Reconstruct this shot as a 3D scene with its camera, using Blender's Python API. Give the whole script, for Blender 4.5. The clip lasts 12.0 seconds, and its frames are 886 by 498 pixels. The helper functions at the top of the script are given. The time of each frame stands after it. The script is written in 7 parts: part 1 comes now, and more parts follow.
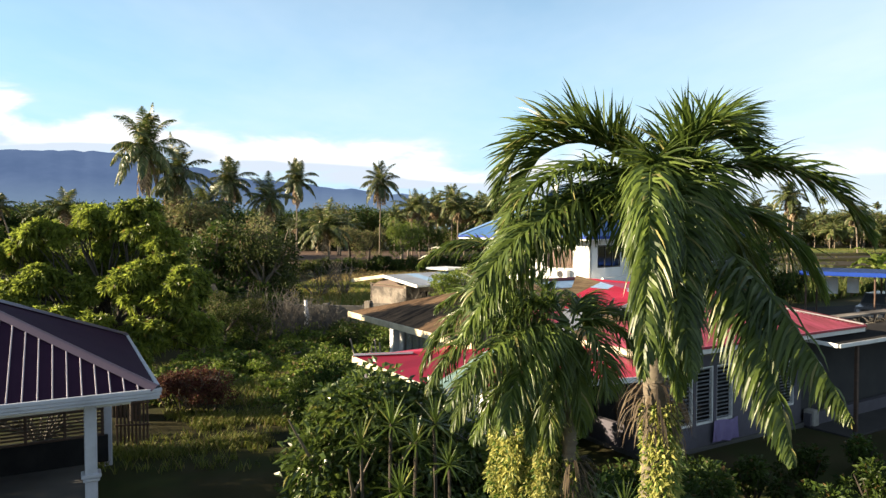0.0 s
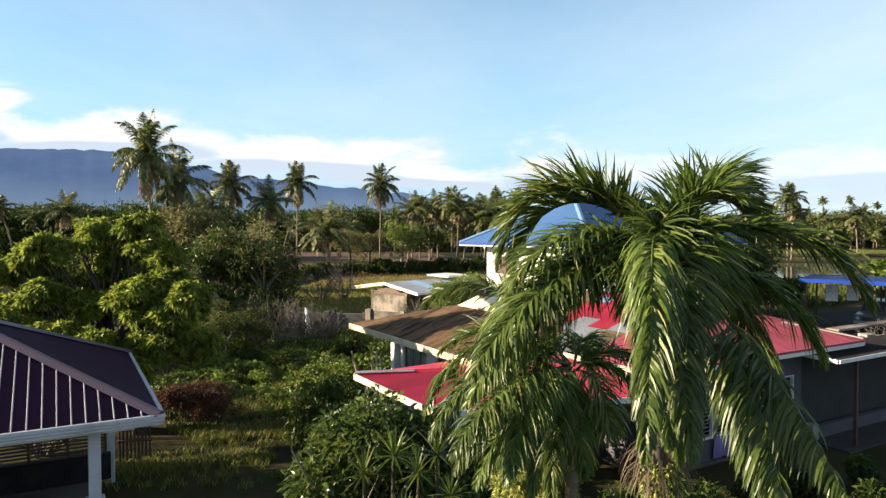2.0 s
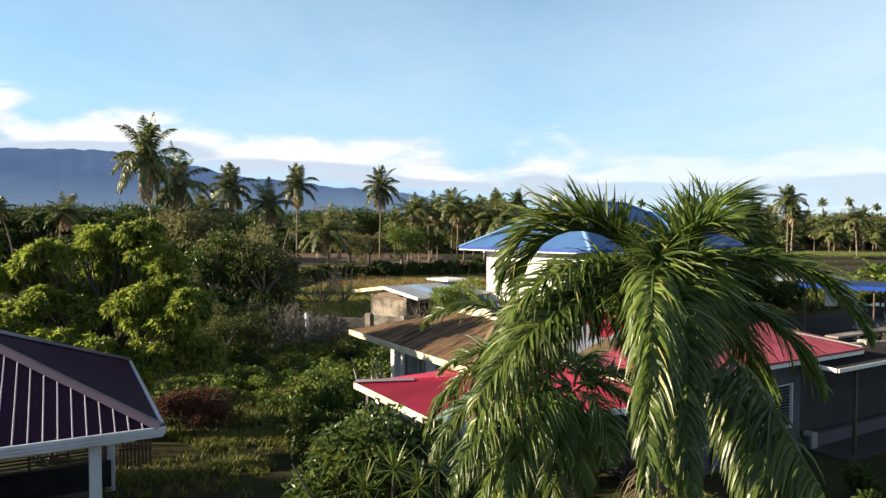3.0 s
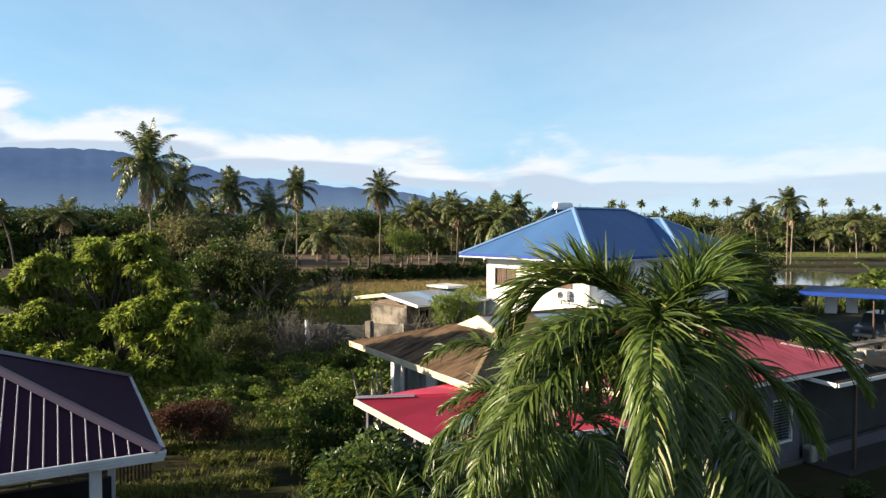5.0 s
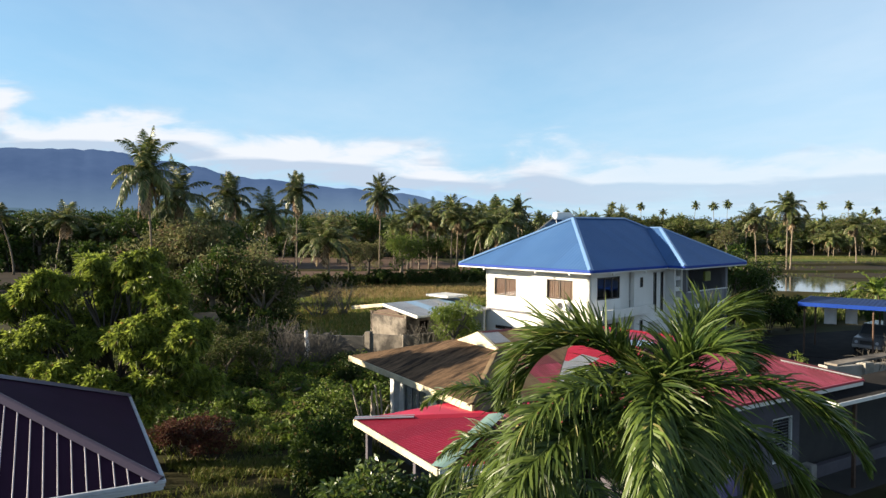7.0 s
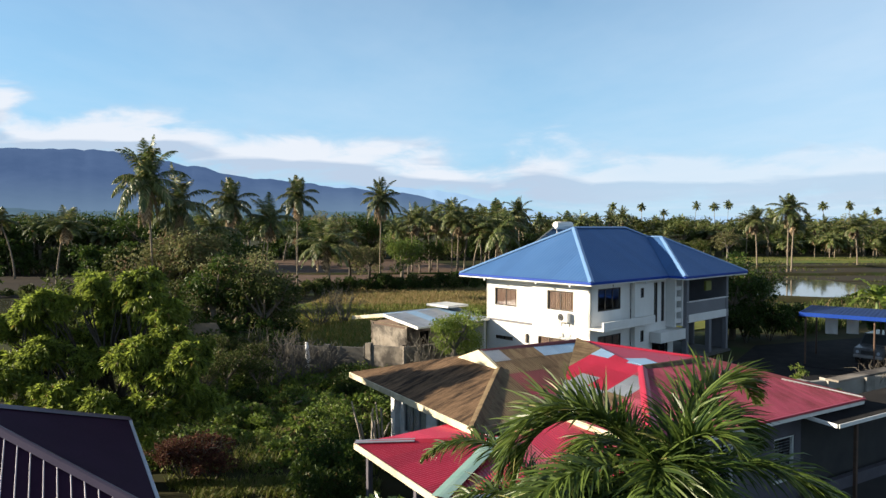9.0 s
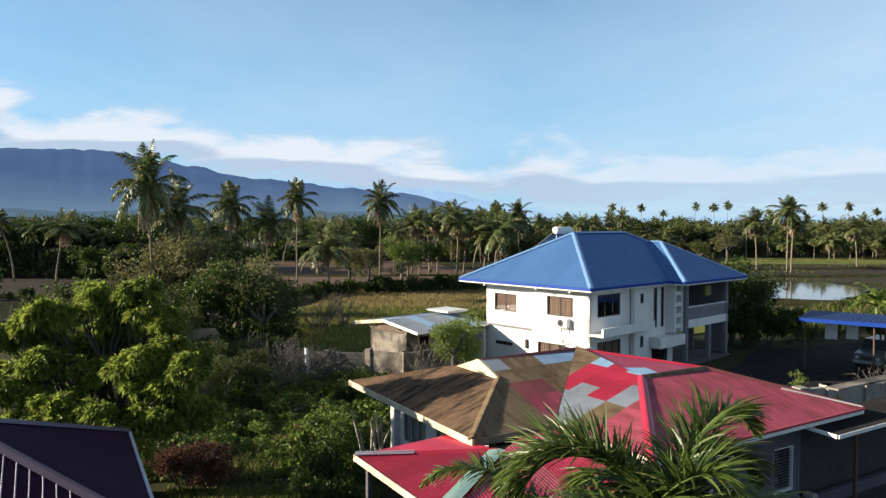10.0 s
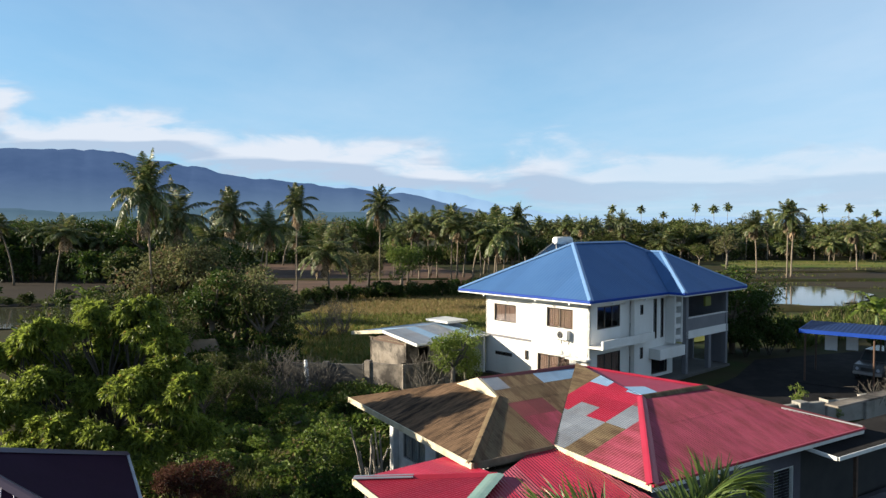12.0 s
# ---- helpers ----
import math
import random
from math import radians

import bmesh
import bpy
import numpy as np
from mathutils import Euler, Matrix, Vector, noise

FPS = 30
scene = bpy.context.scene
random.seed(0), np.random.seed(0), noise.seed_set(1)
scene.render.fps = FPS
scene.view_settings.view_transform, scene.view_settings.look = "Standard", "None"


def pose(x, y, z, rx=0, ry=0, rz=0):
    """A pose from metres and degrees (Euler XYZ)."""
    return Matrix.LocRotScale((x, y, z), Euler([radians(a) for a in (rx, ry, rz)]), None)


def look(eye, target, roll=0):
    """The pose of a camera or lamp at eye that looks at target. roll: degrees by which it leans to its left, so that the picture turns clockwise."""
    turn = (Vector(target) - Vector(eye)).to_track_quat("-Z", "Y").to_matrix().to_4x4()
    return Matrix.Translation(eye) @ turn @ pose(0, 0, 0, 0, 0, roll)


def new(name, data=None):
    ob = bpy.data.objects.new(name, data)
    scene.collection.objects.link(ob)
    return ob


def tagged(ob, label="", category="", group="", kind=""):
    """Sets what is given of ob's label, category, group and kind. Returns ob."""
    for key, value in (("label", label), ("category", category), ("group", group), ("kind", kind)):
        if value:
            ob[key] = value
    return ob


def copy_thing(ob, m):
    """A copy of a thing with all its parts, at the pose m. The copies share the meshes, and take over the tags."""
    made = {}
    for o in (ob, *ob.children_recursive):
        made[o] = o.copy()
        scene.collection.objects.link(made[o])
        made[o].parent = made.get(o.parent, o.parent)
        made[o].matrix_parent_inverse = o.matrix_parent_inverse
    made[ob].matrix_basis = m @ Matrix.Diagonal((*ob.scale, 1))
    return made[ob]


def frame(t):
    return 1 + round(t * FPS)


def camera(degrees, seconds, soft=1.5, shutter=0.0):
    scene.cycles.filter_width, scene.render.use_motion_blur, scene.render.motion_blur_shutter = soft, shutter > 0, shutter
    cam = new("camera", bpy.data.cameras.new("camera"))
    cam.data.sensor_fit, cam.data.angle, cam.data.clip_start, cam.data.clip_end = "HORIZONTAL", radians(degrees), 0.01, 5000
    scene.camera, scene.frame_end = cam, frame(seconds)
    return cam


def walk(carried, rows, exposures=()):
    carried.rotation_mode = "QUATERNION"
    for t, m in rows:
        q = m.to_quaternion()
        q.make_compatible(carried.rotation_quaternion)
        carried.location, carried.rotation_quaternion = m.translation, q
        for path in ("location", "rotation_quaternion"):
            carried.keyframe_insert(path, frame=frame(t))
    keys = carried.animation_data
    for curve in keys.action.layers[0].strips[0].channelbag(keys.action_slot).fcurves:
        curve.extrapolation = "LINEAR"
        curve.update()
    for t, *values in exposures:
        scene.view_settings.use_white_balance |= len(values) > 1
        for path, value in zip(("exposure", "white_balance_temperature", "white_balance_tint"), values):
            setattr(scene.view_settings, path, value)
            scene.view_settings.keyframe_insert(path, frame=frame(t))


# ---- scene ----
cam = camera(65.2, 12.0, 1.4)
PATH = [
    (0, (0.054, 0.063, 6.034), (0.053, 2.062, 5.971), -0.1),
    (0.5, (0.042, 0.039, 6.148), (0.042, 2.038, 6.083), -0.1),
    (1, (0.03, 0.021, 6.337), (0.029, 2.019, 6.271), -0.1),
    (1.5, (0.02, 0.016, 6.497), (0.019, 2.015, 6.43), -0.1),
    (2, (0.015, 0.003, 6.638), (0.014, 2.002, 6.571), -0.1),
    (2.5, (0.01, 0.004, 6.794), (0.009, 2.003, 6.728), -0.0),
    (3, (0.0, -0.026, 6.913), (0.0, 1.973, 6.847), 0.0),
    (5, (0.001, -0.024, 7.451), (0.001, 1.975, 7.383), 0.0),
    (5.5, (0.004, -0.009, 7.61), (0.004, 1.989, 7.542), 0.0),
    (6, (0.002, -0.01, 7.76), (0.002, 1.989, 7.692), 0.0),
    (6.5, (0.0, -0.009, 7.911), (0.0, 1.99, 7.844), 0.0),
    (7, (-0.004, -0.012, 8.064), (-0.003, 1.987, 7.999), 0.1),
    (9, (0.008, 0.05, 8.817), (0.007, 2.049, 8.75), 0.0),
    (9.5, (0.009, 0.052, 8.994), (0.008, 2.051, 8.926), 0.0),
    (10, (0.007, 0.07, 9.181), (0.007, 2.069, 9.114), 0.0),
    (10.5, (0.031, 0.087, 9.367), (0.03, 2.086, 9.3), 0.0),
    (11, (0.03, 0.107, 9.565), (0.029, 2.106, 9.497), -0.0),
    (11.5, (0.022, 0.145, 9.744), (0.022, 2.144, 9.676), 0.0),
    (12, (0.035, 0.145, 9.913), (0.035, 2.144, 9.846), 0.0),
]
walk(cam, [(t, look(eye, target, roll)) for t, eye, target, roll in PATH],
     [(0.0, 1.82, 6900, 12), (1.5, 1.75, 6800, 11.5), (3.0, 1.62, 6650, 11), (6.0, 1.5, 6450, 10.5), (9.0, 1.37, 6200, 10), (12.0, 1.29, 6050, 9.5)])

# ---- world, sun ----
SUN_AZ, SUN_EL = (-1.0, -0.02), radians(16.5)
world = bpy.data.worlds.new("sky")
scene.world = world
world.use_nodes = True
wn, wl = world.node_tree.nodes, world.node_tree.links
wn.clear()


def node(tree, kind, ins=(), **attrs):
    n = tree.nodes.new(kind)
    if "operation" in attrs:
        n.operation = attrs["operation"]
    if "data_type" in attrs:
        n.data_type = attrs["data_type"]
    if "interpolation_type" in attrs:
        n.interpolation_type = attrs["interpolation_type"]
    if "noise_dimensions" in attrs:
        n.noise_dimensions = attrs["noise_dimensions"]
    for k, v in dict(ins).items():
        if isinstance(v, bpy.types.NodeSocket):
            tree.links.new(v, n.inputs[k])
        else:
            n.inputs[k].default_value = v
    return n


def build_sky():
    t = world.node_tree
    sky = node(t, "ShaderNodeTexSky")
    sky.sky_type, sky.sun_disc = "NISHITA", False
    sky.sun_elevation, sky.sun_rotation = SUN_EL, math.atan2(SUN_AZ[0], SUN_AZ[1])
    sky.altitude, sky.air_density, sky.dust_density, sky.ozone_density = 20, 1.0, 0.3, 1.6
    co = node(t, "ShaderNodeTexCoord")
    sep = node(t, "ShaderNodeSeparateXYZ", {0: co.outputs["Generated"]})
    deep = node(t, "ShaderNodeMapRange", {0: sep.outputs[2], 1: 0.3, 2: 0.8, 3: 1.05, 4: 0.5}, interpolation_type="SMOOTHSTEP")
    clear = node(t, "ShaderNodeHueSaturation", {"Color": sky.outputs[0], "Saturation": 1.12, "Value": deep.outputs[0]})
    up = node(t, "ShaderNodeMath", {0: sep.outputs[2], 1: 0.02}, operation="ADD")
    up = node(t, "ShaderNodeMath", {0: up.outputs[0], 1: 0.03}, operation="MAXIMUM")
    flat = node(t, "ShaderNodeCombineXYZ", {0: sep.outputs[0], 1: sep.outputs[1], 2: 0.0})
    # banks of cumulus low over the hills: sideways and upward tangent of the middle, half width, half height
    ahead = node(t, "ShaderNodeMath", {0: sep.outputs[1]}, operation="ABSOLUTE")
    ahead = node(t, "ShaderNodeMath", {0: ahead.outputs[0], 1: 0.15}, operation="MAXIMUM")
    view = node(t, "ShaderNodeVectorMath", {0: node(t, "ShaderNodeCombineXYZ", {0: sep.outputs[0], 1: sep.outputs[2], 2: 0.0}).outputs[0], 1: ahead.outputs[0]}, operation="DIVIDE")
    st = node(t, "ShaderNodeMapping", {"Vector": view.outputs[0], "Scale": (1.0, 3.0, 1.0), "Location": (3.35, 1.1, 0.3)})
    puff = node(t, "ShaderNodeTexNoise", {"Vector": st.outputs[0], "Scale": 8.0, "Detail": 9.0, "Roughness": 0.58, "Distortion": 0.4})
    streak = node(t, "ShaderNodeMapping", {"Vector": view.outputs[0], "Scale": (1.0, 6.0, 1.0), "Location": (7.1, 2.3, 0.0)})
    tone = node(t, "ShaderNodeTexNoise", {"Vector": streak.outputs[0], "Scale": 9.0, "Detail": 5.0, "Roughness": 0.5})
    bank, rise = None, None
    for cx, cz, hw, hh in ((-0.65, 0.166, 0.07, 0.045), (-0.55, 0.124, 0.26, 0.044), (-0.42, 0.122, 0.16, 0.03), (-0.26, 0.098, 0.19, 0.034), (-0.14, 0.088, 0.17, 0.036),
                           (-0.03, 0.066, 0.12, 0.022), (0.15, 0.088, 0.075, 0.055), (0.36, 0.062, 0.45, 0.04), (0.66, 0.08, 0.24, 0.04), (-1.1, 0.16, 0.3, 0.05), (1.3, 0.1, 0.4, 0.05)):
        q = node(t, "ShaderNodeVectorMath", {0: view.outputs[0], 1: (cx, cz, 0)}, operation="SUBTRACT")
        q = node(t, "ShaderNodeVectorMath", {0: q.outputs[0], 1: (hw, hh, 1)}, operation="DIVIDE")
        ln = node(t, "ShaderNodeVectorMath", {0: q.outputs[0]}, operation="LENGTH")
        w = node(t, "ShaderNodeMath", {0: 1.0, 1: ln.outputs["Value"]}, operation="SUBTRACT")
        h = node(t, "ShaderNodeMath", {0: w.outputs[0], 1: 0.0}, operation="MAXIMUM")
        h = node(t, "ShaderNodeMath", {0: node(t, "ShaderNodeSeparateXYZ", {0: q.outputs[0]}).outputs[1], 1: h.outputs[0]}, operation="MULTIPLY")
        bank = w if bank is None else node(t, "ShaderNodeMath", {0: bank.outputs[0], 1: w.outputs[0]}, operation="MAXIMUM")
        rise = h if rise is None else node(t, "ShaderNodeMath", {0: rise.outputs[0], 1: h.outputs[0]}, operation="ADD")
    s1 = node(t, "ShaderNodeMath", {0: bank.outputs[0], 1: 0.55}, operation="MULTIPLY")
    s1 = node(t, "ShaderNodeMath", {0: puff.outputs[0], 1: 1.7, 2: s1.outputs[0]}, operation="MULTIPLY_ADD")
    m1 = node(t, "ShaderNodeMapRange", {0: s1.outputs[0], 1: 0.72, 2: 1.22, 3: 0.0, 4: 0.95}, interpolation_type="SMOOTHSTEP")
    near = node(t, "ShaderNodeMapRange", {0: bank.outputs[0], 1: -0.7, 2: 0.1}, interpolation_type="SMOOTHSTEP")
    m1 = node(t, "ShaderNodeMath", {0: m1.outputs[0], 1: near.outputs[0]}, operation="MULTIPLY")
    thin = node(t, "ShaderNodeMapRange", {0: sep.outputs[0], 1: 0.1, 2: 0.3, 3: 1.0, 4: 0.6}, interpolation_type="SMOOTHSTEP")
    m1 = node(t, "ShaderNodeMath", {0: m1.outputs[0], 1: thin.outputs[0]}, operation="MULTIPLY")
    # thin cirrus veils higher up
    proj = node(t, "ShaderNodeVectorMath", {0: flat.outputs[0], 1: up.outputs[0]}, operation="DIVIDE")
    st2 = node(t, "ShaderNodeMapping", {"Vector": proj.outputs[0], "Scale": (0.3, 0.16, 1.0), "Rotation": (0, 0, 0.9)})
    veil = node(t, "ShaderNodeTexNoise", {"Vector": st2.outputs[0], "Scale": 1.0, "Detail": 6.0, "Roughness": 0.6})
    m2 = node(t, "ShaderNodeMapRange", {0: veil.outputs[0], 1: 0.42, 2: 0.8, 3: 0.0, 4: 0.4})
    east = node(t, "ShaderNodeMapRange", {0: sep.outputs[0], 1: 0.0, 2: 0.55, 3: 0.0, 4: 0.3}, interpolation_type="SMOOTHSTEP")
    m2 = node(t, "ShaderNodeMath", {0: m2.outputs[0], 1: east.outputs[0]}, operation="ADD")
    # white tops, grey undersides
    lit = node(t, "ShaderNodeMath", {0: rise.outputs[0], 1: 2.2, 2: tone.outputs[0]}, operation="MULTIPLY_ADD")
    lit = node(t, "ShaderNodeMapRange", {0: lit.outputs[0], 1: 0.36, 2: 0.68})
    cloud = node(t, "ShaderNodeMix", {0: lit.outputs[0], 6: (3.5, 4.1, 4.9, 1), 7: (5.7, 5.8, 6.0, 1)}, data_type="RGBA")
    hz = node(t, "ShaderNodeMapRange", {0: sep.outputs[2], 1: 0.02, 2: 0.5, 3: 0.78, 4: 0.05}, interpolation_type="SMOOTHSTEP")
    a = node(t, "ShaderNodeMix", {0: hz.outputs[0], 6: clear.outputs[0], 7: (2.28, 4.25, 6.0, 1)}, data_type="RGBA")
    a = node(t, "ShaderNodeMix", {0: m2.outputs[0], 6: a.outputs[2], 7: (5.2, 5.7, 6.2, 1)}, data_type="RGBA")
    b = node(t, "ShaderNodeMix", {0: m1.outputs[0], 6: a.outputs[2], 7: cloud.outputs[2]}, data_type="RGBA")
    bg = node(t, "ShaderNodeBackground", {"Color": b.outputs[2], "Strength": 0.06})
    out = node(t, "ShaderNodeOutputWorld")
    t.links.new(bg.outputs[0], out.inputs[0])


build_sky()
sun = new("sun", bpy.data.lights.new("sun", "SUN"))
sun.data.energy, sun.data.angle, sun.data.color = 5.0, radians(0.6), (1.0, 0.85, 0.62)
_h = Vector(SUN_AZ).normalized() * math.cos(SUN_EL)
sun.matrix_world = look((_h.x * 60, _h.y * 60, math.sin(SUN_EL) * 60 + 20), (0, 0, 20))

# ---- materials ----


def surf(name, c1, c2, scale=3.0, rough=0.7, bump=0.15, fine=40.0, metal=0.0, stain=None, amount=0.5, stain_scale=0.6, vary=0.0,
         stretch=(1, 1, 1), spec=0.5, low=0.48):
    """A surface of two tones by coarse and fine noise, with stains and relief. vary: tone from piece to piece."""
    m = bpy.data.materials.new(name)
    m.use_nodes = True
    t = m.node_tree
    bs = t.nodes["Principled BSDF"]
    co = node(t, "ShaderNodeTexCoord")
    mp = node(t, "ShaderNodeMapping", {"Vector": co.outputs["Object"], "Scale": stretch})
    n1 = node(t, "ShaderNodeTexNoise", {"Vector": mp.outputs[0], "Scale": scale, "Detail": 6.0, "Roughness": 0.6})
    n2 = node(t, "ShaderNodeTexNoise", {"Vector": mp.outputs[0], "Scale": fine, "Detail": 4.0, "Roughness": 0.7})
    mix = node(t, "ShaderNodeMath", {0: n1.outputs[0], 1: 0.7}, operation="MULTIPLY")
    mix = node(t, "ShaderNodeMath", {0: n2.outputs[0], 1: 0.3, 2: mix.outputs[0]}, operation="MULTIPLY_ADD")
    r = node(t, "ShaderNodeMapRange", {0: mix.outputs[0], 1: 0.32, 2: 0.68})
    col = node(t, "ShaderNodeMix", {0: r.outputs[0], 6: (*c1, 1), 7: (*c2, 1)}, data_type="RGBA").outputs[2]
    if stain:
        n3 = node(t, "ShaderNodeTexNoise", {"Vector": mp.outputs[0], "Scale": stain_scale, "Detail": 8.0, "Roughness": 0.65})
        r3 = node(t, "ShaderNodeMapRange", {0: n3.outputs[0], 1: low, 2: low + 0.18, 3: 0.0, 4: amount})
        col = node(t, "ShaderNodeMix", {0: r3.outputs[0], 6: col, 7: (*stain, 1)}, data_type="RGBA").outputs[2]
    if vary:
        inf = node(t, "ShaderNodeObjectInfo")
        v = node(t, "ShaderNodeMapRange", {0: inf.outputs["Random"], 3: 1 - vary, 4: 1 + vary})
        col = node(t, "ShaderNodeHueSaturation", {"Color": col, "Value": v.outputs[0]}).outputs[0]
    t.links.new(col, bs.inputs["Base Color"])
    rr = node(t, "ShaderNodeMapRange", {0: n2.outputs[0], 3: max(rough - 0.12, 0.03), 4: min(rough + 0.12, 1)})
    t.links.new(rr.outputs[0], bs.inputs["Roughness"])
    bs.inputs["Metallic"].default_value = metal
    bs.inputs["Specular IOR Level"].default_value = spec
    if bump:
        bp = node(t, "ShaderNodeBump", {"Height": mix.outputs[0], "Strength": bump, "Distance": 0.03})
        t.links.new(bp.outputs[0], bs.inputs["Normal"])
    return m


def leafy(name, c1, c2, dry=None, dry_share=0.1, rough=0.45, glow=0.3, spec=0.28):
    """Leaves: tone from leaf to leaf and from plant to plant, light shining through."""
    m = bpy.data.materials.new(name)
    m.use_nodes = True
    t = m.node_tree
    bs = t.nodes["Principled BSDF"]
    geo = node(t, "ShaderNodeNewGeometry")
    inf = node(t, "ShaderNodeObjectInfo")
    co = node(t, "ShaderNodeTexCoord")
    big = node(t, "ShaderNodeTexNoise", {"Vector": co.outputs["Object"], "Scale": 0.9, "Detail": 3.0})
    s = node(t, "ShaderNodeMath", {0: geo.outputs["Random Per Island"], 1: 0.6}, operation="MULTIPLY")
    s = node(t, "ShaderNodeMath", {0: big.outputs[0], 1: 0.8, 2: s.outputs[0]}, operation="MULTIPLY_ADD")
    r = node(t, "ShaderNodeMapRange", {0: s.outputs[0], 1: 0.3, 2: 1.0})
    col = node(t, "ShaderNodeMix", {0: r.outputs[0], 6: (*c1, 1), 7: (*c2, 1)}, data_type="RGBA").outputs[2]
    if dry:
        w = node(t, "ShaderNodeTexWhiteNoise", {"W": geo.outputs["Random Per Island"]}, noise_dimensions="1D")
        lt = node(t, "ShaderNodeMath", {0: w.outputs[0], 1: dry_share}, operation="LESS_THAN")
        col = node(t, "ShaderNodeMix", {0: lt.outputs[0], 6: col, 7: (*dry, 1)}, data_type="RGBA").outputs[2]
    v = node(t, "ShaderNodeMapRange", {0: inf.outputs["Random"], 3: 0.75, 4: 1.25})
    hsv = node(t, "ShaderNodeHueSaturation", {"Color": col, "Value": v.outputs[0]})
    t.links.new(hsv.outputs[0], bs.inputs["Base Color"])
    bs.inputs["Roughness"].default_value = rough
    bs.inputs["Specular IOR Level"].default_value = spec
    tr = node(t, "ShaderNodeBsdfTranslucent", {"Color": hsv.outputs[0]})
    mx = node(t, "ShaderNodeMixShader", {0: glow, 1: bs.outputs[0], 2: tr.outputs[0]})
    t.links.new(mx.outputs[0], t.nodes["Material Output"].inputs["Surface"])
    return m


def glass(name, tint=(0.05, 0.06, 0.07)):
    m = bpy.data.materials.new(name)
    m.use_nodes = True
    bs = m.node_tree.nodes["Principled BSDF"]
    bs.inputs["Base Color"].default_value = (*tint, 1)
    bs.inputs["Roughness"].default_value = 0.06
    bs.inputs["Specular IOR Level"].default_value = 0.8
    return m


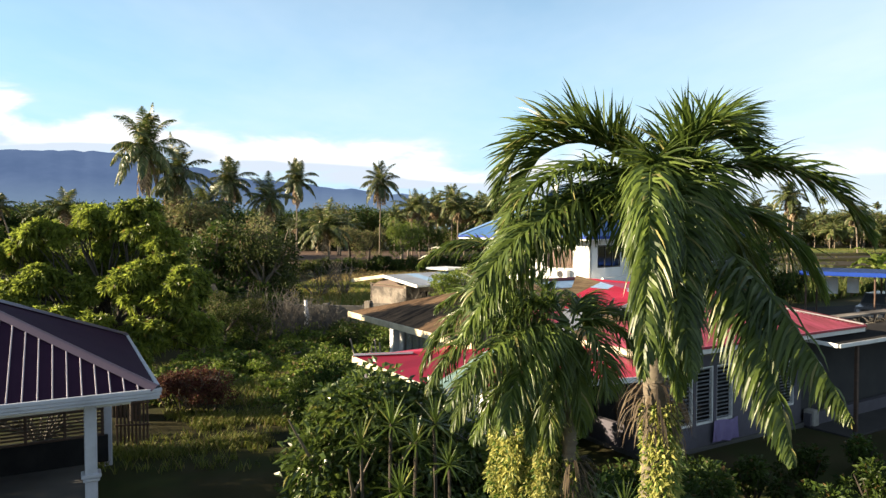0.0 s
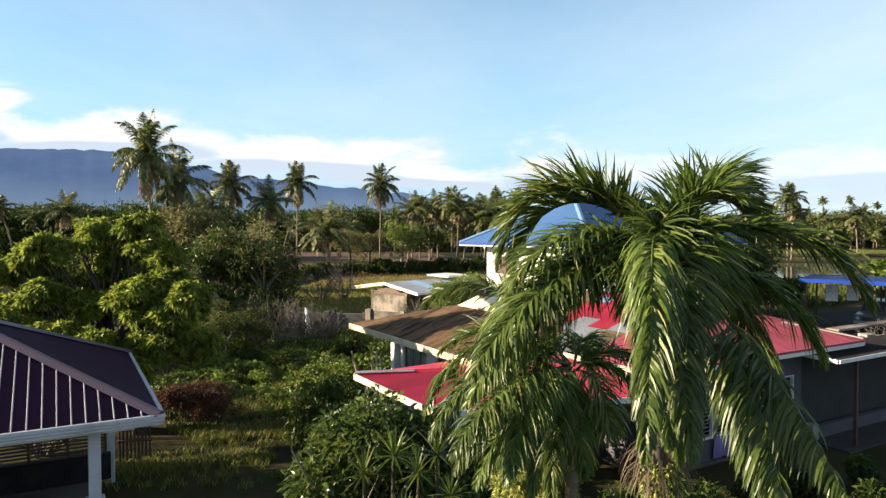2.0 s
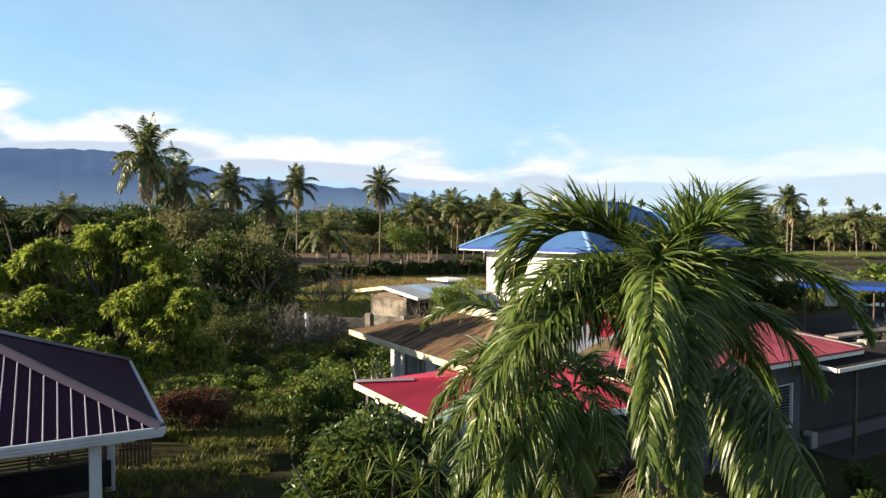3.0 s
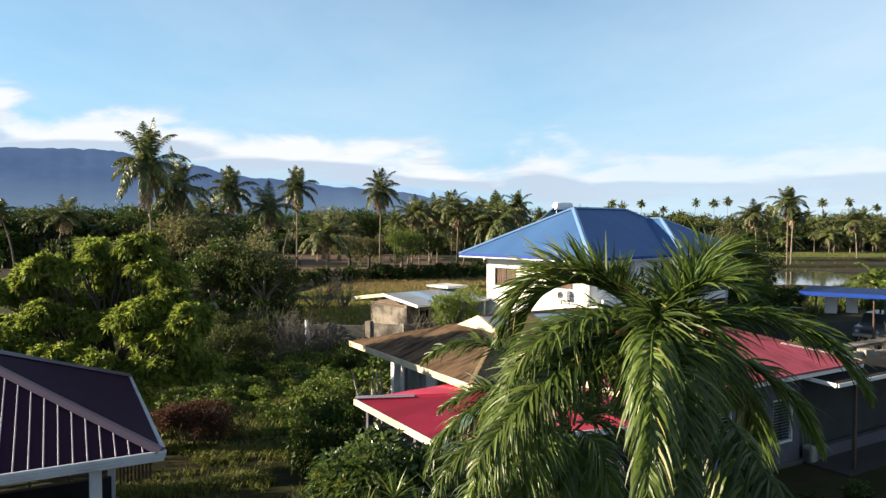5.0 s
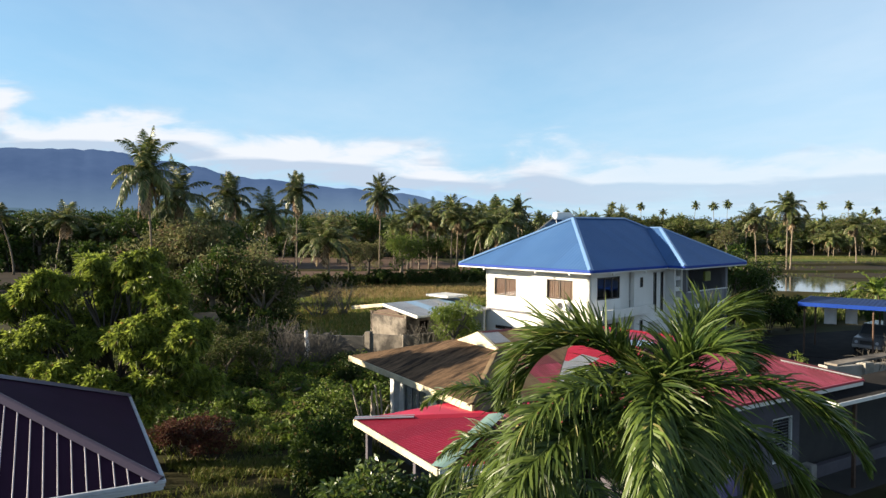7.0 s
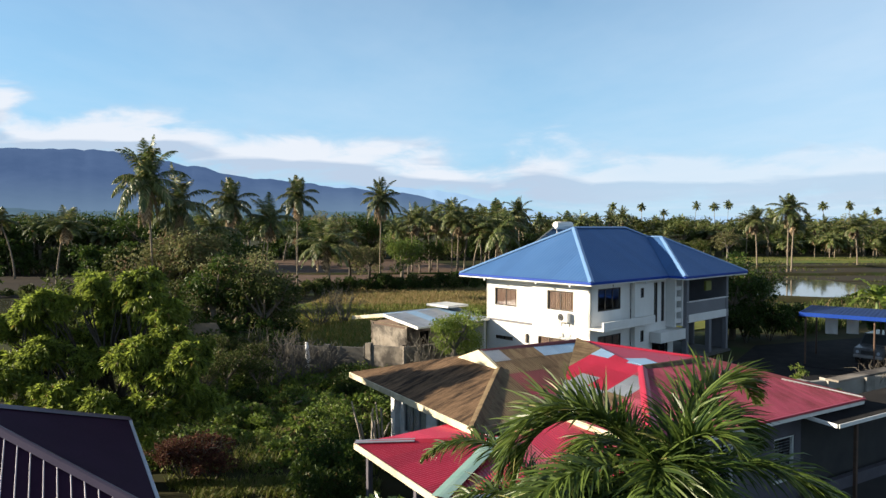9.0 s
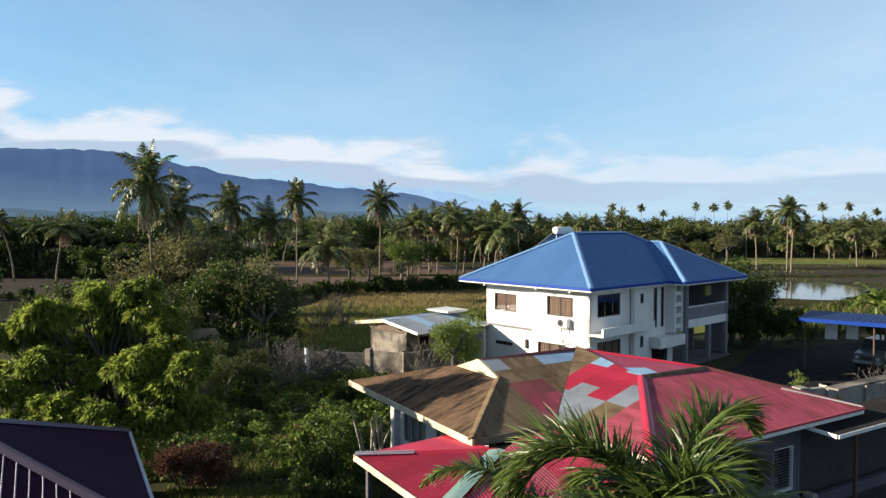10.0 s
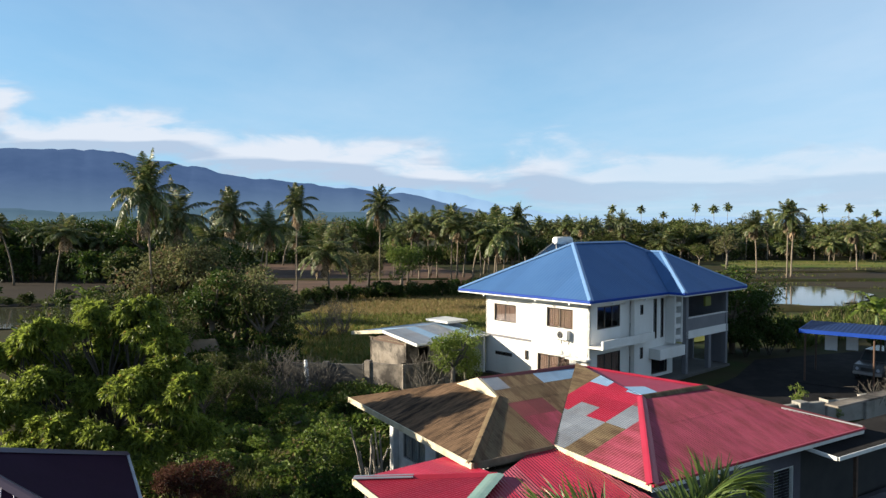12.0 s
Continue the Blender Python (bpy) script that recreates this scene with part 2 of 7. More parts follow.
M = {
    "soil": surf("soil", (0.024, 0.0256, 0.0096), (0.052, 0.044, 0.0224), 0.5, 0.95, 0.6, 9.0, stain=(0.0256, 0.0464, 0.0112), amount=0.8, stain_scale=0.12, spec=0.08),
    "mud": surf("mud", (0.085, 0.052, 0.036), (0.15, 0.095, 0.066), 0.25, 0.9, 0.5, 5.0, stain=(0.045, 0.034, 0.026), amount=0.8, stain_scale=0.35, stretch=(0.3, 2.2, 1), spec=0.15),
    "mud_right": surf("mud_right", (0.028, 0.022, 0.016), (0.058, 0.044, 0.03), 0.2, 0.9, 0.5, 4.0, stain=(0.03, 0.04, 0.014), amount=0.8, stain_scale=0.2, stretch=(0.3, 2.0, 1), spec=0.1),
    # darker mud, with the shade of the tall trees put into the colour
    "shaded_mud": surf("shaded_mud", (0.018, 0.014, 0.011), (0.036, 0.028, 0.021), 0.25, 0.9, 0.5, 5.0, stain=(0.05, 0.04, 0.03), amount=0.6, stain_scale=0.3, stretch=(0.3, 2.2, 1), spec=0.1),
    "meadow": surf("meadow", (0.1, 0.12, 0.024), (0.19, 0.165, 0.05), 0.25, 0.95, 0.6, 12.0, stain=(0.07, 0.12, 0.022), amount=0.8, stain_scale=0.07, spec=0.1),
    # near-black base, with the shade on driveway and carport put into it
    "dark_shade_grey": surf("dark_shade_grey", (0.014, 0.014, 0.015), (0.024, 0.023, 0.024), 1.2, 0.9, 0.3, 30.0, stain=(0.034, 0.032, 0.03), amount=0.5, spec=0.05),
    "concrete": surf("concrete", (0.24, 0.224, 0.2), (0.336, 0.32, 0.288), 1.2, 0.9, 0.3, 18.0, stain=(0.112, 0.104, 0.088), amount=0.7, stain_scale=0.5),
    "old_plaster": surf("old_plaster", (0.17, 0.145, 0.12), (0.3, 0.265, 0.225), 1.0, 0.92, 0.35, 14.0, stain=(0.05, 0.044, 0.04), amount=0.9, stain_scale=0.7, spec=0.15, low=0.43),
    "white_wall": surf("white_wall", (0.654, 0.645, 0.619), (0.722, 0.714, 0.688), 0.8, 0.75, 0.08, 20.0, stain=(0.533, 0.516, 0.482), amount=0.45, stain_scale=0.35, stretch=(1, 1, 0.4)),
    # grey lowered further, with the deep shade of balcony and porch put in
    "grey_wall": surf("grey_wall", (0.13, 0.13, 0.145), (0.18, 0.18, 0.195), 0.9, 0.8, 0.1, 20.0, stain=(0.15, 0.15, 0.155), amount=0.4),
    "whitewash": surf("whitewash", (0.561, 0.561, 0.561), (0.68, 0.68, 0.671), 1.2, 0.85, 0.2, 16.0, stain=(0.297, 0.289, 0.272), amount=0.6, stain_scale=0.8),
    # dark copy of concrete, with the shade of porches and roofs put in
    "shaded_concrete": surf("shaded_concrete", (0.06, 0.058, 0.055), (0.1, 0.097, 0.09), 1.2, 0.9, 0.3, 18.0, stain=(0.04, 0.04, 0.04), amount=0.6),
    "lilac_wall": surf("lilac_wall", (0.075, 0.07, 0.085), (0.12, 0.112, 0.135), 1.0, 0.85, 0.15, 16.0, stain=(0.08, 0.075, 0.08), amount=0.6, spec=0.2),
    "blue_roof": surf("blue_roof", (0.05, 0.115, 0.27), (0.06, 0.135, 0.3), 0.4, 0.5, 0.03, 12.0, vary=0.06, stain=(0.045, 0.115, 0.27), amount=0.35, stain_scale=0.5, spec=0.1),
    "blue_trim": surf("blue_trim", (0.01, 0.04, 0.24), (0.016, 0.055, 0.3), 0.6, 0.5, 0.03, 20.0, spec=0.15),
    "blue_cap": surf("blue_cap", (0.12, 0.22, 0.42), (0.15, 0.27, 0.48), 0.6, 0.35, 0.03, 20.0),
    "white_paint": surf("white_paint", (0.636, 0.628, 0.602), (0.705, 0.697, 0.671), 1.5, 0.5, 0.05, 25.0, stain=(0.43, 0.413, 0.37), amount=0.4, stain_scale=1.5),
    "cream_board": surf("cream_board", (0.527, 0.451, 0.306), (0.612, 0.544, 0.391), 1.8, 0.8, 0.15, 22.0, stain=(0.187, 0.153, 0.102), amount=0.75, stain_scale=0.9),
    "weathered_board": surf("weathered_board", (0.128, 0.096, 0.064), (0.224, 0.176, 0.12), 2.0, 0.9, 0.2, 22.0, stain=(0.048, 0.04, 0.032), amount=0.7),
    "red_sheet": surf("red_sheet", (0.27, 0.011, 0.03), (0.36, 0.02, 0.048), 1.0, 0.42, 0.05, 14.0, vary=0.12, stain=(0.272, 0.017, 0.0255), amount=0.5, stain_scale=0.8),
    "faded_red_sheet": surf("faded_red_sheet", (0.27, 0.048, 0.08), (0.38, 0.082, 0.12), 1.4, 0.6, 0.12, 14.0, vary=0.1, stain=(0.17, 0.04, 0.042), amount=0.7, stain_scale=1.1, spec=0.2, low=0.44, stretch=(2.2, 0.7, 1)),
    "rust_sheet": surf("rust_sheet", (0.136, 0.0978, 0.0553), (0.255, 0.187, 0.111), 1.3, 0.9, 0.15, 18.0, spec=0.2, vary=0.25, stain=(0.0595, 0.034, 0.0213), amount=0.75, stain_scale=1.3, low=0.42, stretch=(2.6, 0.6, 1)),
    "old_rust_sheet": surf("old_rust_sheet", (0.09, 0.058, 0.036), (0.23, 0.145, 0.088), 3.5, 0.92, 0.2, 24.0, vary=0.14, stain=(0.024, 0.019, 0.016), amount=0.9, stain_scale=1.1, low=0.45, spec=0.1, stretch=(0.55, 2.6, 1)),
    "maroon_sheet": surf("maroon_sheet", (0.14, 0.03, 0.035), (0.2, 0.05, 0.05), 1.3, 0.7, 0.1, 18.0, vary=0.15),
    "zinc_sheet": surf("zinc_sheet", (0.24, 0.264, 0.304), (0.336, 0.36, 0.4), 1.5, 0.4, 0.05, 18.0, metal=0.35, vary=0.12, stain=(0.192, 0.16, 0.136), amount=0.4),
    "sky_sheet": surf("sky_sheet", (0.2, 0.32, 0.48), (0.272, 0.4, 0.56), 1.5, 0.4, 0.05, 18.0, vary=0.1, stain=(0.16, 0.16, 0.192), amount=0.4),
    "green_sheet": surf("green_sheet", (0.16, 0.3, 0.25), (0.3, 0.4, 0.36), 1.5, 0.5, 0.05, 18.0),
    "violet_sheet": surf("violet_sheet", (0.023, 0.0105, 0.023), (0.033, 0.015, 0.033), 0.7, 0.7, 0.03, 14.0, stain=(0.036, 0.016, 0.034), amount=0.3, stain_scale=0.6, spec=0.04),
    "violet_cap": surf("violet_cap", (0.072, 0.054, 0.078), (0.096, 0.072, 0.102), 0.7, 0.35, 0.03, 14.0),
    # pale tone paints the sun's shine on the pavilion ribs
    "lit_seam": surf("lit_seam", (0.28, 0.26, 0.3), (0.36, 0.33, 0.38), 2.0, 0.35, 0.02, 20.0),
    "gutter": surf("gutter", (0.4, 0.416, 0.48), (0.496, 0.512, 0.56), 1.5, 0.4, 0.04, 20.0, stain=(0.272, 0.272, 0.304), amount=0.4, stain_scale=1.2),
    "dark_wood": surf("dark_wood", (0.05, 0.028, 0.018), (0.1, 0.055, 0.035), 2.0, 0.7, 0.2, 25.0, stretch=(1, 1, 4)),
    "bare_wood": surf("bare_wood", (0.26, 0.22, 0.18), (0.46, 0.41, 0.35), 2.0, 0.9, 0.3, 25.0),
    "brown_frame": surf("brown_frame", (0.03, 0.022, 0.018), (0.055, 0.04, 0.03), 2.0, 0.5, 0.05, 25.0),
    "curtain": surf("curtain", (0.42, 0.25, 0.19), (0.6, 0.4, 0.31), 3.0, 0.9, 0.2, 30.0, stretch=(9, 9, 0.4)),
    "glass": glass("glass"),
    "louvre": surf("louvre", (0.3, 0.33, 0.38), (0.45, 0.48, 0.54), 2.0, 0.25, 0.02, 20.0),
    # near-black tone that stands in for the dark of rooms and openings
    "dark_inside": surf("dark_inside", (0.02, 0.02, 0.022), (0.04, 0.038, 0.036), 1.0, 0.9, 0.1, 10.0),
    "steel": surf("steel", (0.25, 0.25, 0.26), (0.35, 0.35, 0.36), 3.0, 0.45, 0.05, 30.0, metal=0.6),
    "rubber": surf("rubber", (0.02, 0.02, 0.02), (0.035, 0.035, 0.035), 3.0, 0.85, 0.1, 30.0),
    # pale grey paint lowered to carry the shade under the carport
    "car_paint": surf("car_paint", (0.1, 0.105, 0.115), (0.13, 0.135, 0.145), 1.0, 0.25, 0.01, 30.0),
    "cloth_white": surf("cloth_white", (0.595, 0.595, 0.612), (0.68, 0.68, 0.697), 3.0, 0.95, 0.2, 30.0),
    "bark": surf("bark", (0.096, 0.076, 0.056), (0.192, 0.16, 0.12), 3.0, 0.95, 0.5, 22.0, stretch=(1, 1, 0.4)),
    "palm_bark": surf("palm_bark", (0.12, 0.095, 0.07), (0.25, 0.21, 0.16), 2.0, 0.95, 0.4, 16.0, stretch=(0.6, 0.6, 3.0), spec=0.15),
    "palm_trunk": surf("palm_trunk", (0.09, 0.07, 0.05), (0.2, 0.165, 0.12), 3.0, 0.95, 0.5, 22.0, stretch=(0.6, 0.6, 3.0), stain=(0.08, 0.1, 0.04), amount=0.5),
    "grey_twig": surf("grey_twig", (0.075, 0.066, 0.054), (0.135, 0.12, 0.1), 4.0, 0.95, 0.3, 22.0),
    "shaft": surf("shaft", (0.07, 0.11, 0.035), (0.14, 0.18, 0.06), 3.0, 0.7, 0.3, 18.0, stretch=(0.6, 0.6, 4.0)),
    "leaf_mango": leafy("leaf_mango", (0.04, 0.064, 0.012), (0.28, 0.34, 0.055), (0.22, 0.15, 0.04), 0.012, 0.4, 0.56),
    "bark_dark": surf("bark_dark", (0.026, 0.021, 0.016), (0.06, 0.048, 0.036), 3.0, 0.95, 0.5, 22.0, stretch=(1, 1, 0.4)),
    "leaf_dark": leafy("leaf_dark", (0.0144, 0.0336, 0.0072), (0.06, 0.092, 0.016), (0.096, 0.064, 0.024), 0.04, 0.45, 0.3, 0.15),
    "leaf_citrus": leafy("leaf_citrus", (0.029, 0.062, 0.013), (0.125, 0.175, 0.035), (0.2, 0.2, 0.05), 0.04, 0.32, 0.34, 0.55),
    "leaf_wood": leafy("leaf_wood", (0.024, 0.04, 0.01), (0.098, 0.116, 0.029), (0.2, 0.15, 0.08), 0.08, 0.55, 0.28, 0.15),
    "leaf_dry": leafy("leaf_dry", (0.06, 0.07, 0.025), (0.19, 0.19, 0.075), (0.18, 0.12, 0.07), 0.14, 0.7, 0.28),
    "leaf_red": leafy("leaf_red", (0.05, 0.02, 0.016), (0.13, 0.05, 0.036), (0.11, 0.07, 0.03), 0.2, 0.75, 0.2, 0.15),
    "leaf_weed": leafy("leaf_weed", (0.036, 0.078, 0.013), (0.2, 0.265, 0.042), (0.2, 0.16, 0.07), 0.08, 0.5, 0.35),
    "leaf_young": leafy("leaf_young", (0.08, 0.136, 0.02), (0.208, 0.256, 0.048), None, 0.0, 0.45, 0.4),
    "leaf_yellow": leafy("leaf_yellow", (0.17, 0.2, 0.04), (0.44, 0.42, 0.13), (0.08, 0.14, 0.025), 0.3, 0.5, 0.35),
    "blade_grass": leafy("blade_grass", (0.05, 0.08, 0.013), (0.19, 0.2, 0.04), (0.24, 0.19, 0.08), 0.12, 0.6, 0.38),
    "blade_meadow": leafy("blade_meadow", (0.156, 0.156, 0.0312), (0.328, 0.265, 0.0858), (0.117, 0.172, 0.0312), 0.3, 0.7, 0.35),
    "blade_tan": leafy("blade_tan", (0.2, 0.15, 0.06), (0.34, 0.25, 0.11), (0.14, 0.16, 0.04), 0.15, 0.7, 0.35),
    "palm_leaf": leafy("palm_leaf", (0.017, 0.043, 0.009), (0.138, 0.192, 0.038), (0.3, 0.28, 0.1), 0.025, 0.4, 0.4, 0.4),
    "coco_leaf": leafy("coco_leaf", (0.022, 0.045, 0.011), (0.15, 0.178, 0.053), (0.32, 0.26, 0.13), 0.1, 0.4, 0.3, 0.5),
    "stalk_dry": leafy("stalk_dry", (0.055, 0.038, 0.024), (0.13, 0.1, 0.064), (0.05, 0.04, 0.03), 0.3, 0.8, 0.15),
    # dark copy of the trim blue, with shade on the carport roof put in
    "carport_shade_blue": surf("carport_shade_blue", (0.01, 0.026, 0.1), (0.015, 0.036, 0.13), 0.6, 0.6, 0.03, 20.0, stain=(0.02, 0.03, 0.07), amount=0.5, spec=0.1),
    "lilac_cloth": surf("lilac_cloth", (0.16, 0.125, 0.25), (0.21, 0.165, 0.32), 3.0, 0.95, 0.2, 30.0),
    "coco_dry": leafy("coco_dry", (0.22, 0.15, 0.085), (0.44, 0.34, 0.22), (0.12, 0.08, 0.045), 0.25, 0.8, 0.2),
}


def water_material():
    m = bpy.data.materials.new("pond_water")
    m.use_nodes = True
    t = m.node_tree
    bs = t.nodes["Principled BSDF"]
    bs.inputs["Base Color"].default_value = (0.06, 0.06, 0.045, 1)
    bs.inputs["Roughness"].default_value = 0.05
    co = node(t, "ShaderNodeTexCoord")
    n1 = node(t, "ShaderNodeTexNoise", {"Vector": co.outputs["Object"], "Scale": 0.8, "Detail": 3.0})
    b = node(t, "ShaderNodeBump", {"Height": n1.outputs[0], "Strength": 0.03, "Distance": 0.05})
    t.links.new(b.outputs[0], bs.inputs["Normal"])
    return m


M["water"] = water_material()


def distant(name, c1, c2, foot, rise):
    """Far slopes with haze painted into the colour, more towards the foot: a plain backdrop that gives off part of its
    light.
    """
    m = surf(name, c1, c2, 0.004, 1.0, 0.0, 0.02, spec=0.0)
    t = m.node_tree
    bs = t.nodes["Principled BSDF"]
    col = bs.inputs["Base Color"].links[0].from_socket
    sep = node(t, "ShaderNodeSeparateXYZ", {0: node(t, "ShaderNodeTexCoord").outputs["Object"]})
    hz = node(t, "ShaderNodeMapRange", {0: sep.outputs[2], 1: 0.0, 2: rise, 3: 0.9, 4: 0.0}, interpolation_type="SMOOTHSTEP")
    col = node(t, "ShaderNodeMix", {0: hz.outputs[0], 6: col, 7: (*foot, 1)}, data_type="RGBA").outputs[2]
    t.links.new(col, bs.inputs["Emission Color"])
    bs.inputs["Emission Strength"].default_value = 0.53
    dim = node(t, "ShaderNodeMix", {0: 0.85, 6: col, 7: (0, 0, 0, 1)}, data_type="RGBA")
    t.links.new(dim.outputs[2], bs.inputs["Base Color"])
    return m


# blue and pale tones hold the haze of the distance
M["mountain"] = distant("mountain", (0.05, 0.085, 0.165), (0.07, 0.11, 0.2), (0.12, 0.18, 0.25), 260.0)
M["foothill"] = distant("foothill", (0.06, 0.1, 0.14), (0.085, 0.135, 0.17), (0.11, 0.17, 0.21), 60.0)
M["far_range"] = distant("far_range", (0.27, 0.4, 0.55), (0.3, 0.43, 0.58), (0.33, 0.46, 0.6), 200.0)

# ---- building blocks ----
rnd = random.Random(7)
U = rnd.uniform


class Geo:
    """Vertices and faces that become one mesh."""

    def __init__(self):
        self.v, self.f = [], []

    def add(self, vs, fs):
        n = len(self.v)
        self.v.extend(tuple(p) for p in vs)
        self.f.extend(tuple(i + n for i in q) for q in fs)

    def box(self, x0, x1, y0, y1, z0, z1, c=0.012, m=None):
        """A box with small chamfers."""
        ctr = Vector(((x0 + x1) / 2, (y0 + y1) / 2, (z0 + z1) / 2))
        h = (abs(x1 - x0) / 2, abs(y1 - y0) / 2, abs(z1 - z0) / 2)
        c = min(c, 0.45 * min(h))
        vs, idx = [], {}
        for sx in (-1, 1):
            for sy in (-1, 1):
                for sz in (-1, 1):
                    s = (sx, sy, sz)
                    for ax in range(3):
                        p = Vector([s[k] * (h[k] - (0 if k == ax else c)) for k in range(3)]) + ctr
                        idx[s, ax] = len(vs)
                        vs.append(m @ p if m else p)
        fs = []
        for ax in range(3):
            o1, o2 = [k for k in range(3) if k != ax]
            for s in (-1, 1):
                q = []
                for a, b in ((-1, -1), (1, -1), (1, 1), (-1, 1)):
                    k = [0, 0, 0]
                    k[ax], k[o1], k[o2] = s, a, b
                    q.append(idx[tuple(k), ax])
                fs.append(q if (s > 0) == (ax != 1) else q[::-1])
        for ax in range(3):
            o1, o2 = [k for k in range(3) if k != ax]
            for a in (-1, 1):
                for b in (-1, 1):
                    k0, k1 = [0, 0, 0], [0, 0, 0]
                    k0[ax], k1[ax] = -1, 1
                    k0[o1] = k1[o1] = a
                    k0[o2] = k1[o2] = b
                    fs.append((idx[tuple(k0), o1], idx[tuple(k1), o1], idx[tuple(k1), o2], idx[tuple(k0), o2]))
        for sx in (-1, 1):
            for sy in (-1, 1):
                for sz in (-1, 1):
                    fs.append([idx[(sx, sy, sz), k] for k in range(3)])
        self.add(vs, fs)
        return self

    def tube(self, pts, radii, sides=8, cap=True):
        pts = [Vector(p) for p in pts]
        ring0 = None
        n = len(self.v)
        for i, p in enumerate(pts):
            d = (pts[min(i + 1, len(pts) - 1)] - pts[max(i - 1, 0)]).normalized()
            side = d.cross(Vector((0.3, 0.9, 0.2))).normalized() if ring0 is None else (ring0 - d * ring0.dot(d)).normalized()
            ring0 = side
            up = d.cross(side)
            for k in range(sides):
                a = 2 * math.pi * k / sides
                self.v.append(tuple(p + (side * math.cos(a) + up * math.sin(a)) * radii[i]))
        for i in range(len(pts) - 1):
            for k in range(sides):
                a, b = n + i * sides + k, n + i * sides + (k + 1) % sides
                self.f.append((a, b, b + sides, a + sides))
        if cap:
            self.f.append(tuple(n + k for k in range(sides))[::-1])
            self.f.append(tuple(n + (len(pts) - 1) * sides + k for k in range(sides)))
        return self

    def leaf(self, base, way, side, length, width, droop=0.2):
        """A folded, pointed leaf of four triangles."""
        base, way, side = Vector(base), Vector(way), Vector(side)
        mid = base + way * length * 0.45
        tip = base + way * length - Vector((0, 0, droop * length))
        n = len(self.v)
        lift = way.cross(side) * width * 0.25
        self.v += [tuple(base), tuple(mid + side * width / 2 + lift), tuple(tip), tuple(mid - side * width / 2 + lift), tuple(mid)]
        self.f += [(n, n + 1, n + 4), (n + 1, n + 2, n + 4), (n + 2, n + 3, n + 4), (n + 3, n, n + 4)]

    def blade(self, base, way, side, length, width, droop, steps=3):
        """A narrow strap that bends down towards its tip."""
        base, way, side = Vector(base), Vector(way).normalized(), Vector(side)
        n = len(self.v)
        p, d = base.copy(), way.copy()
        for i in range(steps):
            w = width * (0.75, 1.0, 0.8, 0.6, 0.5)[min(i, 4)] / 2
            self.v += [tuple(p + side * w), tuple(p - side * w)]
            p = p + d * (length / steps)
            d = (d + Vector((0, 0, -droop))).normalized()
        self.v.append(tuple(p))
        for i in range(steps - 1):
            a = n + 2 * i
            self.f.append((a, a + 1, a + 3, a + 2))
        a = n + 2 * (steps - 1)
        self.f.append((a, a + 1, a + 2))

    def mesh(self, name, mat, smooth=False):
        me = bpy.data.meshes.new(name)
        me.from_pydata(self.v, [], self.f)
        me.materials.append(mat)
        if smooth:
            me.polygons.foreach_set("use_smooth", [True] * len(me.polygons))
        me.update()
        return me


def part(name, geo, mat, parent=None, label="", smooth=False):
    """One mesh object, under a thing or a part."""
    me = geo if isinstance(geo, bpy.types.Mesh) else geo.mesh(name, mat, smooth)
    ob = new(name, me)
    ob.parent = parent
    if label:
        ob["label"] = label
    return ob


def thing(name, m, label, category, group=""):
    ob = new(name)
    ob.empty_display_size = 0.3
    ob.matrix_basis = m
    return tagged(ob, label, category, group)


def setting(name, geo, mat, label, category="", m=None, smooth=False):
    ob = part(name, geo, mat, smooth=smooth)
    if m:
        ob.matrix_basis = m
    return tagged(ob, label, category or name, kind="structure")


def stuff(name, geo, mat, label, category):
    return tagged(part(name, geo, mat), label, category, kind="stuff")


def rand_dir(r, up=0.0):
    while True:
        v = Vector((r.uniform(-1, 1), r.uniform(-1, 1), r.uniform(-1, 1)))
        if 0.05 < v.length < 1:
            v.normalize()
            v.z += up
            return v.normalized()


def step(a, b, x):
    t = min(max((x - a) / (b - a), 0), 1)
    return t * t * (3 - 2 * t)


def gz(x, y):
    """Height of the ground: the near lots lie lower than the house and the fields behind."""
    near = 1 - step(34, 45, y - 0.35 * max(x - 4, 0) * -1)
    return -0.5 - 0.8 * near + 0.12 * noise.noise((x * 0.11, y * 0.11, 0)) * (1 - step(60, 120, abs(y)))

# ---- the land ----


def ground():
    g = Geo()

    def axis(lo, hi, fine, c0, c1):
        a = list(np.arange(c0, c1 + 0.01, fine))
        s = fine
        while a[-1] < hi:
            s *= 1.35
            a.append(min(a[-1] + s, hi))
        s = fine
        while a[0] > lo:
            s *= 1.35
            a.insert(0, max(a[0] - s, lo))
        return a
    xs, ys = axis(-4700, 4700, 0.8, -22, 26), axis(-900, 4700, 0.8, 2, 56)
    for y in ys:
        for x in xs:
            g.v.append((x, y, gz(x, y)))
    n = len(xs)
    for j in range(len(ys) - 1):
        for i in range(n - 1):
            a = j * n + i
            g.f.append((a, a + 1, a + n + 1, a + n))
    return setting("ground", g, M["soil"], "rough green and brown earth of overgrown lots and fields", "ground", smooth=True)


